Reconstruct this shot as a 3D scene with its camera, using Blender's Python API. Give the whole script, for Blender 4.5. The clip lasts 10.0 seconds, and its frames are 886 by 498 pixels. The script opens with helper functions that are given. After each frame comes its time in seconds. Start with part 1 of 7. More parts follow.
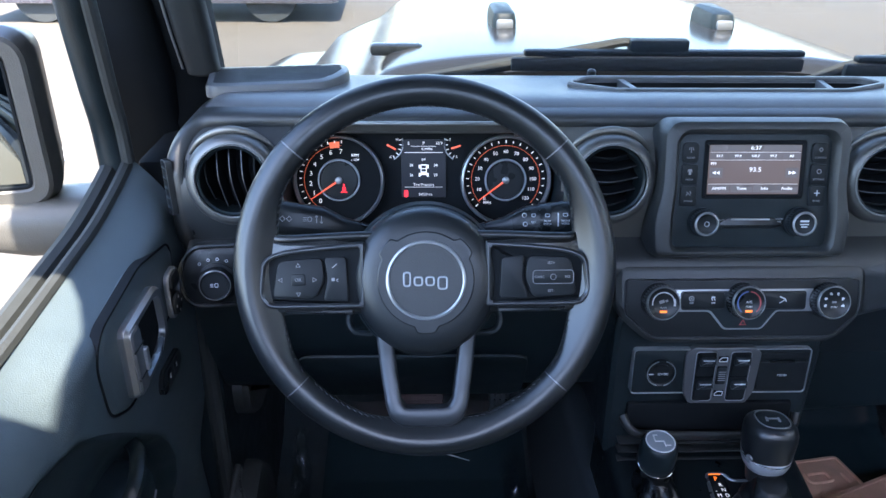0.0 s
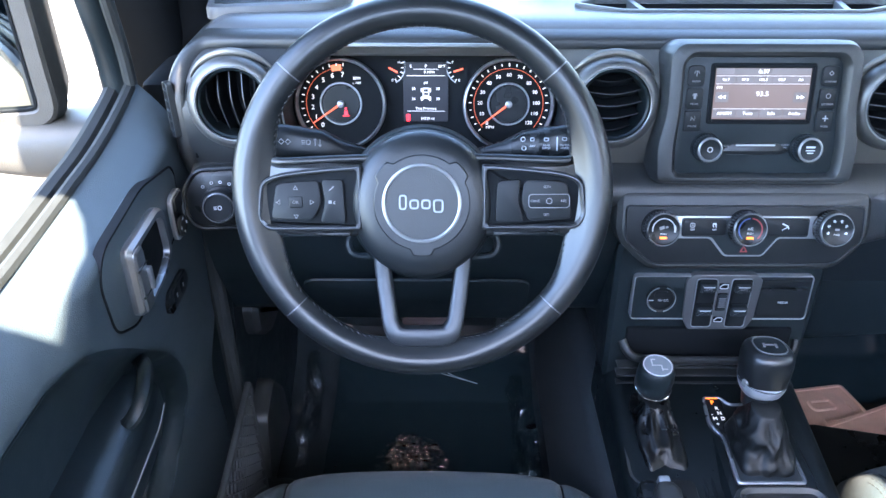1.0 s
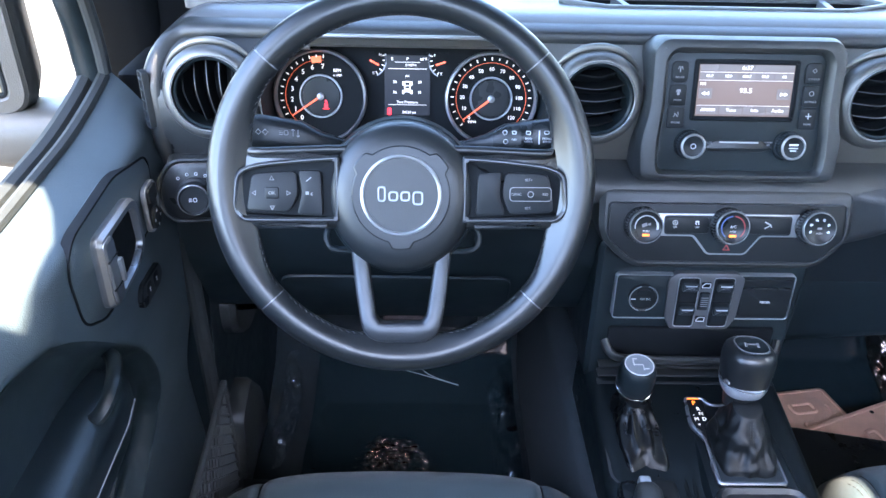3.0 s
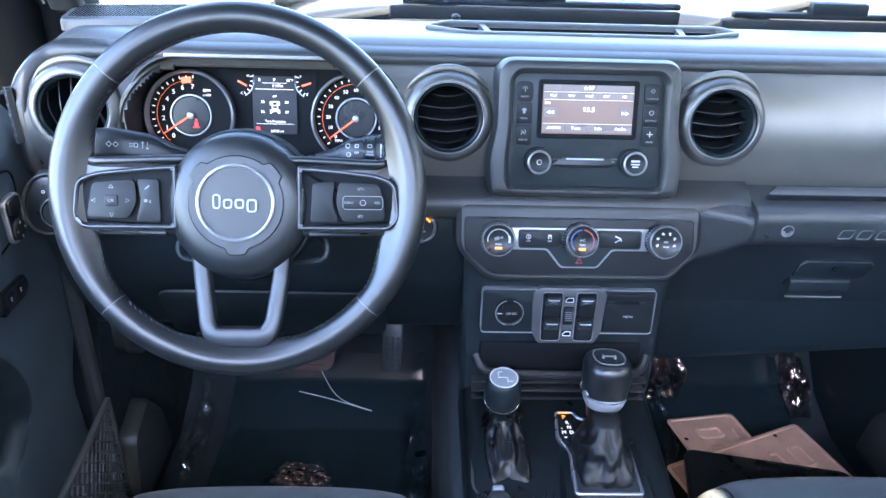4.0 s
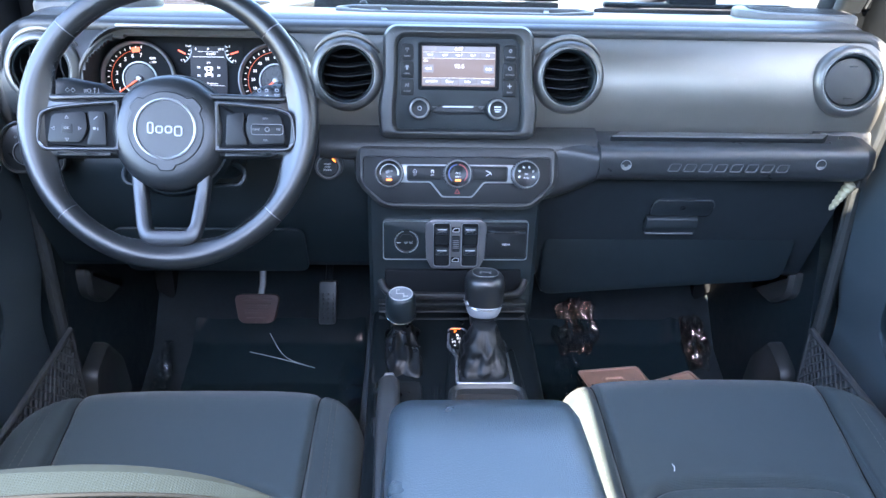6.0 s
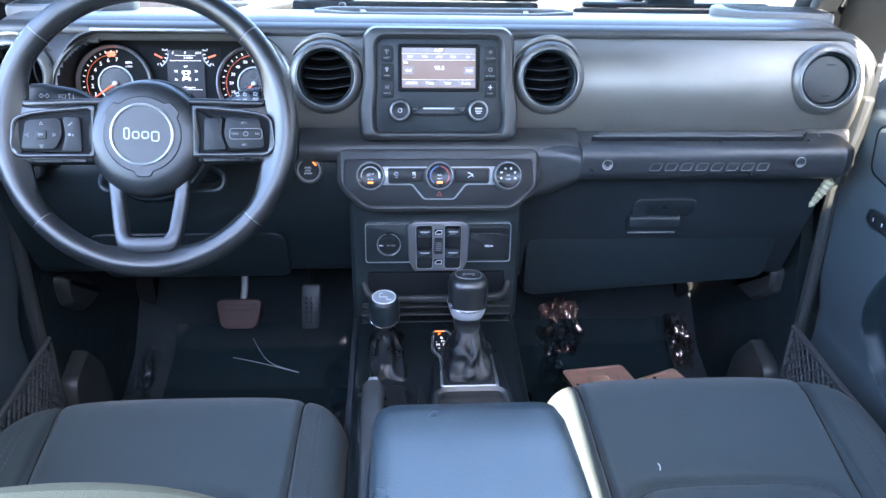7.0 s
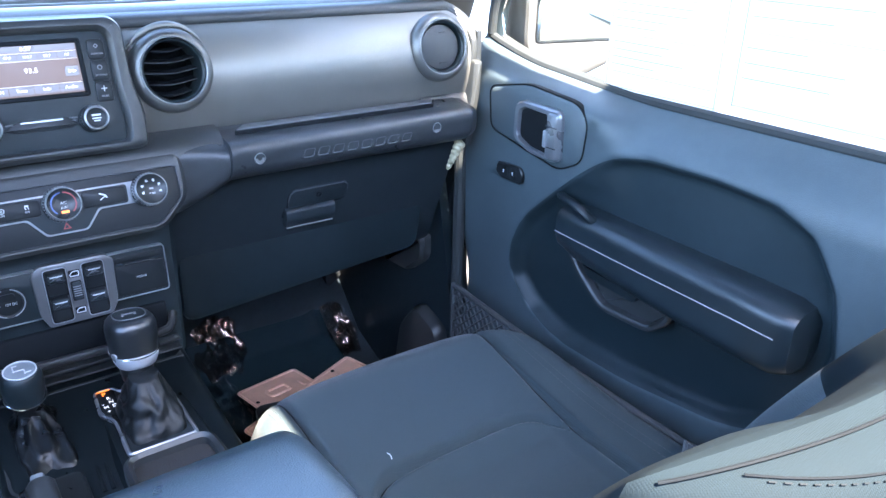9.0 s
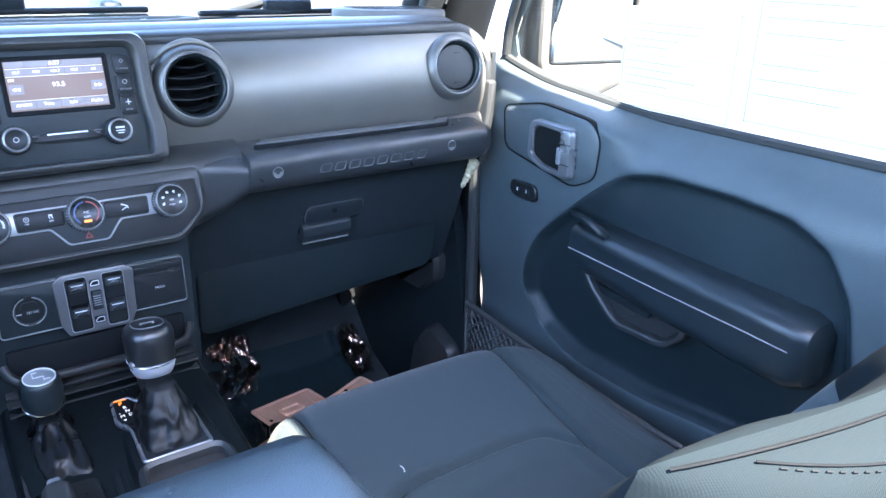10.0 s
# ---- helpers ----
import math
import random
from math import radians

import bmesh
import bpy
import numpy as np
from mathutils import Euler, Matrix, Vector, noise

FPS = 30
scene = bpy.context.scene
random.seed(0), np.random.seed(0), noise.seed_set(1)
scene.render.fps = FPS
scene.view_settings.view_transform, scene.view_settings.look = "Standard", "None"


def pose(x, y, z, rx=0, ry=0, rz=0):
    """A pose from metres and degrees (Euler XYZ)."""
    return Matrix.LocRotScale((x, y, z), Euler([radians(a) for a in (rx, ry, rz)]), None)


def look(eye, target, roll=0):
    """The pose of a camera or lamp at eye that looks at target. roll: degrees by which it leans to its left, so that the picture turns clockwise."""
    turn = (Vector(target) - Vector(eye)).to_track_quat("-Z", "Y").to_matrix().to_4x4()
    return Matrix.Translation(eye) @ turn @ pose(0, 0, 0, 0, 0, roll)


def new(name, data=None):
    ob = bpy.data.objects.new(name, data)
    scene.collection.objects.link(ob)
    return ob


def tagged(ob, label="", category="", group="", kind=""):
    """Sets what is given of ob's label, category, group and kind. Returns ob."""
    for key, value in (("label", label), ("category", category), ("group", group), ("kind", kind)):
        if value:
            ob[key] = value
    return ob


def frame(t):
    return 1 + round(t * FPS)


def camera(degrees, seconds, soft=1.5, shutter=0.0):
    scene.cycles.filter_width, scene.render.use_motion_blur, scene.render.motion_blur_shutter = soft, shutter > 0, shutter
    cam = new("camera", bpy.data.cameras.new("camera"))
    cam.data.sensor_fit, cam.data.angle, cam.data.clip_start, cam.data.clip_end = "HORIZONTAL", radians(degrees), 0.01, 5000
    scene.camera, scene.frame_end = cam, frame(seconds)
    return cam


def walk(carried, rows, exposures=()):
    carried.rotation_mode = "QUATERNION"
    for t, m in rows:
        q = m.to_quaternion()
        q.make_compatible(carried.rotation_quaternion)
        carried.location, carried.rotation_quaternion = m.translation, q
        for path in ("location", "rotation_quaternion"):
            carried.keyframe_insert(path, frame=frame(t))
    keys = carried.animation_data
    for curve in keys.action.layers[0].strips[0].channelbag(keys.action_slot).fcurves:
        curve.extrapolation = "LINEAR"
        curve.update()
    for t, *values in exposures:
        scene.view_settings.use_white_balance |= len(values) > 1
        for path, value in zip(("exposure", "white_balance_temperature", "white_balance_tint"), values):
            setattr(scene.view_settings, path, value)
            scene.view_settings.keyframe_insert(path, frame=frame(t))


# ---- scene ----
cam = camera(60.9, 10.0)
EXPOSURES = [(0.0, 3.27, 6000, 12), (0.9, 4.32, 6100, 12), (3.5, 4.45, 6150, 12), (4.0, 4.57, 6100, 13), (7.4, 4.52, 6150, 13), (8.0, 4.67, 5850, 13), (9.0, 4.52, 5850, 13), (10.0, 4.43, 5850, 13)]
PATH = [
    (0, (0.021, 0.0, 1.511), (0.078, 1.789, 0.617), 0.6),
    (0.5, (0.03, 0.0, 1.502), (0.053, 1.733, 0.503), 0.8),
    (1, (0.047, -0.008, 1.508), (0.043, 1.691, 0.452), 0.1),
    (1.5, (0.053, -0.007, 1.505), (0.07, 1.684, 0.438), 0.8),
    (2, (0.052, -0.016, 1.498), (0.082, 1.687, 0.45), 1.1),
    (3.5, (0.052, 0.002, 1.49), (0.09, 1.712, 0.454), 1.4),
    (3.7, (0.082, -0.001, 1.492), (0.116, 1.722, 0.476), 1.6),
    (4, (0.203, -0.046, 1.475), (0.27, 1.719, 0.537), 1.9),
    (4.2, (0.286, -0.116, 1.461), (0.338, 1.665, 0.552), 1.6),
    (4.5, (0.328, -0.243, 1.449), (0.391, 1.563, 0.593), 1.6),
    (5, (0.321, -0.273, 1.43), (0.39, 1.537, 0.584), 1.9),
    (5.5, (0.324, -0.295, 1.427), (0.397, 1.519, 0.588), 1.7),
    (7, (0.329, -0.287, 1.428), (0.461, 1.526, 0.593), 1.2),
    (7.5, (0.33, -0.262, 1.418), (0.609, 1.533, 0.582), 1.4),
    (7.7, (0.315, -0.2, 1.391), (0.812, 1.548, 0.556), 2.0),
    (8, (0.348, -0.13, 1.338), (1.171, 1.503, 0.528), 1.2),
    (8.2, (0.339, -0.093, 1.342), (1.349, 1.422, 0.514), 1.2),
    (8.5, (0.31, -0.118, 1.358), (1.397, 1.34, 0.525), 0.8),
    (9, (0.26, -0.175, 1.382), (1.36, 1.291, 0.582), 1.5),
    (9.5, (0.258, -0.195, 1.379), (1.353, 1.301, 0.63), 1.3),
    (10, (0.249, -0.19, 1.363), (1.337, 1.325, 0.64), 1.4),
]
walk(cam, [(t, look(eye, target, roll)) for t, eye, target, roll in PATH], EXPOSURES)

# ---- light ----
world = bpy.data.worlds.new("daylight")
scene.world = world
world.use_nodes = True
wn = world.node_tree.nodes
sky = wn.new("ShaderNodeTexSky")
sky.sky_type = "NISHITA"
sky.sun_disc = False
SUN_TO = Vector((0.0, -0.517, 0.856)).normalized()
sky.sun_elevation = math.asin(SUN_TO.z)
sky.sun_rotation = math.atan2(SUN_TO.x, SUN_TO.y)
world.node_tree.links.new(sky.outputs[0], wn["Background"].inputs[0])
wn["Background"].inputs[1].default_value = 0.19
sun = new("sun", bpy.data.lights.new("sun", "SUN"))
sun.data.energy, sun.data.angle, sun.data.color = 4.5, radians(0.6), (1.0, 0.87, 0.68)
sun.matrix_world = look(SUN_TO * 20, (0, 0, 0))

# ---- materials ----
MATS = {}


def material(name, colour, rough=0.5, metal=0.0, vary=0.15, scale=40.0, bump=0.0, bump_scale=400.0, coat=0.0, emit=0.0, rough_vary=0.1, object_random=0.0, spec=0.5, second=None, sheen=0.0):
    if name in MATS:
        return MATS[name]
    m = bpy.data.materials.new(name)
    m.use_nodes = True
    t = m.node_tree
    b = t.nodes["Principled BSDF"]
    link = t.links.new
    co = t.nodes.new("ShaderNodeTexCoord")
    big = t.nodes.new("ShaderNodeTexNoise")
    big.inputs["Scale"].default_value, big.inputs["Detail"].default_value = scale * 0.15, 4
    link(co.outputs["Object"], big.inputs["Vector"])
    fine = t.nodes.new("ShaderNodeTexNoise")
    fine.inputs["Scale"].default_value, fine.inputs["Detail"].default_value = scale, 3
    link(co.outputs["Object"], fine.inputs["Vector"])
    add = t.nodes.new("ShaderNodeMath")
    add.operation = "ADD"
    link(big.outputs[0], add.inputs[0])
    link(fine.outputs[0], add.inputs[1])
    src = add.outputs[0]
    if object_random:
        info = t.nodes.new("ShaderNodeObjectInfo")
        mul = t.nodes.new("ShaderNodeMath")
        mul.operation = "MULTIPLY_ADD"
        mul.inputs[1].default_value = object_random
        link(info.outputs["Random"], mul.inputs[0])
        link(src, mul.inputs[2])
        src = mul.outputs[0]
    ramp = t.nodes.new("ShaderNodeMapRange")
    ramp.inputs[1].default_value, ramp.inputs[2].default_value = 0.6, 1.4
    link(src, ramp.inputs[0])
    mix = t.nodes.new("ShaderNodeMix")
    mix.data_type = "RGBA"
    lo = [max(0.0, c * (1 - vary)) for c in colour]
    hi = [min(1.0, c * (1 + vary)) for c in (second or colour)]
    mix.inputs[6].default_value, mix.inputs[7].default_value = (*lo, 1), (*hi, 1)
    link(ramp.outputs[0], mix.inputs[0])
    link(mix.outputs[2], b.inputs["Base Color"])
    rr = t.nodes.new("ShaderNodeMapRange")
    rr.inputs[1].default_value, rr.inputs[2].default_value = 0.6, 1.4
    rr.inputs[3].default_value, rr.inputs[4].default_value = max(0.02, rough - rough_vary), min(1, rough + rough_vary)
    link(add.outputs[0], rr.inputs[0])
    link(rr.outputs[0], b.inputs["Roughness"])
    b.inputs["Metallic"].default_value = metal
    b.inputs["Coat Weight"].default_value = coat
    b.inputs["Coat Roughness"].default_value = 0.08
    b.inputs["Specular IOR Level"].default_value = spec
    b.inputs["Sheen Weight"].default_value = sheen
    if bump:
        bn = t.nodes.new("ShaderNodeTexNoise")
        bn.inputs["Scale"].default_value, bn.inputs["Detail"].default_value = bump_scale, 2
        link(co.outputs["Object"], bn.inputs["Vector"])
        bp = t.nodes.new("ShaderNodeBump")
        bp.inputs["Strength"].default_value, bp.inputs["Distance"].default_value = bump, 0.001
        link(bn.outputs[0], bp.inputs["Height"])
        link(bp.outputs[0], b.inputs["Normal"])
    if emit:
        b.inputs["Emission Color"].default_value = (*colour, 1)
        b.inputs["Emission Strength"].default_value = emit
    MATS[name] = m
    return m


def glass_material(name, tint, rough=0.0):
    m = bpy.data.materials.new(name)
    m.use_nodes = True
    b = m.node_tree.nodes["Principled BSDF"]
    b.inputs["Base Color"].default_value = (*tint, 1)
    b.inputs["Transmission Weight"].default_value = 1.0
    b.inputs["Roughness"].default_value = rough
    b.inputs["IOR"].default_value = 1.45
    return m


def weave_material(name, colour, pitch=0.0022, rough=0.85, depth=0.6, sheen=0.25):
    """Woven cloth: two crossed waves give threads, with a soft sheen."""
    m = material(name, colour, rough, 0, 0.12, 30, sheen=sheen, spec=0.25)
    t = m.node_tree
    link = t.links.new
    b = t.nodes["Principled BSDF"]
    co = t.nodes.new("ShaderNodeTexCoord")
    waves = []
    for direction in ("X", "Y"):
        w = t.nodes.new("ShaderNodeTexWave")
        w.bands_direction = direction
        w.inputs["Scale"].default_value = 1 / pitch / 3.2
        w.inputs["Distortion"].default_value = 0.4
        link(co.outputs["Object"], w.inputs["Vector"])
        waves.append(w)
    mul = t.nodes.new("ShaderNodeMath")
    mul.operation = "MULTIPLY"
    link(waves[0].outputs[1], mul.inputs[0])
    link(waves[1].outputs[1], mul.inputs[1])
    bp = t.nodes.new("ShaderNodeBump")
    bp.inputs["Strength"].default_value, bp.inputs["Distance"].default_value = depth, 0.0012
    link(mul.outputs[0], bp.inputs["Height"])
    link(bp.outputs[0], b.inputs["Normal"])
    return m


def film_material(name):
    """Thin clear protective film over dark carpet: wrinkled and glossy."""
    m = material(name, (0.012, 0.021, 0.026), 0.20, 0, 0.06, 25, rough_vary=0.03, spec=0.3)
    t = m.node_tree
    b = t.nodes["Principled BSDF"]
    # copper tint put in for the warm glints
    b.inputs["Specular Tint"].default_value = (1.0, 0.74, 0.60, 1)
    co = t.nodes.new("ShaderNodeTexCoord")
    n = t.nodes.new("ShaderNodeTexNoise")
    n.inputs["Scale"].default_value, n.inputs["Detail"].default_value, n.inputs["Distortion"].default_value = 6, 2, 0.6
    t.links.new(co.outputs["Object"], n.inputs["Vector"])
    bp = t.nodes.new("ShaderNodeBump")
    bp.inputs["Strength"].default_value, bp.inputs["Distance"].default_value = 0.12, 0.02
    t.links.new(n.outputs[0], bp.inputs["Height"])
    t.links.new(bp.outputs[0], b.inputs["Normal"])
    t.links.new(bp.outputs[0], b.inputs["Coat Normal"])
    return m


def clear_film(name, colour, body):
    """Thin see-through wrap: part of the light passes, the rest meets a glossy skin."""
    m = material(name, colour, 0.12, 1.0, 0.1, 60, rough_vary=0.03)
    t = m.node_tree
    b = t.nodes["Principled BSDF"]
    clear = t.nodes.new("ShaderNodeBsdfTransparent")
    mix = t.nodes.new("ShaderNodeMixShader")
    mix.inputs[0].default_value = body
    t.links.new(clear.outputs[0], mix.inputs[1])
    t.links.new(b.outputs[0], mix.inputs[2])
    t.links.new(mix.outputs[0], t.nodes["Material Output"].inputs[0])
    return m


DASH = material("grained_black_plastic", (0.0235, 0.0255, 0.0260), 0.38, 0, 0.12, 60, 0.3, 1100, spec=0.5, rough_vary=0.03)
# black pad made paler in place of sky sheen through the windshield
PAD = material("soft_black_sky_paled", (0.085, 0.088, 0.092), 0.36, 0, 0.1, 60, 0.35, 900, rough_vary=0.03)
GRIP = material("grab_bar_skin", (0.027, 0.030, 0.033), 0.34, 0, 0.2, 60, 0.4, 800)
GLOVE = material("glove_box_plastic", (0.0165, 0.0215, 0.0250), 0.36, 0, 0.25, 50, 0.25, 800, spec=0.4)
DARK = material("dark_plastic", (0.0095, 0.0150, 0.0178), 0.42, 0, 0.25, 50, 0.25, 800, spec=0.35)
ARMREST = material("armrest_skin", (0.0105, 0.0165, 0.0200), 0.33, 0, 0.1, 40, 0.25, 900, spec=0.55, rough_vary=0.04)
INSERT = material("door_insert", (0.0140, 0.0225, 0.0265), 0.45, 0, 0.2, 50, 0.2, 700, spec=0.35)
BLACK = material("matt_black", (0.0067, 0.0080, 0.0093), 0.7, 0, 0.2, 50, spec=0.1)
GLOSS = material("gloss_black", (0.0101, 0.0120, 0.0134), 0.3, 0, 0.2, 30, spec=0.3)
TRIM = material("satin_grey_trim", (0.200, 0.195, 0.178), 0.46, 0.75, 0.06, 25, 0.05, 1500, rough_vary=0.03)
VENTGREY = material("vent_bezel_grey", (0.125, 0.126, 0.122), 0.40, 0.7, 0.08, 25, 0.08, 1400)
PLATEGREY = material("switch_plate_grey", (0.135, 0.138, 0.145), 0.33, 0.6, 0.06, 25)
RING = material("vent_ring_grey", (0.24, 0.245, 0.245), 0.36, 0.5, 0.08, 25)
SILVER = material("satin_silver", (0.33, 0.345, 0.36), 0.32, 0.6, 0.04, 25, rough_vary=0.02)
CHROME = material("chrome", (0.72, 0.73, 0.75), 0.12, 1.0, 0.05, 25, rough_vary=0.04)
LEATHER = material("black_leather", (0.0095, 0.0112, 0.0125), 0.34, 0, 0.04, 12, rough_vary=0.02, spec=0.65)
HUBSKIN = material("grained_airbag_skin", (0.0110, 0.0130, 0.0145), 0.36, 0, 0.05, 12, 0.12, 1600, rough_vary=0.02, spec=0.5)
GAITER = material("gaiter_leather", (0.0060, 0.0072, 0.0080), 0.40, 0, 0.2, 60, 0.3, 1200, spec=0.30)
BOOT = material("lever_boot", (0.0040, 0.0048, 0.0054), 0.30, 0, 0.2, 60, 0.05, 1200, spec=0.22)
VINYL = material("armrest_vinyl", (0.036, 0.054, 0.067), 0.30, 0, 0.08, 12, 0.5, 620, spec=1.0, rough_vary=0.06)
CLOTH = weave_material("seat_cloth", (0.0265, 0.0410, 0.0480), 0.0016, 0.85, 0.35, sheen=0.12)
# copy of the seat cloth, warmed in colour for the sunlit bolster
CLOTH_SUN_WARM = weave_material("seat_cloth_sun_warmed", (0.0270, 0.0382, 0.0420), 0.0012, 0.85, 0.2, 0.05)
STITCH = material("grey_thread", (0.045, 0.047, 0.048), 0.7, 0, 0.2, 60)
# thread darkened against the direct sun on the backrest stitching
THREAD_SUN_DIM = material("thread_sun_dimmed", (0.0070, 0.0090, 0.0105), 0.7, 0, 0.2, 60, spec=0.1)
# copy of the seat cloth, darkened against the direct sun on the backrests
CLOTH_SUN_DIM = weave_material("seat_cloth_sun_dimmed", (0.0084, 0.0128, 0.0153), 0.0012, 0.85, 0.2, 0.0)
CLOTH_SUN_DIM.node_tree.nodes["Principled BSDF"].inputs["Specular IOR Level"].default_value = 0.08
DOOR = material("door_panel_plastic", (0.053, 0.070, 0.079), 0.40, 0, 0.10, 60, 0.4, 900, rough_vary=0.04)
CARPET = material("carpet", (0.0135, 0.0205, 0.0255), 0.95, 0, 0.4, 200, 1.0, 900)
FILM = film_material("floor_film")
CONSOLE = material("console_plastic", (0.0045, 0.0068, 0.0080), 0.34, 0, 0.25, 60, 0.2, 900, spec=0.22)
POD = material("dark_satin_frame", (0.068, 0.071, 0.076), 0.34, 0.7, 0.08, 25)
FORK = material("fork_satin_grey", (0.046, 0.050, 0.055), 0.34, 0.55, 0.06, 25)
HANDLE = material("satin_grey_handle", (0.19, 0.20, 0.215), 0.30, 0.65, 0.05, 25)
COLLAR = material("bright_collar", (0.36, 0.375, 0.40), 0.3, 0.35, 0.04, 25)
# copper colour put in for the warm glints on clear film
CRUMPLE = clear_film("crumpled_film", (0.92, 0.64, 0.52), 0.20)
HAZE = clear_film("cloudy_film", (0.80, 0.86, 0.92), 0.09)
RUBBER = material("rubber", (0.0151, 0.0180, 0.0185), 0.75, 0, 0.25, 50, 0.3, 600)
PEDAL = material("pedal_rubber", (0.050, 0.028, 0.026), 0.7, 0, 0.25, 50, 0.3, 500)
PAINT = material("dark_body_paint", (0.020, 0.021, 0.023), 0.14, 0, 0.04, 10, rough_vary=0.04, spec=0.04)
NET = material("net_cord", (0.034, 0.036, 0.037), 0.8, 0, 0.2, 80)
PLATE = material("bare_plate_metal", (0.80, 0.50, 0.38), 0.45, 0.35, 0.15, 30, 0.2, 200)
BUTTON = material("button_black", (0.0115, 0.0135, 0.0152), 0.42, 0, 0.15, 60, spec=0.2)
MARK = material("white_print", (0.55, 0.56, 0.58), 0.6, 0, 0.05, 40)
GREYMARK = material("grey_print", (0.22, 0.22, 0.23), 0.6, 0, 0.05, 40)
LIT = material("lit_white", (1.0, 0.95, 0.92), 0.5, 0, 0, 40, emit=0.055)
LIT_ORANGE = material("lit_orange", (1.0, 0.20, 0.02), 0.5, 0, 0, 40, emit=0.16)
LIT_DIAL = material("lit_dial_orange", (1.0, 0.20, 0.08), 0.5, 0, 0, 40, emit=0.065)
LIT_NEEDLE = material("lit_needle", (1.0, 0.13, 0.055), 0.5, 0, 0, 40, emit=0.075)
LIT_RED = material("lit_red", (1.0, 0.02, 0.03), 0.5, 0, 0, 40, emit=0.16)
DIM_RED = material("red_print", (0.24, 0.03, 0.03), 0.5, 0, 0.05, 40)
BLUE = material("blue_print", (0.05, 0.09, 0.24), 0.5, 0, 0.05, 40)
SCREEN = material("screen_on", (0.090, 0.068, 0.063), 0.4, 0, 0.04, 8, emit=0.14, spec=0.2)
SCREEN_DARK = material("screen_bar", (0.10, 0.085, 0.085), 0.3, 0, 0.1, 8, emit=0.05)
DISPLAY = material("cluster_display", (0.02, 0.022, 0.028), 0.45, 0, 0.1, 8, emit=0.05, spec=0.15)
PAPER = material("paper", (0.75, 0.74, 0.72), 0.8, 0, 0.03, 20)
tl = PAPER.node_tree.nodes.new("ShaderNodeBsdfTranslucent")
tl.inputs[0].default_value = (0.8, 0.8, 0.78, 1)
mx = PAPER.node_tree.nodes.new("ShaderNodeMixShader")
mx.inputs[0].default_value = 0.55
PAPER.node_tree.links.new(PAPER.node_tree.nodes["Principled BSDF"].outputs[0], mx.inputs[1])
PAPER.node_tree.links.new(tl.outputs[0], mx.inputs[2])
PAPER.node_tree.links.new(mx.outputs[0], PAPER.node_tree.nodes["Material Output"].inputs[0])
# pale colour of the piece that stands for a sun streak
CREAM = material("pale_sun_streak", (0.36, 0.32, 0.21), 0.5, 0, 0.08, 40)
FAINT = material("faint_print", (0.30, 0.30, 0.30), 0.8, 0, 0.05, 40)
GLASS = glass_material("clear_glass", (0.95, 0.97, 0.96))
# tinted far below clear glass to dim the bright view outside
SHIELD = glass_material("windshield_glass", (0.52, 0.545, 0.545))
MIRROR = material("mirror_glass", (0.42, 0.47, 0.46), 0.03, 1.0, 0.02, 10, rough_vary=0.01)
PAVING = material("sunlit_concrete", (0.064, 0.055, 0.042), 0.9, 0, 0.12, 3, 0.4, 60)
WALL = material("white_stucco", (0.70, 0.68, 0.64), 0.9, 0, 0.06, 4, 0.4, 120)
HEADLINE = material("headliner", (0.12, 0.12, 0.118), 0.95, 0, 0.06, 60, 0.4, 800)
LINE = material("road_paint", (0.75, 0.74, 0.70), 0.8, 0, 0.1, 8)

# ---- mesh helpers ----
CX = 0.396


def part(name, bm, mat, parent=None, label="", smooth=True, angle=35):
    me = bpy.data.meshes.new(name)
    bmesh.ops.recalc_face_normals(bm, faces=bm.faces[:])
    for f in bm.faces:
        f.smooth = smooth
    if smooth:
        for e in bm.edges:
            if len(e.link_faces) == 2 and e.calc_face_angle(0) > radians(angle):
                e.smooth = False
    bm.to_mesh(me)
    bm.free()
    me.materials.append(mat)
    ob = new(name, me)
    ob.parent = parent
    if label:
        tagged(ob, label)
    return ob


def thing(name, m, label, category, group="", kind=""):
    ob = new(name)
    ob.empty_display_size = 0.02
    ob.matrix_world = m
    return tagged(ob, label, category, group, kind)


def face(x, y, z, tilt=0.0, yaw=0.0):
    """A frame on an upright face that leans back by tilt: x right, y up the face, z out of it towards the rear."""
    return Matrix.Translation((x, y, z)) @ Matrix.Rotation(radians(yaw), 4, "Z") @ Matrix.Rotation(radians(90 - tilt), 4, "X")


def rpoly(pts, r, n=4):
    """A polygon with its corners rounded."""
    out = []
    k = len(pts)
    for i, p in enumerate(pts):
        p, a, b = Vector(p), Vector(pts[i - 1]), Vector(pts[(i + 1) % k])
        rr = r[i] if isinstance(r, (list, tuple)) else r
        da, db = (a - p), (b - p)
        cut = min(rr, da.length * 0.49, db.length * 0.49)
        p0, p1 = p + da.normalized() * cut, p + db.normalized() * cut
        for j in range(n + 1):
            t = j / n
            out.append(p0 * (1 - t) ** 2 + p * 2 * t * (1 - t) + p1 * t * t)
    return out


def rrect(w, h, r, n=4, cx=0.0, cy=0.0):
    return rpoly([(cx - w / 2, cy - h / 2), (cx + w / 2, cy - h / 2), (cx + w / 2, cy + h / 2), (cx - w / 2, cy + h / 2)], r, n)


def circle(r, n=32, cx=0.0, cy=0.0, a0=0.0):
    return [Vector((cx + r * math.cos(a0 + 2 * math.pi * i / n), cy + r * math.sin(a0 + 2 * math.pi * i / n))) for i in range(n)]


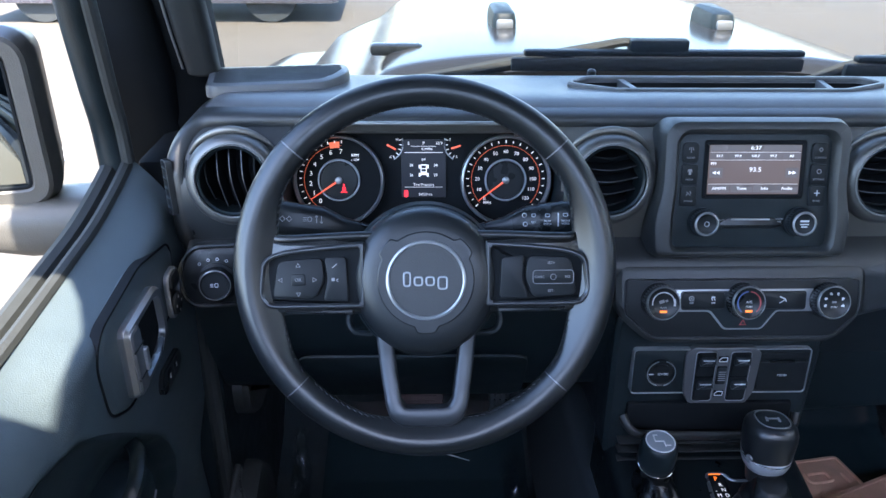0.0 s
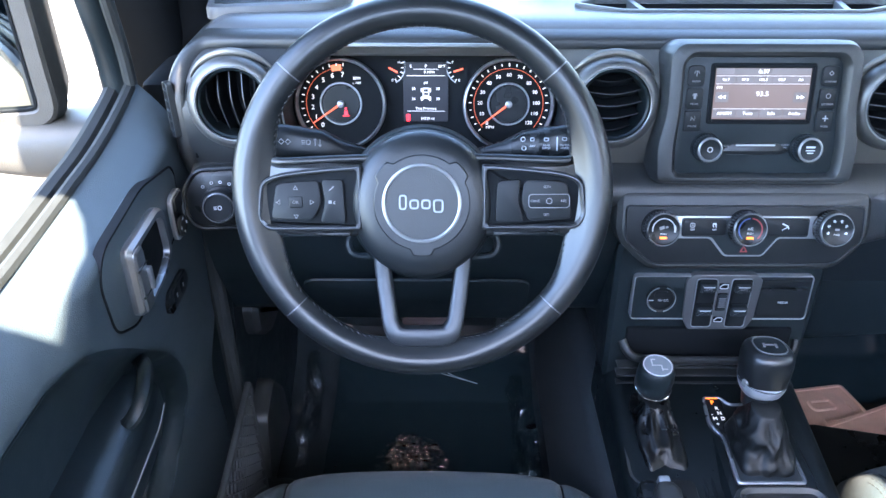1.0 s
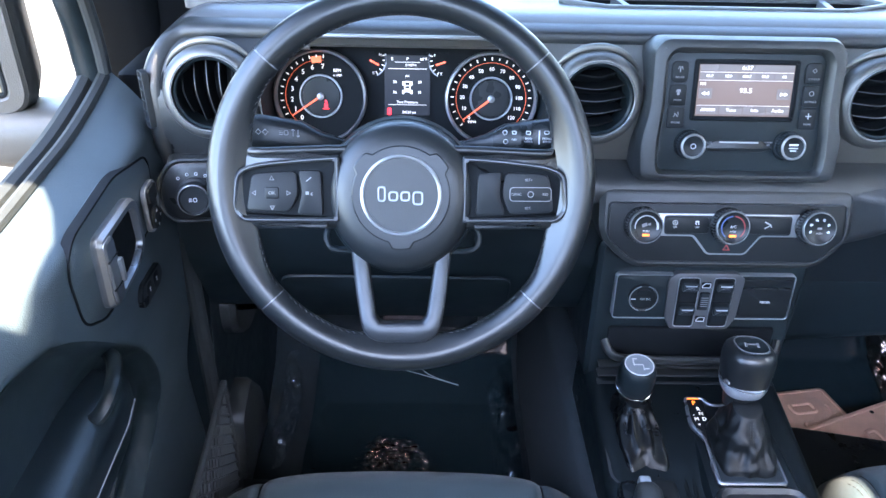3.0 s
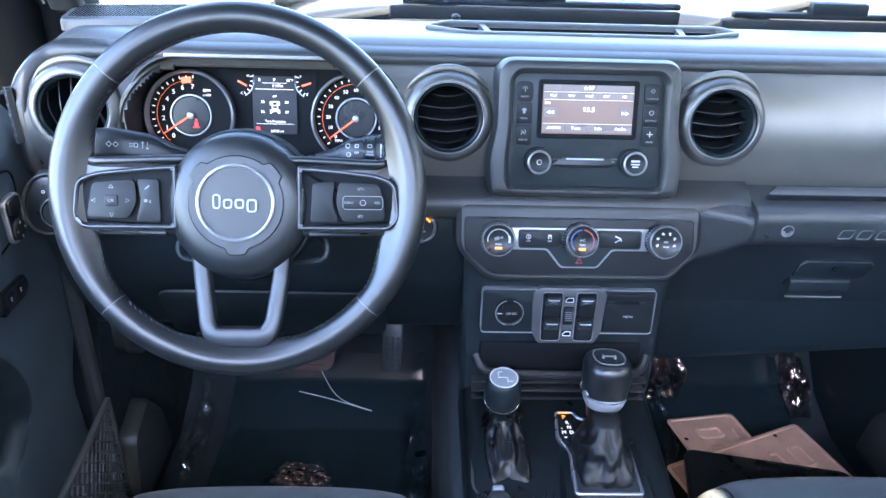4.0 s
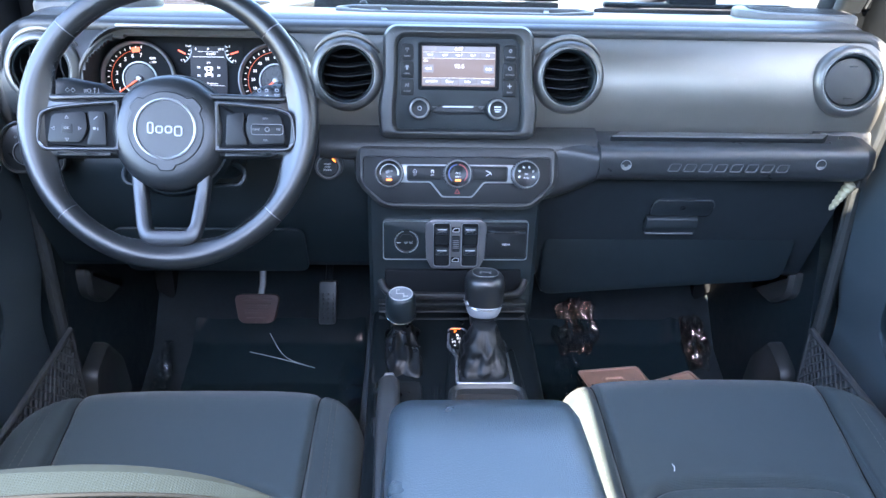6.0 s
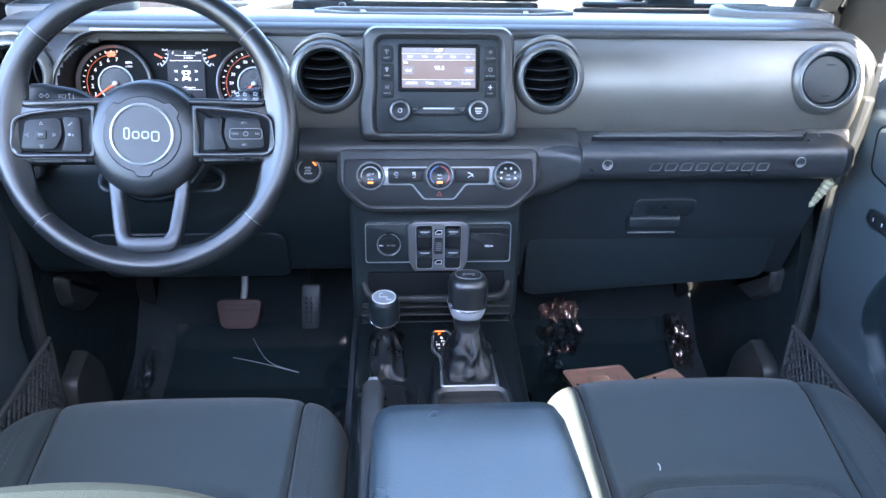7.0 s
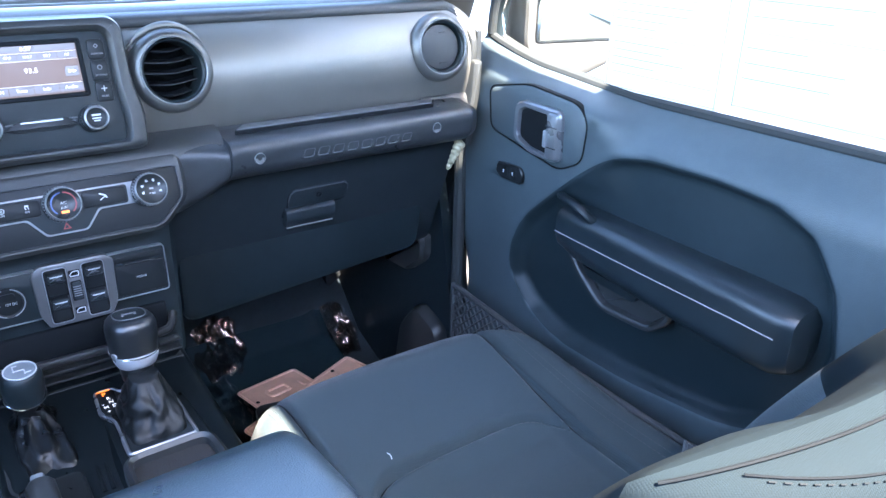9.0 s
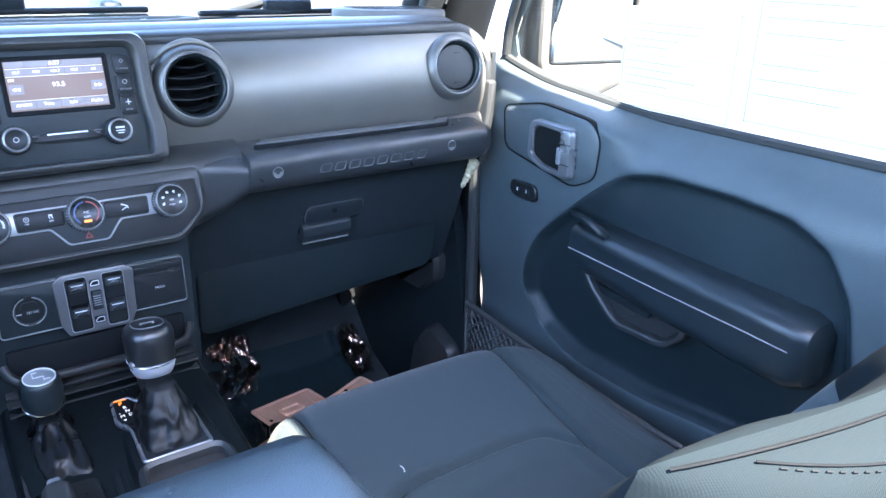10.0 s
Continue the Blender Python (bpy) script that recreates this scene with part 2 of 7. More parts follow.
def inset(pts, d):
    """A closed outline moved inwards by d."""
    n = len(pts)
    area = sum(pts[i].x * pts[(i + 1) % n].y - pts[(i + 1) % n].x * pts[i].y for i in range(n))
    s = 1 if area > 0 else -1
    out = []
    for i, p in enumerate(pts):
        a, b = p - pts[i - 1], pts[(i + 1) % n] - p
        a = a.normalized() if a.length > 1e-9 else b.normalized()
        b = b.normalized() if b.length > 1e-9 else a
        na, nb = Vector((-a.y, a.x)), Vector((-b.y, b.x))
        m = (na + nb)
        m = m.normalized() if m.length > 1e-6 else na
        k = max(0.5, m.dot(na))
        out.append(p + m * (s * d / k))
    return out


def rings(bm, loops, cap_first=True, cap_last=True, closed=False):
    """Joins rings of equal length into a skin."""
    made = [[bm.verts.new(p) for p in loop] for loop in loops]
    n = len(made[0])
    pairs = list(zip(made, made[1:]))
    if closed:
        pairs.append((made[-1], made[0]))
    for a, b in pairs:
        for i in range(n):
            bm.faces.new((a[i], a[(i + 1) % n], b[(i + 1) % n], b[i]))
    if not closed:
        if cap_first:
            bm.faces.new(made[0][::-1])
        if cap_last:
            bm.faces.new(made[-1])
    return bm


def at_z(pts, z):
    return [Vector((p.x, p.y, z)) for p in pts]


def prism(pts, z0, z1, b=0.0, bm=None):
    """An outline raised from z0 to z1 with its upper edge softened by b."""
    bm = bm or bmesh.new()
    loops = [at_z(pts, z0)]
    if b:
        loops += [at_z(pts, z1 - b), at_z(inset(pts, b * 0.3), z1 - b * 0.3), at_z(inset(pts, b), z1)]
    else:
        loops.append(at_z(pts, z1))
    return rings(bm, loops)


def frame_ring(outer, inner, z0, z1, b=0.001, bm=None):
    """A frame between two outlines of equal count."""
    bm = bm or bmesh.new()
    loops = [at_z(outer, z0), at_z(outer, z1 - b), at_z(inset(outer, b), z1), at_z(inset(inner, -b), z1), at_z(inner, z1 - b), at_z(inner, z0)]
    return rings(bm, loops, closed=True)


def lathe(profile, n=40, bm=None, cx=0.0, cy=0.0, close=False):
    """A profile of (radius, height) turned round z."""
    bm = bm or bmesh.new()
    loops = [[Vector((cx + r * math.cos(2 * math.pi * i / n), cy + r * math.sin(2 * math.pi * i / n), z)) for i in range(n)] for r, z in profile]
    return rings(bm, loops, closed=close)


def tube(path, r, n=10, closed=False, bm=None, flat=1.0):
    """A round cord along a path; r may be a list."""
    bm = bm or bmesh.new()
    path = [Vector(p) for p in path]
    k = len(path)
    loops = []
    up = None
    for i, p in enumerate(path):
        a = path[i - 1] if (i or closed) else p
        c = path[(i + 1) % k] if (i < k - 1 or closed) else p
        d = (c - a).normalized()
        if up is None:
            up = Vector((0, 0, 1)) if abs(d.z) < 0.9 else Vector((0, 1, 0))
        side = d.cross(up).normalized()
        up = side.cross(d).normalized()
        rr = r[i] if isinstance(r, (list, tuple)) else r
        loops.append([p + side * (rr * math.cos(2 * math.pi * j / n)) + up * (rr * flat * math.sin(2 * math.pi * j / n)) for j in range(n)])
    return rings(bm, loops, closed=closed)


def box(cx, cy, cz, sx, sy, sz, b=0.0, bm=None, seg=2):
    bm = bm or bmesh.new()
    made = bmesh.ops.create_cube(bm, size=1.0, matrix=Matrix.Translation((cx, cy, cz)) @ Matrix.Diagonal((sx, sy, sz, 1)))
    if b:
        edges = list({e for v in made["verts"] for e in v.link_edges})
        bmesh.ops.bevel(bm, geom=edges, offset=b, segments=seg, affect="EDGES", profile=0.5)
    return bm


def smoothed(pts, n=6):
    """A Catmull-Rom curve through points."""
    pts = [Vector(p) for p in pts]
    out = []
    for i in range(len(pts) - 1):
        p0, p1, p2, p3 = pts[max(i - 1, 0)], pts[i], pts[i + 1], pts[min(i + 2, len(pts) - 1)]
        for j in range(n):
            t = j / n
            out.append(0.5 * ((2 * p1) + (p2 - p0) * t + (2 * p0 - 5 * p1 + 4 * p2 - p3) * t * t + (3 * p1 - p0 - 3 * p2 + p3) * t ** 3))
    out.append(pts[-1])
    return out


def sweep_x(profile, x0, x1, thick=0.0, bm=None, steps=1, bend=None):
    """A y-z profile drawn out along x; closed outline."""
    bm = bm or bmesh.new()
    loops = []
    for k in range(steps + 1):
        x = x0 + (x1 - x0) * k / steps
        loops.append([Vector((x, y + (bend(x) if bend else 0), z)) for y, z in profile])
    return rings(bm, loops)


def grid_skin(fn, nu, nv, bm=None, keep=None):
    """A sheet of nu x nv cells from fn(u, v)."""
    bm = bm or bmesh.new()
    vs = [[bm.verts.new(fn(i / nu, j / nv)) for j in range(nv + 1)] for i in range(nu + 1)]
    for i in range(nu):
        for j in range(nv):
            if keep is None or keep((i + 0.5) / nu, (j + 0.5) / nv):
                bm.faces.new((vs[i][j], vs[i + 1][j], vs[i + 1][j + 1], vs[i][j + 1]))
    loose = [v for v in bm.verts if not v.link_faces]
    bmesh.ops.delete(bm, geom=loose, context="VERTS")
    return bm


def thicken(bm, d):
    bmesh.ops.recalc_face_normals(bm, faces=bm.faces[:])
    bmesh.ops.solidify(bm, geom=bm.faces[:], thickness=d)
    return bm


def film_back(bm, d):
    """A second skin close behind a creased one."""
    bm.normal_update()
    away = {v.index: v.normal.copy() for v in bm.verts}
    low = {v: bm.verts.new(v.co - away[v.index] * d) for v in bm.verts[:]}
    for f in bm.faces[:]:
        bm.faces.new([low[v] for v in reversed(f.verts[:])])
    return bm


def step(a, b, x):
    t = min(1.0, max(0.0, (x - a) / (b - a)))
    return t * t * (3 - 2 * t)


def words(name, body, size, x, y, z, parent, mat, align="CENTER", depth=0.0002, turn=0.0, wide=1.0):
    """Raised print in a thing's local frame."""
    cu = bpy.data.curves.new(name, "FONT")
    cu.body, cu.size, cu.align_x, cu.align_y, cu.extrude, cu.resolution_u = body, size, align, "CENTER", depth, 2
    ob = bpy.data.objects.new(name, cu)
    me = bpy.data.meshes.new_from_object(ob)
    bpy.data.objects.remove(ob)
    me.transform(Matrix.Translation((x, y, z)) @ Matrix.Rotation(radians(turn), 4, "Z") @ Matrix.Diagonal((wide, 1, 1, 1)))
    me.materials.clear()
    me.materials.append(mat)
    t = new(name, me)
    t.parent = parent
    return t


def bars(rects, z0, z1, bm=None):
    """Small flat bars: (cx, cy, w, h[, turn])."""
    bm = bm or bmesh.new()
    for cx, cy, w, h, *turn in rects:
        a = radians(turn[0]) if turn else 0
        c, s = math.cos(a), math.sin(a)
        pts = [Vector((cx + c * px - s * py, cy + s * px + c * py)) for px, py in ((-w / 2, -h / 2), (w / 2, -h / 2), (w / 2, h / 2), (-w / 2, h / 2))]
        prism(pts, z0, z1, bm=bm)
    return bm


def arc_band(r0, r1, a0, a1, z0, z1, n=24, cx=0.0, cy=0.0, bm=None):
    """A flat band along an arc, angles in degrees."""
    bm = bm or bmesh.new()
    out = [(r1, a0 + (a1 - a0) * i / n) for i in range(n + 1)] + [(r0, a1 - (a1 - a0) * i / n) for i in range(n + 1)]
    pts = [Vector((cx + r * math.cos(radians(a)), cy + r * math.sin(radians(a)))) for r, a in out]
    return prism(pts, z0, z1, bm=bm)


def inside(pt, poly):
    """Signed distance of a point from a polygon's edge, positive inside."""
    x, y = pt
    best, odd = 9.0, False
    n = len(poly)
    for i in range(n):
        (x0, y0), (x1, y1) = poly[i - 1], poly[i]
        dx, dy = x1 - x0, y1 - y0
        t = max(0.0, min(1.0, ((x - x0) * dx + (y - y0) * dy) / (dx * dx + dy * dy + 1e-12)))
        best = min(best, math.hypot(x - x0 - t * dx, y - y0 - t * dy))
        if (y0 > y) != (y1 > y) and x < x0 + (y - y0) / (y1 - y0) * (x1 - x0):
            odd = not odd
    return best if odd else -best

# ---- ground and surroundings ----
GROUND = -0.22
bm = bmesh.new()
bmesh.ops.create_grid(bm, x_segments=40, y_segments=40, size=60, matrix=Matrix.Translation((0, 0, GROUND)))
tagged(part("ground", bm, PAVING), "pale sunlit concrete lot round the car", "ground", kind="structure")
bm = bmesh.new()
for k in range(5):
    box(-2.4 - 2.7 * k, 2.6, GROUND + 0.004, 0.12, 5.2, 0.008, 0, bm)
tagged(part("parking_lines", bm, LINE), "worn white parking lines painted on the concrete", "road marking", kind="structure")


def far_building(x0, x1, y0, y1, h, name, label):
    t = thing(name, pose((x0 + x1) / 2, (y0 + y1) / 2, GROUND), label, "building")
    w, d = x1 - x0, y1 - y0
    part("wall", box(0, 0, h / 2, w, d, h, 0.02), WALL, t)
    part("roof", box(0, 0, h + 0.1, w + 0.3, d + 0.3, 0.2, 0.03), TRIM, t)
    return t


far_building(3.6, 9.0, -8.0, 4.6, 5.0, "showroom_building", "pale stucco building wall beyond the passenger window")

# parked car seen past the pillar
car = thing("parked_car", pose(-3.3, 10.7, GROUND, 0, 0, -88), "dark grey car parked across the lot", "car")
prof = [(-2.2, 0.25), (-2.2, 0.78), (-1.2, 0.95), (-0.6, 1.42), (0.9, 1.45), (1.6, 1.0), (2.2, 0.92), (2.25, 0.25)]
bm = bmesh.new()
rings(bm, [[Vector((x, y * 0.97 if abs(x) > 0.8 else y, z - (0.05 if abs(x) > 0.8 and z > 1.2 else 0))) for y, z in prof] for x in (-0.9, -0.8, 0.8, 0.9)])
part("body", bm, material("slate_car_paint", (0.045, 0.043, 0.052), 0.25, 0.2, 0.05, 10, coat=0.6), car)
for sx in (-0.905, 0.905):
    bm = bmesh.new()
    pts = rpoly([(-0.9, 1.0), (1.35, 1.02), (0.8, 1.36), (-0.5, 1.34)], 0.06)
    prism(pts, 0, 0.02, 0.004, bm)
    bmesh.ops.transform(bm, matrix=Matrix.Translation((sx, 0, 0)) @ Matrix.Rotation(radians(90), 4, "Z") @ Matrix.Rotation(radians(90), 4, "X"), verts=bm.verts)
    part("window", bm, GLOSS, car)
    for wy in (-1.4, 1.4):
        bm = lathe([(0.2, -0.1), (0.33, -0.1), (0.34, 0), (0.33, 0.1), (0.2, 0.1)], 28)
        bmesh.ops.transform(bm, matrix=Matrix.Translation((sx * 0.79, wy, 0.34)) @ Matrix.Rotation(radians(90), 4, "Y"), verts=bm.verts)
        w = part("wheel", bm, RUBBER, car)

# ---- car shell ----
FLOOR = 0.43
# floor pan with sloped toe board
bm = bmesh.new()
prof = [(-1.7, FLOOR), (1.12, FLOOR), (1.22, FLOOR + 0.04), (1.40, FLOOR + 0.24), (1.40, FLOOR - 0.03), (-1.7, FLOOR - 0.03)]
sweep_x(prof, -0.42, 1.21, bm=bm)
tagged(part("car_floor", bm, CARPET), "black carpeted car floor with sloping toe board", "floor", kind="structure")
tagged(part("firewall", box(CX, 1.415, 0.79, 1.63, 0.03, 0.72, 0.004), BLACK), "black firewall behind the footwells", "wall", kind="structure")
# closes the unseen cabin rear so that less sky light comes in
tagged(part("wall_rear", box(CX, -1.72, 1.09, 1.63, 0.03, 1.38, 0.004), DARK), "unseen dark rear wall that cuts the light from behind", "wall", kind="structure")

# tunnel between the footwells
bm = bmesh.new()
pr = rpoly([(0.235, FLOOR), (0.555, FLOOR), (0.535, 0.74), (0.255, 0.74)], 0.03)
rings(bm, [[Vector((p.x, y, p.y)) for p in pr] for y in (-0.2, 0.9, 1.40)])
tagged(part("transmission_tunnel", bm, CARPET), "carpeted tunnel between the footwells", "floor", kind="structure")

# kick panels at the footwell sides
for s in (-1, 1):
    bm = bmesh.new()
    pts = rpoly([(0.80, FLOOR), (1.40, FLOOR), (1.40, 1.12), (0.97, 1.12), (0.90, 0.9)], 0.04)
    prism(pts, 0, 0.05, 0.008, bm)
    m = Matrix.Translation((CX + s * 0.66, 0, 0)) @ Matrix(((0, 0, s, 0), (1, 0, 0, 0), (0, 1, 0, 0), (0, 0, 0, 1)))
    bmesh.ops.transform(bm, matrix=m, verts=bm.verts)
    tagged(part("kick_panel", bm, DARK), "dark plastic kick panel at the footwell side", "panel", kind="structure")
    # rounded plastic foot-rest block on the kick panel
    for pts, depth in (([(1.02, 0.50), (1.00, 0.60), (0.945, 0.665), (0.87, 0.64), (0.84, 0.50)], 0.030), ([(1.075, 0.720), (0.985, 0.722), (0.925, 0.770), (0.925, 0.825), (1.00, 0.790)], 0.026)):
        bm = bmesh.new()
        o = rpoly(pts, 0.018, 4)
        rings(bm, [at_z(o, 0.0), at_z(o, depth * 0.6), at_z(inset(o, 0.006), depth * 0.92), at_z(inset(o, 0.014), depth)])
        bmesh.ops.transform(bm, matrix=Matrix.Translation((CX + s * 0.661, 0, 0)) @ Matrix(((0, 0, -s, 0), (1, 0, 0, 0), (0, 1, 0, 0), (0, 0, 0, 1))), verts=bm.verts)
        tagged(part("footwell_trim", bm, DASH), "dark moulded plastic cover low in the footwell", "trim", kind="structure")

# black post behind the door hinges
for s in (-1, 1):
    tagged(part("hinge_post", box(CX + s * 0.705, 0.985, 0.80, 0.05, 0.19, 0.78, 0.012), BLACK), "black body post between dash end and door", "pillar", kind="structure")

# sills under the doors
for s in (-1, 1):
    tagged(part("door_sill", box(CX + s * 0.655, 0.2, FLOOR + 0.05, 0.15, 1.3, 0.12, 0.02), DARK), "dark plastic door sill", "sill", kind="structure")

# roof, header and pillars
# unseen rear roof; the gap ahead of it lets sun and sky in
tagged(part("ceiling", box(CX, -1.43, 1.80, 1.46, 0.56, 0.05, 0.015), HEADLINE), "unseen dark roof piece that limits the sky light behind", "ceiling", kind="structure")
# two unseen panels, a slit and a wider bow, shaped to place sun patches
for s in (-1, 1):
    inner = 0.536 if s < 0 else 0.588
    for half, y0, y1 in ((0.83, -0.37, 0.055), (0.648 if s < 0 else 0.83, 0.045, 0.175)):
        outer = CX + s * half
        y0 = -0.30 if s < 0 and y0 < 0 else y0
        tagged(part("ceiling", box((inner + outer) / 2, (y0 + y1) / 2, 1.80 if y0 < 0 else 1.803, abs(outer - inner), y1 - y0, 0.05, 0.012), HEADLINE), "unseen dark roof panel set to shape the sun patches", "ceiling", kind="structure")
tagged(part("ceiling", box(0.389, 0.474, 1.80, 1.282, 0.612, 0.05, 0.015), HEADLINE), "unseen dark roof bow set to shade the front of the cabin", "ceiling", kind="structure")
# unseen piece, its edge cut to border the sun patch on the driver door
tagged(part("ceiling", prism([Vector(p) for p in ((-0.434, 0.262), (-0.310, 0.262), (-0.292, 0.228), (-0.277, 0.185), (-0.273, 0.040), (-0.2525, 0.040), (-0.2525, 0.78), (-0.434, 0.78))], 1.776, 1.824, 0.006), HEADLINE), "unseen roof piece cut to shape the driver door sun patch", "ceiling", kind="structure")
# unseen piece added to keep sun off the footwell covers
tagged(part("ceiling", box(1.020, 0.250, 1.797, 0.085, 0.165, 0.05, 0.012), HEADLINE), "unseen roof corner added to shade the passenger footwell", "ceiling", kind="structure")
tagged(part("windshield_header", box(CX, 0.79, 1.745, 1.36, 0.09, 0.09, 0.02), DARK), "black padded windshield header", "beam", kind="structure")


def beam(name, path, w, d, mat, label, n=1):
    """A rounded box-section post along a path; w across x, d along y."""
    bm = bmesh.new()
    pr = rrect(w, d, min(w, d) * 0.35, 3)
    rings(bm, [[Vector((x + p.x, y + p.y, z)) for p in pr] for x, y, z in path])
    return tagged(part(name, bm, mat), label, "pillar", kind="structure")


for s in (-1, 1):
    x = CX + s * 0.70
    beam("pillar_a_trim", [(x, 1.07, 1.16), (x, 1.05, 1.27), (x - s * 0.025, 0.80, 1.76)], 0.10, 0.10, BLACK, "black A-pillar trim beside the windshield")
    beam("pillar_a", [(x + s * 0.055, 1.06, 0.4), (x + s * 0.055, 1.06, 1.20), (x + s * 0.035, 0.80, 1.78)], 0.11, 0.12, BLACK, "dark painted A-pillar of the body")
    beam("pillar_b", [(x + s * 0.03, -0.12, 0.4), (x + s * 0.03, -0.12, 1.2), (x, -0.15, 1.78)], 0.08, 0.12, DARK, "black B-pillar behind the front door")
    beam("pillar_c", [(x + s * 0.03, -1.0, 0.4), (x + s * 0.03, -1.0, 1.2), (x, -1.0, 1.78)], 0.08, 0.12, DARK, "black rear pillar")
    beam("pillar_d", [(x + s * 0.03, -1.68, 0.4), (x, -1.68, 1.78)], 0.08, 0.08, DARK, "black tail pillar")
    tagged(part("roof_rail", box(x - s * 0.105, -0.42, 1.75, 0.05, 2.4, 0.07, 0.02), DARK), "black padded roof rail", "beam", kind="structure")
    # unseen high wall, limits sky light from the rear side
    tagged(part("side_wall", box(x + s * 0.05, -0.92, 0.87, 0.06, 1.5, 1.04, 0.01), DARK), "unseen dark side wall that narrows the rear window light", "wall", kind="structure")
    # grab handle on the A-pillar
    g = thing("grab_handle", pose(0, 0, 0), "black rubber grab handle bolted to the windshield pillar", "handle")
    gx = x - s * 0.045
    grip = part("grip", rings(bmesh.new(), [[Vector((gx + p.x, y + p.y, z)) for p in rrect(w, d, min(w, d) * 0.40, 4)] for y, z, w, d in ((0.990, 1.272, 0.026, 0.020), (0.985, 1.277, 0.040, 0.034), (0.960, 1.330, 0.044, 0.036), (0.915, 1.430, 0.044, 0.036), (0.880, 1.500, 0.042, 0.034), (0.872, 1.515, 0.026, 0.022))]), RUBBER, g)
    part("edge_line", tube([(gx + s * 0.0225, 0.968, 1.285), (gx + s * 0.0232, 0.942, 1.335), (gx + s * 0.0232, 0.898, 1.430), (gx + s * 0.022, 0.868, 1.495)], 0.0016, 6), RING, grip, "thin bright edge of the grip")
    part("foot", rings(bmesh.new(), [[Vector((gx + s * x2, 1.010 + p.x, 1.300 + p.y)) for p in rrect(0.04 * k, 0.050 * k, 0.014 * k, 4)] for x2, k in ((0.050, 1.0), (0.030, 0.95), (0.014, 0.7))]), BLACK, g, "moulded lower mount of the handle")
    part("foot", box(gx + s * 0.03, 0.890, 1.525, 0.05, 0.04, 0.05, 0.012), DARK, g)

# windshield glass
wsh = thing("windshield", pose(CX, 1.075, 1.255, 0, 0, 0), "upright windshield, tinted to dim the outside", "window", kind="structure")
bm = box(0, 0, 0.25, 1.34, 0.005, 0.56, 0)
bmesh.ops.transform(bm, matrix=Matrix.Rotation(radians(29), 4, "X"), verts=bm.verts)
g = part("pane", bm, SHIELD, wsh, smooth=False)
g.visible_shadow = False

# ---- hood, cowl, fenders ----
hood = thing("hood", pose(CX, 1.22, 1.20), "dark painted hood with a raised centre bulge", "hood")


def hood_top(u, v):
    x = (u - 0.5) * 1.36 * (1 - 0.10 * v)
    y = v * 1.25
    z = 0.0 - 0.05 * v - 0.14 * abs(x / 0.68) ** 3.5
    z += 0.035 * step(0.50, 0.42, abs(x)) * step(-0.02, 0.06, y + 0.02)
    z -= 0.05 * step(1.12, 1.25, y)
    return Vector((x, y, z))


part("panel", thicken(grid_skin(hood_top, 60, 40), -0.012), PAINT, hood)
for x, yaw in ((-0.205, 0), (0.245, 0)):
    m = Matrix.Translation((x, 0.42, 0.028))
    b = rings(bmesh.new(), [[m @ Vector((p.x * k, p.y * k2, z)) for p in rrect(0.050, 0.15, 0.018)] for k, k2, z in ((1, 1, -0.015), (1, 1, 0.014), (0.86, 0.9, 0.030), (0.6, 0.76, 0.035))])
    st = part("bumper_stop", b, DARK, hood, "black rubber windshield stop on the hood")
    part("pad", box(x, 0.346, 0.038, 0.034, 0.012, 0.020, 0.005), SILVER, st)
for x in (-0.42,):
    part("washer_nozzle", box(x, 0.22, 0.014, 0.10, 0.034, 0.022, 0.008), GLOSS, hood)
tagged(part("cowl", box(CX, 1.16, 1.185, 1.40, 0.13, 0.06, 0.015), DARK), "black plastic cowl under the windshield", "cowl", kind="structure")
for s in (-1, 1):
    bm = bmesh.new()
    pr = rpoly([(0.62, 0.55), (0.62, 1.04), (0.78, 1.03), (0.90, 0.97), (0.91, 0.9), (0.80, 0.7)], 0.03)
    rings(bm, [[Vector((CX + s * p.x, y, p.y + dz)) for p in pr] for y, dz in ((1.3, 0), (1.9, 0.02), (2.4, -0.03), (2.55, -0.2))])
    tagged(part("fender", bm, PAINT), "dark painted front fender", "fender", kind="structure")
tagged(part("engine_bay", box(CX, 1.93, 0.75, 1.2, 0.9, 0.6, 0.02), BLACK), "dark engine bay under the hood", "body", kind="structure")


def wiper(x0, x1, pivot, blade_z):
    w = thing("windshield_wiper", pose(0, 0, 0), "black windshield wiper parked at the base of the glass", "wiper")
    y0, y1 = 1.125, 1.135
    part("blade", box((x0 + x1) / 2, y0, blade_z, x1 - x0, 0.012, 0.020, 0.004), RUBBER, w)
    part("blade_cover", box((x0 + x1) / 2 + 0.01, y0 + 0.006, blade_z + 0.016, (x1 - x0) * 0.96, 0.018, 0.010, 0.004), DARK, w)
    part("arm", tube([(pivot, 1.17, blade_z - 0.045), (x0 + 0.02, 1.16, blade_z - 0.004), ((x0 * 0.62 + x1 * 0.38), 1.14, blade_z + 0.030), ((x0 + x1) / 2, 1.135, blade_z + 0.03)], [0.012, 0.010, 0.007, 0.006], 8), RUBBER, w)
    part("joint", box((x0 + x1) / 2, 1.133, blade_z + 0.026, 0.09, 0.022, 0.022, 0.006), DARK, w)
    return w


wiper(0.155, 0.595, -0.02, 1.258)
wiper(0.66, 1.02, 0.60, 1.250)

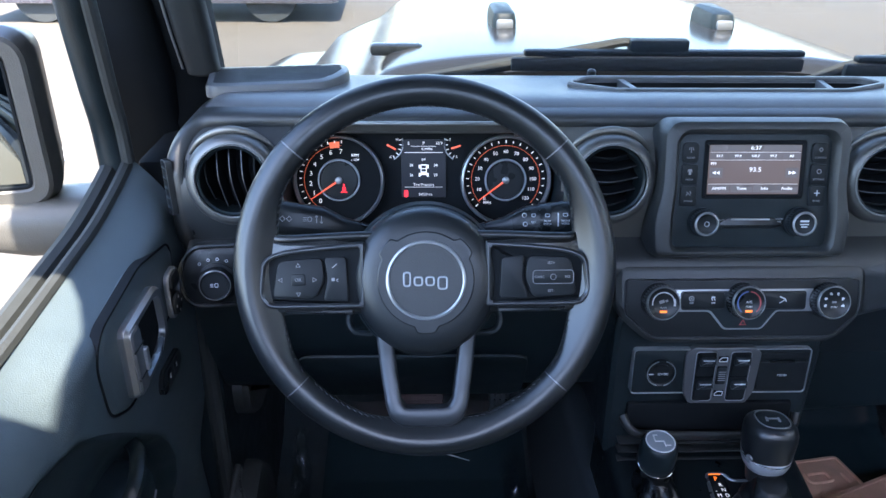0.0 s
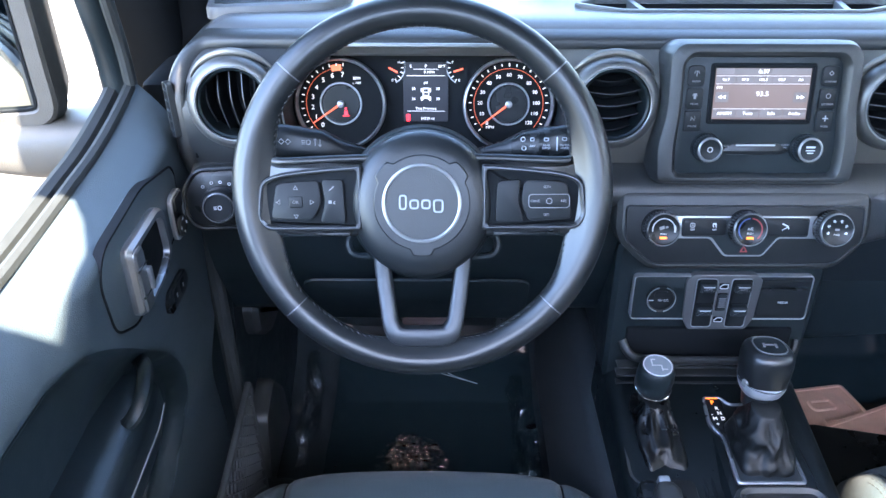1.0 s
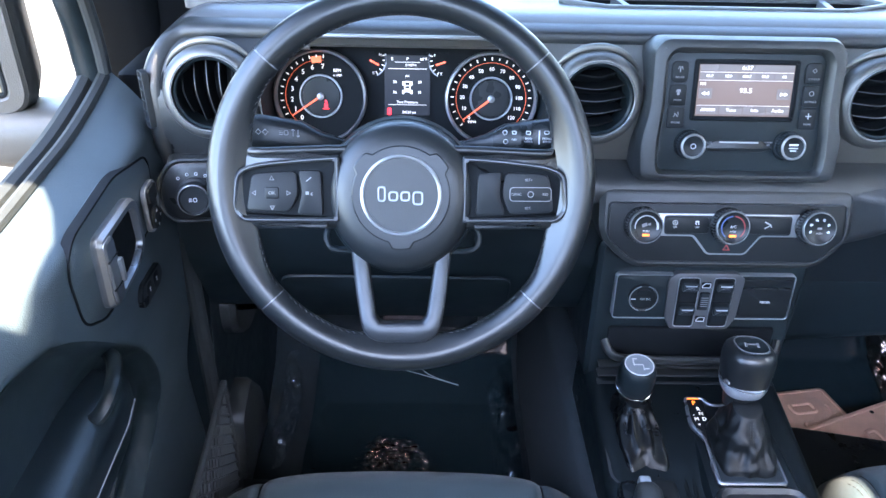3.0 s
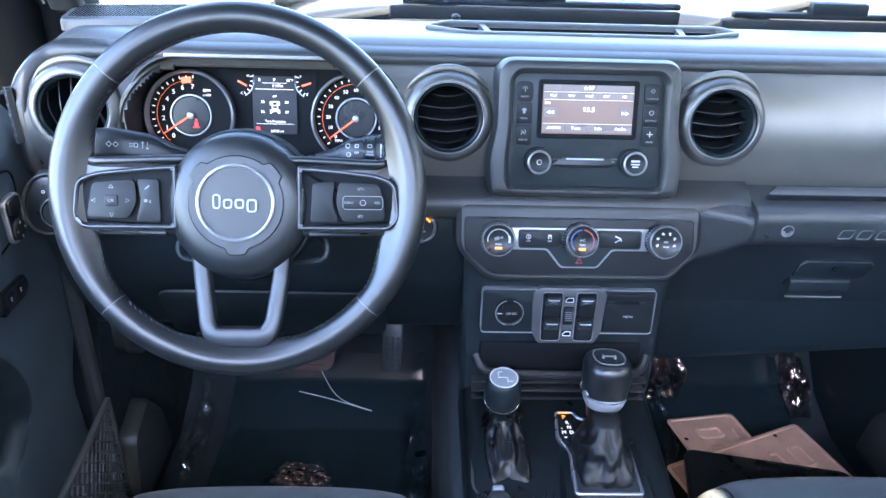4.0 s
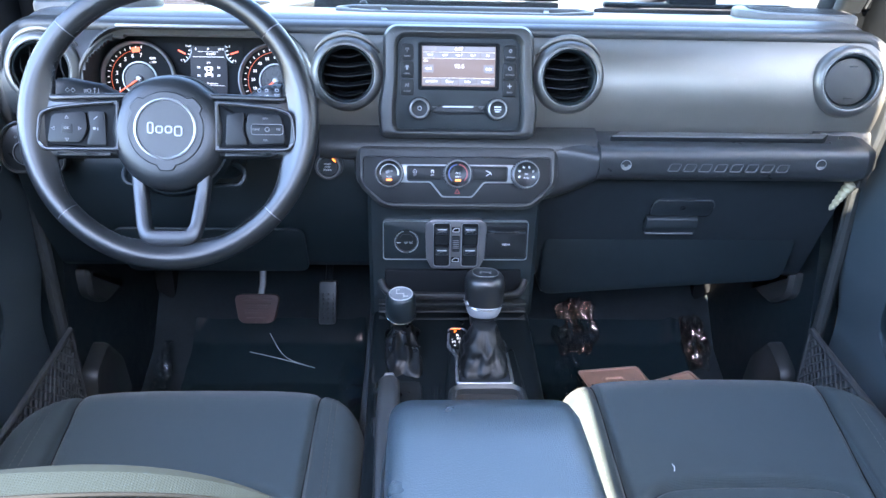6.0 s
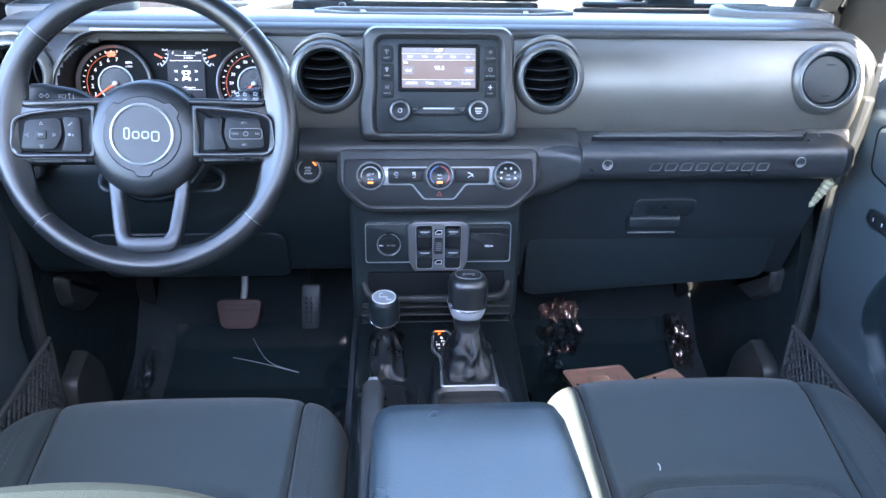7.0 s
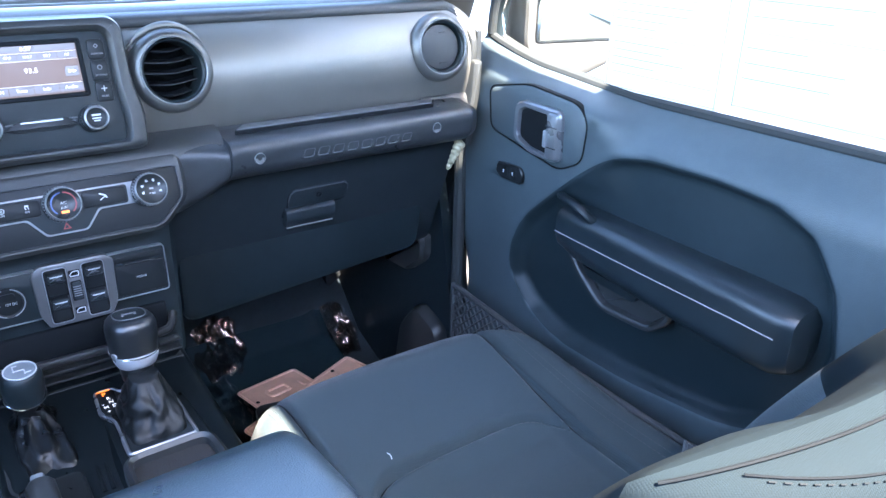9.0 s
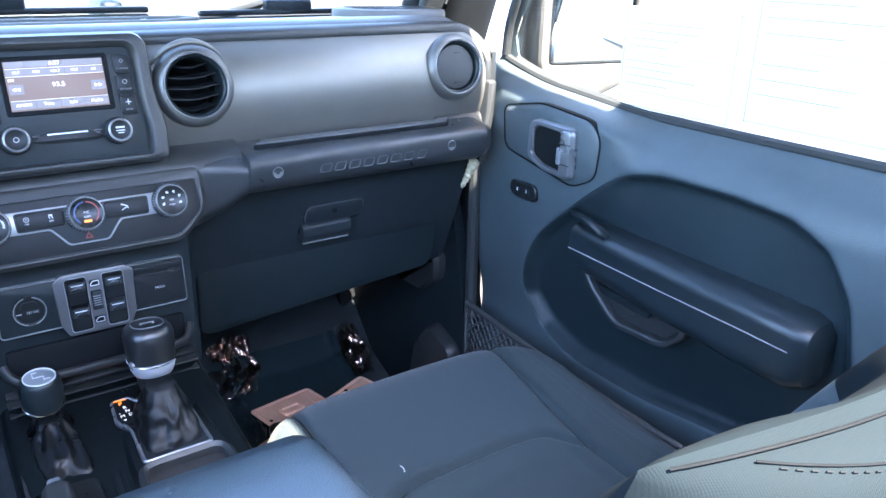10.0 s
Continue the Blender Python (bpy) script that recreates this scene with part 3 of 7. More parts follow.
# outside mirrors
for s in (-1, 1):
    mm = thing("side_mirror", pose(CX + s * (0.896 if s < 0 else 0.868), 0.80, 1.135, 0, 0, -s * 12), "black plastic door mirror with grey-green glass", "mirror")
    out = rrect(0.215, 0.190, 0.034, 6, 0, 0.130)
    def put(bm):
        bmesh.ops.transform(bm, matrix=Matrix.Rotation(radians(90), 4, "X"), verts=bm.verts)
        return bm
    shell = material("mirror_shell", (0.055, 0.052, 0.046), 0.45, 0, 0.15, 50, 0.3, 700)
    part("housing", put(rings(bmesh.new(), [at_z(out, 0.02), at_z(inset(out, -0.006), 0.0), at_z(inset(out, 0.004), -0.06), at_z(inset(out, 0.03), -0.09)])), shell, mm)
    part("rim", put(frame_ring(out, inset(out, 0.022), 0.018, 0.026, 0.004)), shell, mm)
    part("glass_edge", put(frame_ring(inset(out, 0.021), inset(out, 0.0245), 0.018, 0.0245, 0.0005)), BLACK, mm)
    part("glass", put(prism(inset(out, 0.013), 0.016, 0.021, 0.001)), MIRROR, mm)
    part("arm", rings(bmesh.new(), [[Vector((-s * x, p.x, p.y + z)) for p in rrect(d, h, min(d, h) * 0.4, 4)] for x, d, h, z in ((-0.06, 0.07, 0.030, 0.030), (0.0, 0.085, 0.052, 0.018), (0.07, 0.09, 0.066, 0.008), (0.16, 0.09, 0.070, 0.006))]), shell, mm)

# ---- dashboard ----
dash = thing("dashboard", pose(0, 0, 0), "black car dashboard with a satin grey trim band", "dashboard", kind="structure")
XL, XR = -0.262, 1.054


PADLINE = [(p.x, p.y) for p in smoothed([(1.10, 1.243), (1.03, 1.262), (0.95, 1.268), (0.895, 1.272), (0.868, 1.268), (0.855, 1.256), (0.858, 1.244), (0.875, 1.236), (0.95, 1.232), (1.10, 1.228)], 10)]
OUTLET = [(0.212, 0.952), (0.262, 0.922), (0.556, 0.922), (0.618, 0.954), (0.602, 0.980), (0.238, 0.980)]


def pad_point(u, v):
    """The dash top: a rolled front edge, and ends that round off into the sides."""
    x = CX - 0.640 + 1.280 * u
    k = min(len(PADLINE) - 1.001, v * (len(PADLINE) - 1))
    i = int(k)
    y = PADLINE[i][0] + (PADLINE[i + 1][0] - PADLINE[i][0]) * (k - i)
    z = PADLINE[i][1] + (PADLINE[i + 1][1] - PADLINE[i][1]) * (k - i)
    e = max(0.0, 1 - (0.640 - abs(x - CX)) / 0.040)
    fall = 1 - math.sqrt(max(0.0, 1 - e * e))
    return Vector((x, y, z - 0.030 * fall if z > 1.24 else z - 0.016 * fall))


def pad_keep(u, v):
    p = pad_point(u, v)
    return p.z < 1.25 or inside((p.x, p.y), OUTLET) < 0.002


part("top_pad", grid_skin(pad_point, 330, 130, keep=pad_keep), PAD, dash, "soft black dash top, paled for the sky sheen")
# defroster outlet: a sunk black trough with a thin rim and two dividers
out = rpoly(OUTLET, 0.008, 4)
slot = part("defroster_outlet", frame_ring(inset(out, -0.0065), inset(out, 0.0015), 1.264, 1.2738, 0.0020), PAD, dash, "sunk defroster outlet in the dash top")
part("trough", rings(bmesh.new(), [at_z(inset(out, 0.001), 1.268), at_z(inset(out, 0.008), 1.236), at_z(inset(out, 0.012), 1.2345)], cap_first=False), BLACK, slot)
for x, sg in ((0.283, 1), (0.548, -1)):
    bm = rings(bmesh.new(), [[Vector((x - 0.004, 0.979, z)), Vector((x + 0.004, 0.979, z)), Vector((x + 0.004 + sg * 0.008, 0.923, z)), Vector((x - 0.004 + sg * 0.008, 0.923, z))] for z in (1.238, 1.2705)])
    part("rib", bm, PAD, slot)
part("sun_sensor", lathe([(0.006, 1.268), (0.006, 1.2745), (0.004, 1.277), (0.001, 1.278)], 16, cx=0.250, cy=1.005), GLOSS, dash)

# speaker covers at both ends of the dash top
for s in (-1, 1):
    sp = thing("speaker_grille", pose(CX + s * 0.56, 0.965, 1.268, 0, 0, -s * 10), "perforated black speaker grille on the dash top", "speaker")
    out = rpoly([(-0.085, -0.05), (0.06, -0.05), (0.095, 0.0), (0.095, 0.045), (-0.085, 0.05)] if s < 0 else [(0.085, -0.05), (0.085, 0.05), (-0.095, 0.045), (-0.095, 0.0), (-0.06, -0.05)], 0.018, 4)
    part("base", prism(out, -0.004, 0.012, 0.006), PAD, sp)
    bm = bmesh.new()
    for i in range(42):
        for j in range(21):
            px, py = -0.074 + i * 0.0038 + (j % 2) * 0.0019, -0.040 + j * 0.0040
            if inside((px, py), out) > 0.010:
                prism(circle(0.0012, 5, px, py), 0.0121, 0.0126, bm=bm)
    tagged(part("hole_field", bm, BLACK, sp), kind="stuff")

# satin trim band, with openings for vents, cluster and radio
VENTS = [(-0.190, "left"), (0.236, "inner"), (0.557, "inner"), (0.974, "right")]


def trim_y(z):
    return 0.797 + (0.046 * ((z - 1.172) / 0.080) ** 2.3 if z > 1.172 else 0.014 * ((1.172 - z) / 0.060) ** 2)


ZT0, ZT1 = 1.112, 1.252


def trim_keep(u, v):
    x, z = XL + 0.012 + u * (XR - XL - 0.03), ZT0 + v * (ZT1 - ZT0)
    if any((x - vx) ** 2 + (z - 1.2) ** 2 < 0.0415 ** 2 for vx, _ in VENTS):
        return False
    d = abs(x - CX) - 0.608
    if d > 0 and z > 1.205 and (d / 0.0420) ** 2 + ((z - 1.205) / 0.0480) ** 2 > 1:
        return False
    if -0.079 < x < 0.124 and z < 1.2435:
        return False
    if any(((x - cx) / 0.0600) ** 2 + ((z - 1.175) / 0.0685) ** 2 < 1 for cx in (-0.079, 0.124)):
        return False
    return not (0.30 < x < 0.492 and 1.11 < z < 1.25)


SPLIT = 40 / 340
bm = grid_skin(lambda u, v: Vector((XL + 0.012 + u * (XR - XL - 0.03), trim_y(ZT0 + v * (ZT1 - ZT0)), ZT0 + v * (ZT1 - ZT0))), 340, 40, keep=lambda u, v: u > SPLIT and trim_keep(u, v))
part("trim_band", thicken(bm, 0.004), TRIM, dash, "satin metallic grey trim band")
bm = grid_skin(lambda u, v: Vector((XL + 0.012 + u * SPLIT * (XR - XL - 0.03), trim_y(ZT0 + v * (ZT1 - ZT0)), ZT0 + v * (ZT1 - ZT0))), 40, 40, keep=lambda u, v: trim_keep(u * SPLIT, v))
part("end_panel", thicken(bm, 0.004), DASH, dash, "plain dark panel round the driver end vent")

# moulded surround that runs up one end of the trim, along its top and down the other end
half = 0.652
run = [(-half + 0.006, 1.050, -1.0, 0.0), (-half + 0.003, 1.090, -1.0, 0.0), (-half, 1.130, -1.0, 0.0), (-half, 1.205, -1.0, 0.0)]
for k in range(1, 17):
    a = math.pi / 2 * k / 16
    run.append((-half + 0.044 * (1 - math.cos(a)), 1.205 + 0.050 * math.sin(a), -math.cos(a), math.sin(a)))
run += [(-half + 0.044 + (half - 0.044) * k / 8, 1.255, 0.0, 1.0) for k in range(1, 8)]
run += [(0.0, 1.255, 0.0, 1.0)] + [(-x, z, -nx, nz) for x, z, nx, nz in reversed(run)]
loops = []
for x, z, nx, nz in run:
    y = trim_y(min(ZT1, z))
    loops.append([Vector((CX + x + nx * off, y + back, z + nz * off * 0.8)) for off, back in ((-0.0105, 0.004), (-0.0100, -0.001), (-0.0085, -0.0034), (-0.004, -0.0046), (0.003, -0.0044), (0.0080, -0.0020), (0.0112, 0.004), (0.0130, 0.012), (0.0135, 0.080), (-0.0105, 0.080))])
part("trim_surround", rings(bmesh.new(), loops), DASH, dash, "moulded surround with rounded corners", angle=60)
part("trim_groove", tube([(CX + x - nx * 0.0112, trim_y(min(ZT1, z)) - 0.0003, z - nz * 0.0092) for x, z, nx, nz in run[2:-2]], 0.0017, 6), BLACK, dash)


def end_detail(s):
    """Below and beside the end vents: a plain skin down to the switches and a small demister outlet."""
    mid = CX + s * half
    x0, x1 = mid - s * 0.004, mid - s * 0.105
    bm = rings(bmesh.new(), [[Vector((x, y, z)) for y, z in ((0.86, 1.125), (0.8100, 1.1245), (0.8020, 1.118), (0.792, 1.100), (0.788, 1.070), (0.80, 1.050), (0.86, 1.050))] for x in (x0, x1)])
    part("lower_skin", bm, DASH, dash, angle=60)
    o = rrect(0.0135, 0.066, 0.004, 4)
    dm = part("demister", frame_ring(o, inset(o, 0.0012), -0.006, 0.0010, 0.0005), DASH, dash, "small side window demister outlet")
    dm.matrix_local = face(mid + s * 0.0092, trim_y(1.19) + 0.0012, 1.190, 0, s * 52)
    part("opening", prism(inset(o, 0.0010), -0.006, 0.0002), BLACK, dm)
    for k in range(5):
        part("louver", box(0.0, -0.024 + 0.012 * k, 0.0, 0.0105, 0.0022, 0.0028, 0.0006), DARK, dm)


for s in (-1, 1):
    end_detail(s)

# stepped end plate beside the grab bar
bm = bmesh.new()
o = rpoly([(1.056, 1.175), (1.036, 1.175), (1.033, 1.120), (1.022, 1.034), (1.038, 1.034), (1.052, 1.118)], 0.006, 3)
rings(bm, [[Vector((p.x, y, p.y)) for p in (o if k == 0 else inset(o, k))] for y, k in ((0.86, 0), (0.796, 0), (0.790, 0.002), (0.788, 0.005))])
part("end_plate", bm, DASH, dash)

# ledge below the trim, grab bar, glove box
prof_ledge = [(p.x, p.y) for p in smoothed([(0.86, 1.118), (0.81, 1.118), (0.785, 1.113), (0.757, 1.108), (0.748, 1.100), (0.747, 1.085), (0.752, 1.068), (0.768, 1.055), (0.80, 1.048), (0.88, 1.045)], 4)]
part("grab_bar", sweep_x(prof_ledge, 0.605, XR - 0.05, steps=2), GRIP, dash, "black passenger grab bar with plain raised lettering bars")
part("grab_bar_end", rings(bmesh.new(), [[Vector((x, 0.84 + (y - 0.84) * k, 1.085 + (z - 1.085) * k)) for y, z in prof_ledge] for x, k in ((XR - 0.05, 0.999), (XR - 0.035, 0.92), (XR - 0.022, 0.7))]), GRIP, dash)
part("insert_gap", prism([Vector((p.x, p.y)) for p in rpoly([(0.622, 0.7775), (0.643, 0.8045), (0.968, 0.8045), (0.948, 0.7775)], 0.004)], 1.110, 1.1180, 0.0005), BLACK, dash)
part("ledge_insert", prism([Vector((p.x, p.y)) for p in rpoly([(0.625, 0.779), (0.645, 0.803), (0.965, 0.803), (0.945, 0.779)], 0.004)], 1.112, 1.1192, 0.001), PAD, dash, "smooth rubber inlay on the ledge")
# transition from the centre stack to the grab bar
bm = bmesh.new()
loops = []
for x, yy, z0, z1 in ((0.50, 0.772, 1.118, 1.00), (0.545, 0.768, 1.117, 1.01), (0.585, 0.758, 1.114, 1.03), (0.612, 0.751, 1.108, 1.048)):
    loops.append([Vector((x, p.x, p.y)) for p in rpoly([(0.90, z0), (yy + 0.03, z0), (yy, z0 - 0.016), (yy + 0.004, z1 + 0.02), (yy + 0.03, z1), (0.90, z1)], 0.012, 3)])
rings(bm, loops)
part("grab_bar_root", bm, GRIP, dash)
for x, z in ((0.643, 1.0845), (0.934, 1.0880)):
    bm = lathe([(0.0082, 0), (0.0082, 0.002), (0.0072, 0.0035), (0.0066, 0.0020), (0.0030, 0.0020), (0.0030, 0.0008), (0.0005, 0.0008)], 24)
    bmesh.ops.transform(bm, matrix=face(x, 0.749, z, 0), verts=bm.verts)
    part("bolt", bm, RING, dash, "bright hex bolt in the grab bar")
# raised mark on the grab bar: plain slanted bars
bm = bmesh.new()
for k in range(8):
    x0 = 0.705 + k * 0.0232
    o = rpoly([(x0, -0.0065), (x0 + 0.017, -0.0065), (x0 + 0.021, 0.0065), (x0 + 0.004, 0.0065)], 0.003, 2)
    frame_ring(o, inset(o, 0.0012), -0.001, 0.0020, 0.0005, bm)
bmesh.ops.transform(bm, matrix=face(0, 0.7485, 1.081, 0), verts=bm.verts)
part("raised_mark", bm, material("mark_grey", (0.075, 0.080, 0.085), 0.4, 0.2, 0.1, 40), dash)
# glove box
gb = thing("glove_box", face(0.790, 0.872, 0.945, -3), "closed black glove box with a moulded latch", "glove box")
out = rpoly([(-0.235, -0.150), (0.20, -0.118), (0.225, 0.085), (0.215, 0.12), (-0.235, 0.12)], 0.025, 4)
part("lid", prism(out, -0.05, 0.0, 0.008), DARK, gb)
LATCH = face(0.790, 0.872, 0.945, -3).inverted() @ face(0.777, 0.8575, 0.952, -22) @ Matrix.Diagonal((0.84, 0.92, 1.0, 1.0))
rec = rpoly([(-0.055, 0.050), (0.052, 0.050), (0.060, 0.040), (0.056, 0.012), (-0.062, 0.012), (-0.062, 0.040)], 0.008, 4)
part("latch_plate", prism([p + Vector((0, 0.004)) for p in rec], -0.002, 0.0045, 0.002), GLOVE, gb).matrix_local = LATCH
# paler line painted in for light on the bevel of the plate
part("latch_edge", tube([(-0.064, 0.030, 0.0040), (-0.062, 0.046, 0.0043), (-0.054, 0.0530, 0.0045), (0.048, 0.0530, 0.0045), (0.057, 0.047, 0.0043), (0.059, 0.036, 0.0040)], 0.0012, 6), material("latch_highlight_grey", (0.07, 0.075, 0.08), 0.4, 0.2, 0.1, 40), gb).matrix_local = LATCH
part("latch_gap", frame_ring(inset(rec, -0.0022), rec, -0.002, 0.0012, 0.0004), BLACK, gb).matrix_local = LATCH
part("latch_pocket", prism(rpoly([(-0.070, 0.010), (0.038, 0.010), (0.036, -0.006), (-0.072, -0.006)], 0.004, 3), -0.002, 0.0012), BLACK, gb).matrix_local = LATCH
part("key_cylinder", lathe([(0.006, 0.003), (0.006, 0.0053), (0.0045, 0.0060), (0.001, 0.0050)], 18, cx=-0.002, cy=0.036), BUTTON, gb).matrix_local = LATCH
bm = rings(bmesh.new(), [[Vector((x, p.x, p.y)) for p in rpoly([(-0.018, 0), (0.016, 0), (0.014, 0.010), (-0.002, 0.016), (-0.018, 0.014)], 0.004, 3)] for x in (-0.068, -0.064, 0.028, 0.033)])
part("latch_handle", bm, GLOVE, gb).matrix_local = LATCH
part("latch_lip", box(-0.018, -0.0185, 0.0140, 0.097, 0.0022, 0.003, 0.0008), RING, gb).matrix_local = LATCH
# under-dash closing panels
part("lower_shell", sweep_x([(p.x, p.y) for p in rpoly([(0.815, 1.055), (0.91, 0.82), (1.10, 0.78), (1.38, 0.80), (1.38, 1.13), (0.90, 1.22), (0.86, 1.11)], 0.02, 3)], 0.52, XR - 0.02), GLOVE, dash)
part("lower_shell", sweep_x([(p.x, p.y) for p in rpoly([(0.80, 1.10), (0.785, 1.06), (0.81, 0.97), (0.87, 0.86), (1.0, 0.80), (1.38, 0.80), (1.38, 1.13), (0.95, 1.22), (0.93, 1.10)], 0.02, 3)], XL + 0.01, 0.27), DARK, dash)
# knee roll under the driver's vents
pr = [(p.x, p.y) for p in smoothed([(0.86, 1.128), (0.80, 1.122), (0.775, 1.108), (0.770, 1.09), (0.785, 1.078), (0.86, 1.076)], 4)]
part("knee_roll", sweep_x(pr, XL + 0.012, -0.145), DASH, dash)
part("knee_roll", sweep_x(pr, 0.195, 0.605), DASH, dash)
part("knee_panel", prism(rrect(0.30, 0.11, 0.02, 4), 0, 0.004, 0.002), DARK, dash).matrix_local = face(0.01, 0.835, 0.905, -27)
part("seam_strip", box(0.0, 0.812, 0.975, 0.42, 0.004, 0.002, 0), BLACK, dash)

# ---- centre stack ----
stack = thing("centre_stack", pose(0, 0, 0), "black centre stack joining dash and console", "dashboard")
out = rpoly([(0.246, 1.108), (0.246, 1.048), (0.286, 1.012), (0.510, 1.012), (0.549, 1.048), (0.549, 1.108)], 0.018, 5)
bm = rings(bmesh.new(), [[Vector((p.x, 0.82, p.y)) for p in out], [Vector((p.x, 0.770 + 0.364 * (p.y - 1.055), p.y)) for p in out], [Vector((p.x, 0.757 + 0.364 * (p.y - 1.055), p.y)) for p in inset(out, 0.003)], [Vector((p.x, 0.752 + 0.364 * (p.y - 1.055), p.y)) for p in inset(out, 0.009)]])
part("climate_surround", bm, DASH, stack)
out = rpoly([(0.262, 1.03), (0.53, 1.03), (0.528, 0.80), (0.265, 0.80)], 0.02, 4)
bm = rings(bmesh.new(), [[Vector((p.x, 1.0, p.y)) for p in out], [Vector((p.x, 0.790, p.y)) for p in out], [Vector((p.x, 0.785, p.y)) for p in inset(out, 0.006)]])
part("lower_centre_panel", bm, DARK, stack)
# bin with a rubber lip
part("bin_recess", box(0.397, 0.785, 0.872, 0.218, 0.012, 0.048, 0.004), BLACK, stack)
bm = tube(smoothed([(0.282, 0.776, 0.880), (0.290, 0.764, 0.868), (0.310, 0.758, 0.863), (0.397, 0.756, 0.862), (0.484, 0.758, 0.863), (0.504, 0.764, 0.868), (0.512, 0.776, 0.880)], 4), 0.0055, 10, flat=1.2)
part("bin_lip", bm, DASH, stack)
for k in range(3):
    part("bin_rib", box(0.397, 0.772 - 0.0015 * k, 0.842 - 0.013 * k, 0.236, 0.016, 0.003, 0.001), DASH, stack)

# ---- air vents ----
def air_vent(x, label, yaw=0.0, blades="side", closed=False):
    v = thing("air_vent", face(x, 0.797, 1.2, 10, yaw), label, "air vent", "round dash vents")
    part("bezel", lathe([(0.0415, -0.012), (0.0525, -0.008), (0.0520, -0.001), (0.0505, 0.0030), (0.0475, 0.0066), (0.0440, 0.0088), (0.0420, 0.0090), (0.0408, 0.0065), (0.0400, -0.012)], 64, close=True), VENTGREY, v, "satin grey conical bezel")
    part("edge_ring", lathe([(0.0416, 0.0088), (0.0410, 0.0097), (0.0402, 0.0092), (0.0400, 0.0070), (0.0410, 0.0070)], 64, close=True), RING, v, "thin bright inner edge")
    part("inner_ring", lathe([(0.0400, -0.002), (0.0400, 0.0052), (0.0385, 0.0066), (0.0362, 0.0040), (0.0355, -0.03), (0.0395, -0.03)], 64, close=True), DARK, v)
    brow = [Vector((0.0560 * math.cos(radians(a)), 0.0560 * math.sin(radians(a)), -0.006 - 0.010 * (a - 90) ** 2 / 3600)) for a in range(30, 151, 6)]
    if not closed:
        part("brow", tube(brow, [0.0008 + 0.0036 * math.sin(math.pi * k / 20) ** 0.7 for k in range(21)], 10), TRIM, v, "moulded brow over the vent", angle=80)
    part("barrel", lathe([(0.0395, -0.004), (0.0375, -0.055), (0.0365, -0.058), (0.036, -0.05), (0.0372, -0.004)], 48, close=True), BLACK, v)
    part("back", lathe([(0.038, -0.058), (0.038, -0.054), (0.0005, -0.054)], 32), BLACK, v)
    if closed:
        d = part("flap", lathe([(0.0345, -0.008), (0.0348, -0.003), (0.0335, -0.0008), (0.025, 0.0006), (0.0005, 0.0012)], 48), DASH, v, "closed round shutter")
        part("tab", box(0.002, -0.024, 0.0, 0.012, 0.003, 0.004, 0.001), GLOSS, d)
        part("tab", box(0.004, 0.022, 0.0, 0.012, 0.003, 0.003, 0.001), DARK, d)
        return v
    for k in (-2, -1, 0, 1, 2):
        if blades == "up":
            x0 = k * 0.0135
            h = math.sqrt(0.036 ** 2 - x0 ** 2) * 0.96
            pts = smoothed([(x0 + 0.004, -h, -0.014), (x0 - 0.003, 0, -0.008), (x0 + 0.004 - 0.008, h, -0.014)], 6)
        else:
            y0 = k * 0.0135
            h = math.sqrt(0.036 ** 2 - y0 ** 2) * 0.96
            pts = smoothed([(-h, y0 - 0.001, -0.014), (0, y0 - 0.0035, -0.007), (h, y0 + 0.001, -0.014)], 6)
        bm = bmesh.new()
        loops = []
        for p in pts:
            if blades == "up":
                loops.append([p + Vector(q) for q in ((-0.0009, 0, 0.004), (0.0009, 0, 0.004), (0.0040, 0, -0.018), (0.0020, 0, -0.018))])
            else:
                loops.append([p + Vector(q) for q in ((0, -0.0009, 0.004), (0, 0.0009, 0.004), (0, 0.0045, -0.018), (0, 0.0025, -0.018))])
        rings(bm, loops)
        lv = part("louver", bm, BLACK, v)
        if abs(k) < 2:
            # paler thread along the blade, in place of light caught on its edge
            part("edge", tube([p + Vector((0, 0, 0.0042)) for p in pts], 0.0005, 5), material("dark_satin_frame", (0.10, 0.105, 0.11), 0.36, 0.4, 0.08, 25), lv)
    return v


air_vent(VENTS[0][0], "open round vent with upright louvers beside the wheel", 4, "up")
air_vent(VENTS[1][0], "open round vent with tilted louvers by the radio", 0, "side")
air_vent(VENTS[2][0], "open round vent with level louvers by the radio", 0, "side")
air_vent(VENTS[3][0], "closed round vent at the dash end", -4, "side", True)

# ---- instrument cluster ----
cl = thing("instrument_cluster", face(0.024, 0.861, 1.175, 15), "black instrument cluster with two orange-lit dials", "gauge cluster")
hood_out = [Vector((sx * 0.1015 + 0.0600 * math.cos(radians(a)), 0.0690 * math.sin(radians(a)))) for sx, a0 in ((-1, 90), (1, 270)) for a in range(a0, a0 + 181, 9)]
bm = rings(bmesh.new(), [at_z(inset(hood_out, -0.002), 0.060), at_z(hood_out, 0.060), at_z(inset(hood_out, 0.004), -0.001), at_z(inset(hood_out, -0.002), -0.012)], closed=True)
part("shroud", bm, DARK, cl)
M = face(0.024, 0.861, 1.175, 15)
def on_trim(d, lift):
    return [Vector((0.024 + p.x, trim_y(min(ZT1, max(ZT0, 1.175 + p.y))) - lift, 1.175 + p.y)) for p in inset(hood_out, -d)]
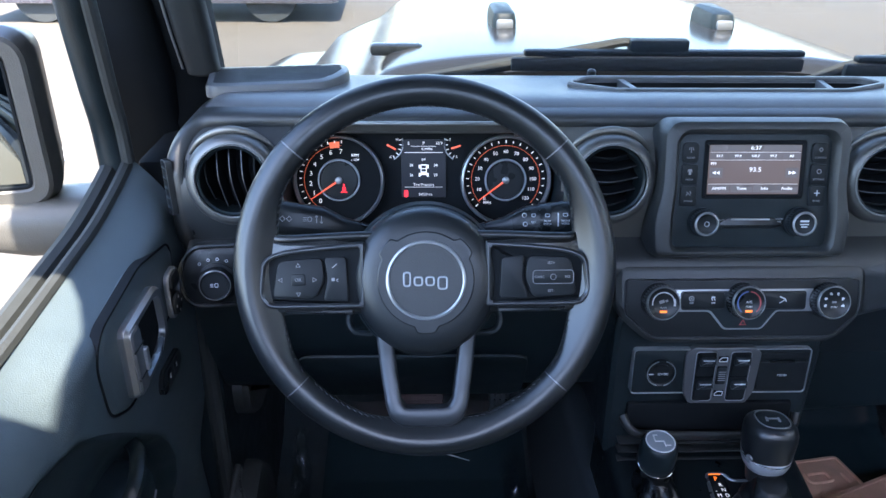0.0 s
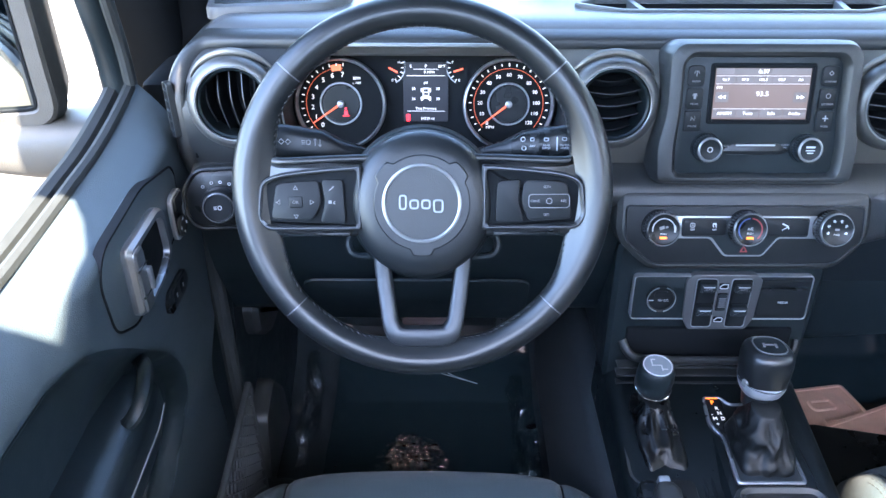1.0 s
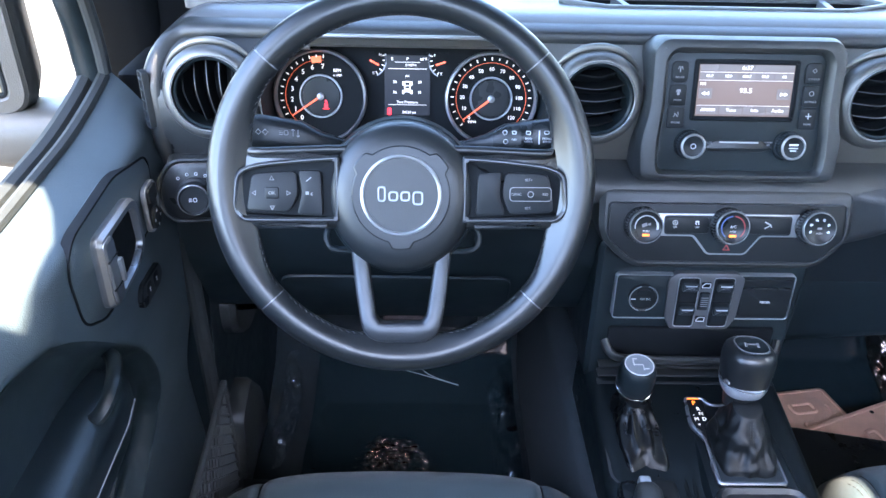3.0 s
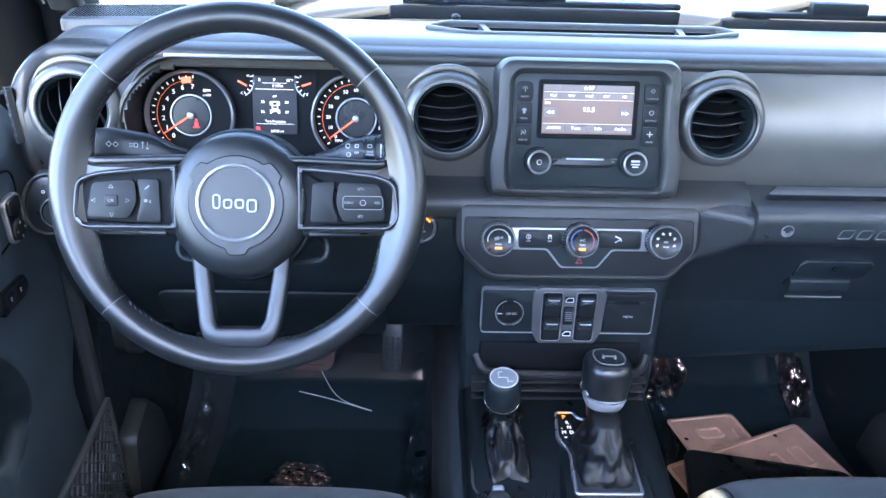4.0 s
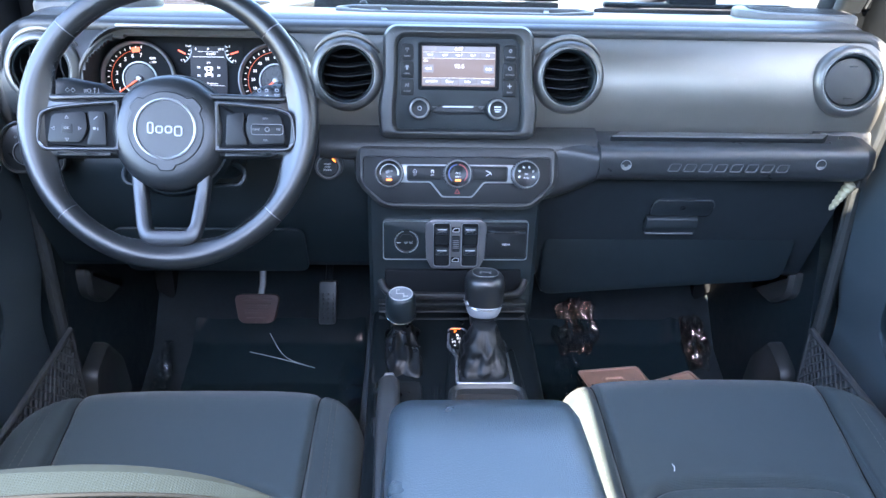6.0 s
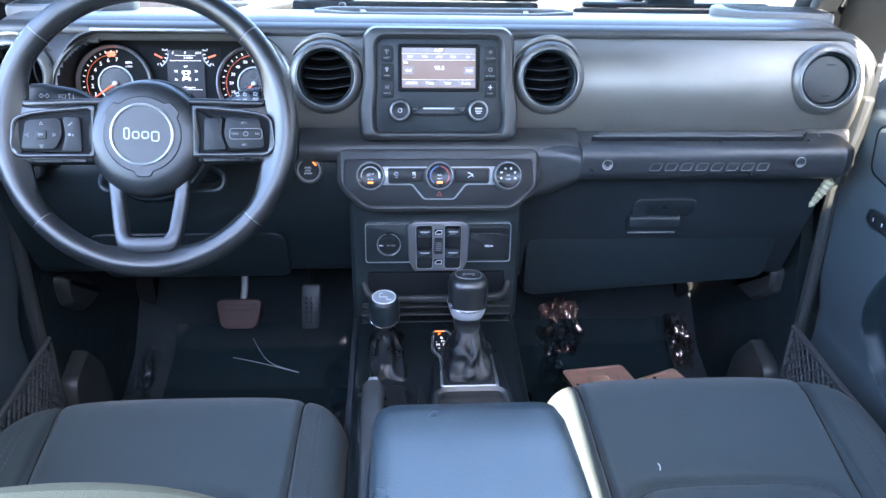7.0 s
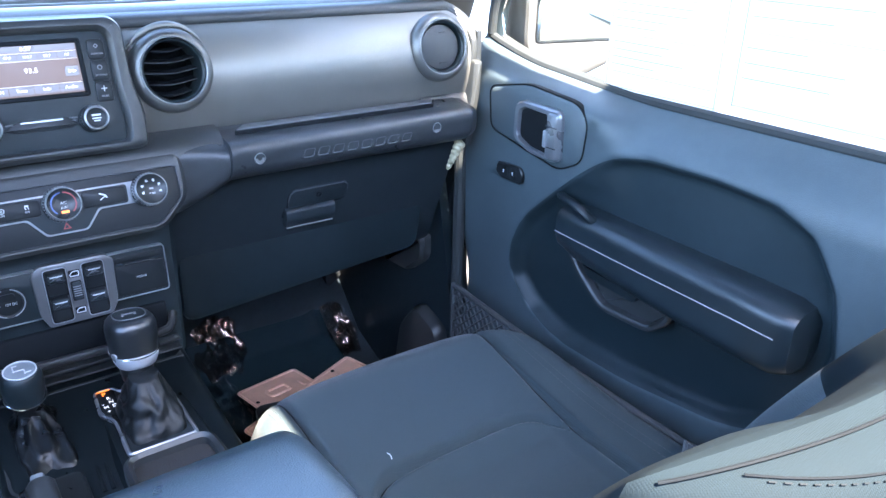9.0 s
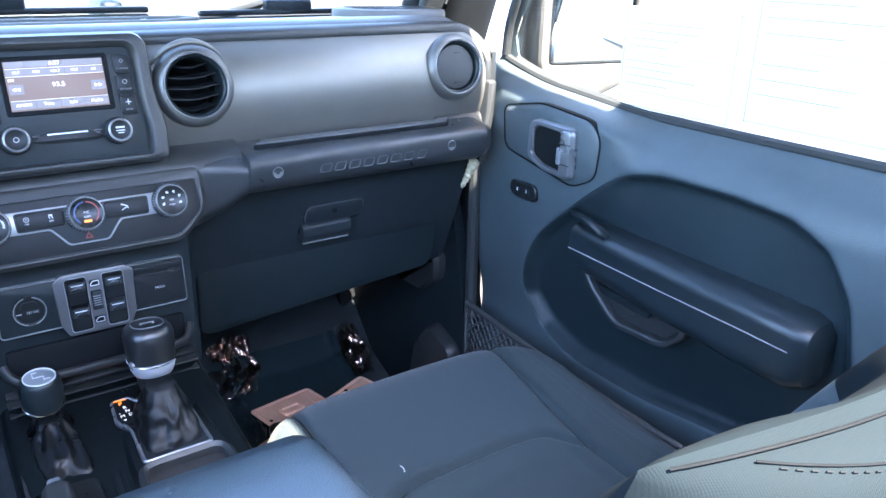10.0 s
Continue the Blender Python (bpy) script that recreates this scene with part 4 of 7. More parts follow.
bm = rings(bmesh.new(), [on_trim(0.010, -0.003), on_trim(0.0095, 0.0035), on_trim(0.0075, 0.0050), on_trim(0.005, 0.0040), [M @ Vector((p.x, p.y, 0.040)) for p in inset(hood_out, -0.001)], [M @ Vector((p.x, p.y, 0.030)) for p in inset(hood_out, -0.004)]], cap_first=False, cap_last=False)
part("cluster_bezel", bm, TRIM, dash, "satin grey lip round the gauges")
part("back_plate", prism(hood_out, -0.010, -0.002), BLACK, cl)
part("top_lip", prism(rrect(0.225, 0.004, 0.0015, 3, 0, 0.0705), 0.045, 0.064, 0.001), RING, cl)


def dial(cx, nums, a0, a1, needle_at, unit, size, big=True):
    g = part("dial", lathe([(0.052, -0.002), (0.052, 0.0), (0.0005, 0.0)], 56, cx=cx, cy=0.0), BLACK, cl)
    part("bezel", lathe([(0.0525, -0.002), (0.0555, 0.004), (0.0545, 0.013), (0.0525, 0.0145), (0.0515, 0.012), (0.0512, -0.002)], 64, cx=cx, close=True), SILVER, g, "thin bright dial rim")
    part("inner_ring", lathe([(0.0232, 0.0), (0.0240, 0.003), (0.0252, 0.003), (0.0258, 0.0)], 48, cx=cx, close=True), SILVER, g)
    part("hub", lathe([(0.0225, 0.0), (0.022, 0.0016), (0.0005, 0.0016)], 40, cx=cx), GLOSS, g)
    n = len(nums)
    bm = bmesh.new()
    bo = bmesh.new()
    for i in range((n - 1) * 2 + 1):
        a = radians(a0 + (a1 - a0) * i / (2 * (n - 1)))
        r = 0.0465
        bars([(cx + r * math.cos(a), r * math.sin(a), 0.0036 if i % 2 == 0 else 0.0026, 0.0011, math.degrees(a))], 0.0002, 0.0006, bm)
    part("tick_marks", bm, LIT, g, smooth=False)
    arc_band(0.0417, 0.0421, min(a0, a1), max(a0, a1), 0.0002, 0.0006, 40, cx, 0, bo)
    part("scale_arc", bo, LIT_DIAL, g, smooth=False)
    for i, s in enumerate(nums):
        a = radians(a0 + (a1 - a0) * i / (n - 1))
        r = 0.0345 if len(s) < 3 else 0.0335
        words("numeral", s, size, cx + r * math.cos(a), r * math.sin(a), 0.0003, g, LIT)
    words("unit", unit[0], 0.0048, cx + unit[1], unit[2], 0.0003, g, LIT)
    a = radians(needle_at)
    d = Vector((math.cos(a), math.sin(a), 0))
    sd = Vector((-d.y, d.x, 0))
    c = Vector((cx, 0, 0.0045))
    bm = rings(bmesh.new(), [[c - d * 0.004 + sd * 0.0014, c - d * 0.004 - sd * 0.0014, c + d * 0.041 - sd * 0.0006, c + d * 0.041 + sd * 0.0006], [v + Vector((0, 0, 0.0012)) for v in (c - d * 0.004 + sd * 0.0012, c - d * 0.004 - sd * 0.0012, c + d * 0.041 - sd * 0.0004, c + d * 0.041 + sd * 0.0004)]])
    part("needle", bm, LIT_NEEDLE, g, "glowing orange needle", smooth=False)
    part("needle_cap", lathe([(0.0042, 0.003), (0.0042, 0.0066), (0.003, 0.0074), (0.0005, 0.0074)], 20, cx=cx), SILVER, g)
    return g


tach = dial(-0.103, ["0", "1", "2", "3", "4", "5", "6", "7"], 228, 85, 214, ("RPM", 0.020, 0.030), 0.0080)
words("unit_small", "x 1000", 0.0036, -0.103 + 0.020, 0.0245, 0.0003, tach, LIT)
bm = arc_band(0.039, 0.0465, 88, 104, 0.0001, 0.0004, 8, -0.103)
part("red_zone", bm, LIT_DIAL, tach, smooth=False)
part("warning_light", bars([(-0.097, -0.011, 0.004, 0.005), (-0.097, -0.006, 0.002, 0.003), (-0.097, -0.0145, 0.008, 0.001)], 0.0018, 0.0022), LIT_RED, tach, "red seat belt warning light", smooth=False)
dial(0.100, ["0", "10", "20", "30", "40", "50", "60", "70", "80", "90", "100", "110", "120"], 222, -42, 217, ("MPH", -0.022, -0.028), 0.0060)
for cx, flip, w0, w1 in ((-0.036, 1, "C", "H"), (0.036, -1, "E", "F")):
    g = part("small_gauge", prism(rpoly([(cx - 0.014, 0.022), (cx + 0.014, 0.022), (cx + 0.016, 0.052), (cx - 0.016, 0.052)], 0.004), -0.001, 0.0005), BLACK, cl)
    bm = arc_band(0.0205, 0.0218, -62, 18, 0.0006, 0.0012, 14)
    bm2 = bmesh.new()
    for a in (-58, -40, -22, -4, 14):
        bars([(0.0185 * math.cos(radians(a)), 0.0185 * math.sin(radians(a)), 0.0035, 0.0008, a)], 0.0006, 0.0012, bm2)
    for b in (bm, bm2):
        bmesh.ops.transform(b, matrix=Matrix.Translation((cx - flip * 0.010, 0.044, 0)) @ Matrix.Diagonal((flip, 1, 1, 1)), verts=b.verts)
    part("rim", bm, SILVER, g, smooth=False)
    part("tick_marks", bm2, LIT, g, smooth=False)
    part("needle", bars([(cx - flip * 0.003, 0.040, 0.012, 0.0020, flip * -28 if flip > 0 else 18)], 0.0012, 0.002), LIT_NEEDLE, g, smooth=False)
    words("mark", w0, 0.0042, cx + flip * (-0.004), 0.028, 0.0006, g, LIT)
    words("mark", w1, 0.0042, cx + flip * (0.004), 0.049, 0.0006, g, LIT)
disp = part("display", prism(rrect(0.054, 0.070, 0.002, 3, 0, 0.014), -0.001, 0.0012, 0.0004), DISPLAY, cl, "lit driver display with tyre pressures")
for body, size, x, y in (("E", 0.0048, -0.018, 0.0445), ("P", 0.0052, 0.0, 0.0445), ("60°F", 0.0046, 0.019, 0.0445), ("0 MPH", 0.0046, 0.004, 0.0375), ("psi", 0.0042, 0, 0.0255), ("38", 0.0045, -0.015, 0.018), ("38", 0.0045, 0.0145, 0.018), ("36", 0.0045, -0.015, 0.006), ("39", 0.0045, 0.0145, 0.006), ("Tire Pressure", 0.0046, 0, -0.0055), ("34529 mi", 0.0044, 0.002, -0.0175)):
    words("readout", body, size, x, y, 0.0014, disp, LIT)
part("rule", bars([(0, 0.0335, 0.046, 0.0005), (0, 0.041, 0.03, 0.0004), (0, -0.0085, 0.046, 0.0004)], 0.0013, 0.0016), LIT, disp, smooth=False)
part("vehicle_symbol", bars([(-0.0032, 0.012, 0.0010, 0.013), (0.0032, 0.012, 0.0010, 0.013), (0, 0.0185, 0.0074, 0.0012), (0, 0.0140, 0.0060, 0.0008), (0, 0.0085, 0.0064, 0.0040), (-0.0050, 0.0165, 0.0020, 0.0044), (0.0050, 0.0165, 0.0020, 0.0044), (-0.0050, 0.0065, 0.0020, 0.0044), (0.0050, 0.0065, 0.0020, 0.0044)], 0.0013, 0.0017), LIT, disp, smooth=False)
part("brake_light", prism(rrect(0.0048, 0.0085, 0.0015, 3, -0.0215, -0.0165), 0.0008, 0.0016), LIT_RED, disp, "red lit brake warning", smooth=False)

# ---- steering column and stalks ----
colm = thing("steering_column", face(0.024, 0.70, 1.135, 22.7), "black steering column shroud with two stalks", "steering column")
bm = rings(bmesh.new(), [at_z(inset(rrect(0.125, 0.105, 0.035, 5), -k), z) for k, z in ((0.0, 0.005), (0.002, -0.05), (-0.004, -0.16), (-0.01, -0.22))])
part("shroud", bm, DARK, colm)
for s in (-1, 1):
    bm = rings(bmesh.new(), [[Vector((s * x, yy + p.y, zz + p.x)) for p in rrect(d, h, min(d, h) * 0.42, 4)] for x, yy, zz, d, h in ((0.045, 0.050, -0.02, 0.018, 0.016), (0.075, 0.056, -0.012, 0.024, 0.022), (0.095, 0.061, -0.006, 0.027, 0.034), (0.135, 0.066, 0.0, 0.026, 0.036), (0.150, 0.067, 0.002, 0.024, 0.033), (0.153, 0.067, 0.002, 0.016, 0.024))])
    stalk = part("stalk", bm, GLOSS, colm, "black control stalk with white symbols")
    stalk.location = (s * 0.010, -0.010, 0.0)
    if s < 0:
        bm = bars([(-0.1125, 0.0655, 0.0040, 0.0005), (-0.1125, 0.0672, 0.0040, 0.0005), (-0.1125, 0.0638, 0.0040, 0.0005), (-0.1005, 0.0655, 0.0006, 0.0075), (-0.0955, 0.0650, 0.0006, 0.0075), (-0.1013, 0.0684, 0.0006, 0.0022, -35), (-0.0997, 0.0684, 0.0006, 0.0022, 35), (-0.0963, 0.0621, 0.0006, 0.0022, 35), (-0.0947, 0.0621, 0.0006, 0.0022, -35)], 0.0138, 0.0143)
        for o in (circle(0.0032, 4, -0.1355, 0.0662), circle(0.0032, 4, -0.1285, 0.0660), rrect(0.0046, 0.0050, 0.0020, 4, -0.1075, 0.0655)):
            frame_ring(o, inset(o, 0.0006), 0.0138, 0.0143, 0.0001, bm)
        part("symbol", bm, GREYMARK, stalk, smooth=False)
    else:
        part("collar", tube([(0.112, 0.0635, -0.003), (0.124, 0.0645, -0.0015)], 0.0185, 20), GLOSS, stalk)
        bm = bars([(0.1285, 0.0645, 0.0012, 0.0140), (0.1455, 0.0600, 0.0012, 0.0012)], 0.0142, 0.0147)
        for o, z in ((circle(0.0026, 8, 0.0935, 0.0690), 0.0138), (circle(0.0026, 8, 0.0945, 0.0600), 0.0138), (rrect(0.0042, 0.0036, 0.0010, 3, 0.1030, 0.0690), 0.0142), (rrect(0.0048, 0.0036, 0.0010, 3, 0.1170, 0.0690), 0.0170), (rrect(0.0052, 0.0036, 0.0014, 3, 0.1360, 0.0695), 0.0145)):
            frame_ring(o, inset(o, 0.0006), z, z + 0.0004, 0.0001, bm)
        part("symbol", bm, MARK, stalk, smooth=False)
        for body, x, y, z in (("OFF", 0.1030, 0.0620, 0.0148), ("REAR", 0.1172, 0.0630, 0.0174), ("WIPER", 0.1172, 0.0600, 0.0172), ("FRONT", 0.1362, 0.0632, 0.0150), ("WIPER", 0.1362, 0.0602, 0.0150), ("MIST", 0.1455, 0.0645, 0.0148)):
            words("print", body, 0.0030, x, y, z, stalk, MARK)
for s in (-1, 1):
    part("paddle_bracket", tube(smoothed([(s * 0.052, -0.03, -0.01), (s * 0.078, -0.045, -0.005), (s * 0.074, -0.064, -0.002), (s * 0.04, -0.066, -0.004)], 4), 0.004, 8), DARK, colm)

# ---- steering wheel ----
wheel = thing("steering_wheel", face(0.025, 0.638, 1.160, 22.7, 1.0), "black leather steering wheel with a round hub", "steering wheel")
RC = Vector((0.0012, 0.0103, -0.004))
R0, RT = 0.1701, 0.0151


def flare(a):
    """How much the rim widens inwards at an angle: towards the side spokes, and towards the fork."""
    off = [abs((a - c + 180) % 360 - 180) for c in (356.5, 183.5, 270)]
    return max(step(36, 12, off[0]), step(36, 12, off[1])), step(25, 9, off[2])


def rim_arc(a0, a1, k, n):
    loops = []
    for i in range(n + 1):
        deg = a0 + (a1 - a0) * i / n
        side, low = flare(deg)
        d = Vector((math.cos(radians(deg)), math.sin(radians(deg)), 0))
        wide = RT * k + 0.0100 * side + 0.0050 * low
        loop = []
        for t in (2 * math.pi * q / 24 for q in range(24)):
            c, z = math.cos(t), RT * k * math.sin(t)
            if c < 0 and z > 0:
                z *= 1 - (0.55 * side + 0.45 * low) * step(0.05, 0.9, -c)
            loop.append(RC + d * (R0 + (RT * k if c > 0 else wide) * c) + Vector((0, 0, z)))
        loops.append(loop)
    return rings(bmesh.new(), loops)


SEAMS = [42, 138, 222, 318]
for a0, a1 in ((42.22, 137.78), (138.22, 221.78), (222.22, 317.78), (318.22, 401.78)):
    part("rim", rim_arc(a0, a1, 1.0, 44), LEATHER, wheel)
for a in SEAMS:
    part("rim_core", rim_arc(a - 0.5, a + 0.5, 0.955, 2), GREYMARK, wheel)
bm = bmesh.new()
for i in range(150):
    a = radians(i * 2.4)
    if any(abs((i * 2.4 - s + 180) % 360 - 180) < 2 for s in SEAMS) or 166 < i * 2.4 < 201 or i * 2.4 < 11 or i * 2.4 > 339 or 257 < i * 2.4 < 283:
        continue
    d = Vector((math.cos(a), math.sin(a), 0))
    side, low = flare(i * 2.4)
    c = RC + d * (R0 - RT * 0.98 - 0.0097 * side - 0.0048 * low) + Vector((0, 0, 0.004 - 0.002 * max(side, low)))
    sd = Vector((-d.y, d.x, 0))
    tube([c - sd * 0.0018 + Vector((0, 0, -0.002)), c + sd * 0.0018 + Vector((0, 0, 0.002))], 0.0006, 5, bm=bm)
tagged(part("rim_stitching", bm, STITCH, wheel), kind="stuff")
# hub: domed airbag cover
hub_out = [Vector((0.0715 * math.cos(a), 0.0715 * math.sin(a) * (1.075 if math.sin(a) < 0 else 0.98))) for a in (2 * math.pi * i / 56 for i in range(56))]
loops = [at_z([p * k for p in hub_out], z) for k, z in ((0.80, -0.050), (0.93, -0.035), (0.985, -0.024), (1.0, -0.014), (0.988, -0.0065), (0.955, -0.0005), (0.90, 0.0040), (0.82, 0.0074), (0.72, 0.0094), (0.60, 0.0100))]
hub = part("hub", rings(bmesh.new(), loops), HUBSKIN, wheel, "grained black airbag cover")
part("hub_side", rings(bmesh.new(), [at_z([p * k for p in hub_out], z) for k, z in ((0.95, -0.056), (1.05, -0.046), (1.07, -0.032), (1.03, -0.020), (0.96, -0.016))]), DARK, wheel)
# raised collar with three ears
col = []
for i in range(72):
    a = 2 * math.pi * i / 72
    deg = math.degrees(a)
    r = 0.0465
    for e in (40, 140, 270):
        d = abs((deg - e + 180) % 360 - 180)
        r += 0.0055 * step(15, 9, d)
    col.append(Vector((r * math.cos(a), r * math.sin(a))))
part("collar", rings(bmesh.new(), [at_z(col, 0.004), at_z(col, 0.0105), at_z(inset(col, 0.0012), 0.0115), at_z(inset(col, 0.004), 0.0115)]), HUBSKIN, hub)
part("collar_groove", frame_ring([p * 1.015 for p in col], col, 0.0045, 0.0078, 0.0003), BLACK, hub)
badge = part("badge", lathe([(0.036, 0.009), (0.0355, 0.0122), (0.0005, 0.0125)], 56), DASH, hub, "round textured badge with a bright ring")
part("badge_ring", lathe([(0.0362, 0.010), (0.0382, 0.0125), (0.0378, 0.0142), (0.0362, 0.0148), (0.0350, 0.0140), (0.0348, 0.010)], 64, close=True), SILVER, badge, "bright badge ring")
# plain raised mark instead of lettering
bm = bmesh.new()
for x, w, y, h in ((-0.0180, 0.0078, 0.0012, 0.0148), (-0.0072, 0.0092, -0.0008, 0.0096), (0.0040, 0.0092, -0.0008, 0.0096), (0.0158, 0.0100, -0.0026, 0.0130)):
    o = rrect(w, h, 0.0036, 4, x, y)
    frame_ring(o, inset(o, 0.0018), 0.0124, 0.0138, 0.0005, bm)
part("badge_mark", bm, SILVER, badge, "raised bright mark")
part("airbag_mark", bars([(0, -0.0545, 0.014, 0.0014), (0, -0.0585, 0.006, 0.004)], 0.0015, 0.0038), GREYMARK, hub, smooth=False)
# side spokes with switch pods
for s in (-1, 1):
    def mirror(pts):
        return [Vector((s * x, y)) for x, y in pts]
    # leather web that runs from the hub into the rim
    sp = rpoly(mirror([(0.050, 0.0390), (0.100, 0.0395), (0.140, 0.0395), (0.152, 0.046), (0.165, 0.050), (0.172, 0.0), (0.165, -0.046), (0.152, -0.041), (0.138, -0.034), (0.050, -0.034)]), [0.004, 0.02, 0.012, 0.01, 0.004, 0.02, 0.004, 0.01, 0.012, 0.004], 5)
    spoke = part("spoke", rings(bmesh.new(), [at_z(sp, -0.020), at_z(sp, -0.007), at_z(inset(sp, 0.0025), -0.0025), at_z(inset(sp, 0.006), -0.0005)]), LEATHER, wheel, "smooth leather web of the wheel")
    ridge = smoothed([(s * x, y, z) for x, y, z in ((0.046, 0.0425, -0.0050), (0.075, 0.0418, -0.0040), (0.105, 0.0405, -0.0030), (0.130, 0.0395, -0.0025), (0.142, 0.0400, -0.0040), (0.150, 0.0440, -0.0075))], 5)
    part("spoke_ridge", tube(ridge, 0.0042, 12), LEATHER, spoke)
    po = rpoly(mirror([(0.058, 0.0365), (0.100, 0.0335), (0.138, 0.0290), (0.156, 0.0215), (0.160, -0.0150), (0.150, -0.0265), (0.058, -0.0265)]), [0.003, 0.03, 0.02, 0.012, 0.014, 0.012, 0.003], 5)
    part("pod_bezel", frame_ring(po, inset(po, 0.0046), -0.004, 0.0066, 0.0018), POD, spoke, "satin grey frame round the switches")
    part("pod_face", prism(inset(po, 0.0040), -0.004, 0.0008, 0.0005), BLACK, spoke)
    if s < 0:
        pad = rpoly([(-0.133, -0.0165), (-0.092, -0.0165), (-0.084, 0.0), (-0.086, 0.022), (-0.127, 0.019)], 0.006, 4)
        b = part("cursor_pad", prism(pad, 0.001, 0.0045, 0.001), BUTTON, spoke)
        b.location.x = -0.013
        part("ok_button", prism(rrect(0.013, 0.011, 0.002, 3, -0.1085, 0.001), 0.0045, 0.0056, 0.0005), BUTTON, b)
        words("print", "OK", 0.0046, -0.1085, 0.001, 0.0057, b, GREYMARK)
        bm = bmesh.new()
        for cx, cy, a in ((-0.1085, 0.0145, 90), (-0.1085, -0.0125, -90), (-0.125, 0.001, 180), (-0.0935, 0.001, 0)):
            o = circle(0.0028, 3, cx, cy, radians(a))
            frame_ring(o, inset(o, 0.0005), 0.0045, 0.0049, 0.0001, bm)
        part("arrow", bm, GREYMARK, b, smooth=False)
        ph = rpoly([(-0.0835, 0.0225), (-0.063, 0.0225), (-0.061, -0.0205), (-0.0855, -0.0190), (-0.0805, 0.0)], 0.004, 3)
        c = part("phone_button", prism(ph, 0.001, 0.0042, 0.001), BUTTON, spoke)
        c.location.x = -0.013
        part("print", bars([(-0.074, 0.0140, 0.0060, 0.0010, 40), (-0.0755, 0.0010, 0.0030, 0.0030), (-0.0715, 0.0010, 0.0020, 0.0008, 30), (-0.0715, -0.0005, 0.0020, 0.0008, -30)], 0.0042, 0.0046), GREYMARK, c, smooth=False)
    else:
        left = rpoly([(0.058, -0.0195), (0.060, 0.0205), (0.0825, 0.0225), (0.0800, 0.0), (0.0865, -0.0185)], 0.004, 3)
        part("distance_button", prism(left, 0.001, 0.0048, 0.001), BUTTON, spoke).location.x = 0.013
        pad = rpoly([(0.133, -0.0165), (0.090, -0.0185), (0.083, 0.0), (0.086, 0.022), (0.127, 0.020)], 0.006, 4)
        b = part("cruise_pad", prism(pad, 0.001, 0.0045, 0.001), BUTTON, spoke)
        b.location.x = 0.013
        o = rrect(0.040, 0.0135, 0.004, 4, 0.110, 0.001)
        part("cruise_button", prism(o, 0.0045, 0.0056, 0.0005), BUTTON, b)
        part("outline", frame_ring(o, inset(o, 0.0006), 0.0050, 0.0058, 0.0001), GREYMARK, b)
        for body, x, y in (("SET+", 0.108, 0.0145), ("SET-", 0.108, -0.0125), ("CANC", 0.0965, 0.001), ("RES", 0.124, 0.001)):
            words("print", body, 0.0034, x, y, 0.0057 if y == 0.001 else 0.0046, b, GREYMARK)
        o = circle(0.003, 16, 0.110, 0.001)
        part("symbol", frame_ring(o, inset(o, 0.0006), 0.0056, 0.0060, 0.0001), GREYMARK, b)
    low = rpoly(mirror([(0.070, -0.0285), (0.136, -0.0285), (0.130, -0.0325), (0.070, -0.0330)]), 0.0015, 3)
    part("spoke_lip", prism(low, -0.006, 0.003, 0.001), GLOSS, spoke)
# lower forked spoke
half = smoothed([(0.0412, -0.052, -0.0060), (0.0385, -0.080, -0.0045), (0.0345, -0.108, 0.0010), (0.0312, -0.124, 0.0045), (0.0225, -0.1340, 0.0060), (0.0, -0.1350, 0.0060)], 6)
line = [Vector((-p.x, p.y, p.z)) for p in half] + half[-2::-1]
loops = []
for i, p in enumerate(line):
    d = line[min(i + 1, len(line) - 1)] - line[max(i - 1, 0)]
    side = Vector((-d.y, d.x, 0)).normalized()
    w = 0.0080 + 0.0016 * step(-0.118, -0.134, p.y)
    loops.append([p + side * (w * a) + Vector((0, 0, b)) for a, b in ((-1, -0.016), (-1, -0.0035), (-0.9, -0.0015), (-0.62, 0.0), (0.62, 0.0), (0.9, -0.0015), (1, -0.0035), (1, -0.016))])
part("lower_spoke", rings(bmesh.new(), loops), FORK, wheel, "satin dark fork spoke")

# ---- radio ----
rad = thing("radio", face(0.396, 0.786, 1.176, 15), "black car radio with a lit touch screen and two knobs", "car radio")
so = rpoly([(-0.112, -0.063), (0.112, -0.063), (0.1155, -0.020), (0.1075, 0.018), (0.1075, 0.083), (0.095, 0.096), (-0.095, 0.096), (-0.1075, 0.083), (-0.1075, 0.018), (-0.1155, -0.020)], 0.012, 4)
si = rpoly([(-0.0885, -0.050), (0.0885, -0.050), (0.0895, -0.020), (0.0865, 0.018), (0.0865, 0.070), (0.080, 0.078), (-0.080, 0.078), (-0.0865, 0.070), (-0.0865, 0.018), (-0.0895, -0.020)], 0.008, 4)
part("surround", rings(bmesh.new(), [at_z(so, -0.06), at_z(so, 0.004), at_z(inset(so, 0.004), 0.014), at_z(inset(so, 0.009), 0.0165), at_z(inset(si, -0.006), 0.0165), at_z(inset(si, -0.002), 0.013), at_z(si, 0.006), at_z(si, -0.06)], closed=True), DASH, rad, "thick moulded frame round the radio")
part("face_plate", prism(inset(si, -0.0005), -0.05, 0.006, 0.001), DARK, rad)
fo = rrect(0.116, 0.0665, 0.004, 4, 0, 0.0385)
part("screen_bezel", frame_ring(fo, inset(fo, 0.0055), 0.0055, 0.0078, 0.001), BLACK, rad)
scr = part("screen", prism(rrect(0.108, 0.066, 0.002, 3, 0, 0.0315), 0.005, 0.0068, 0.0003), SCREEN, rad, "glowing radio screen")
scr.scale, scr.location = (0.97, 0.85, 1.0), (0.0, 0.0117, 0.0)
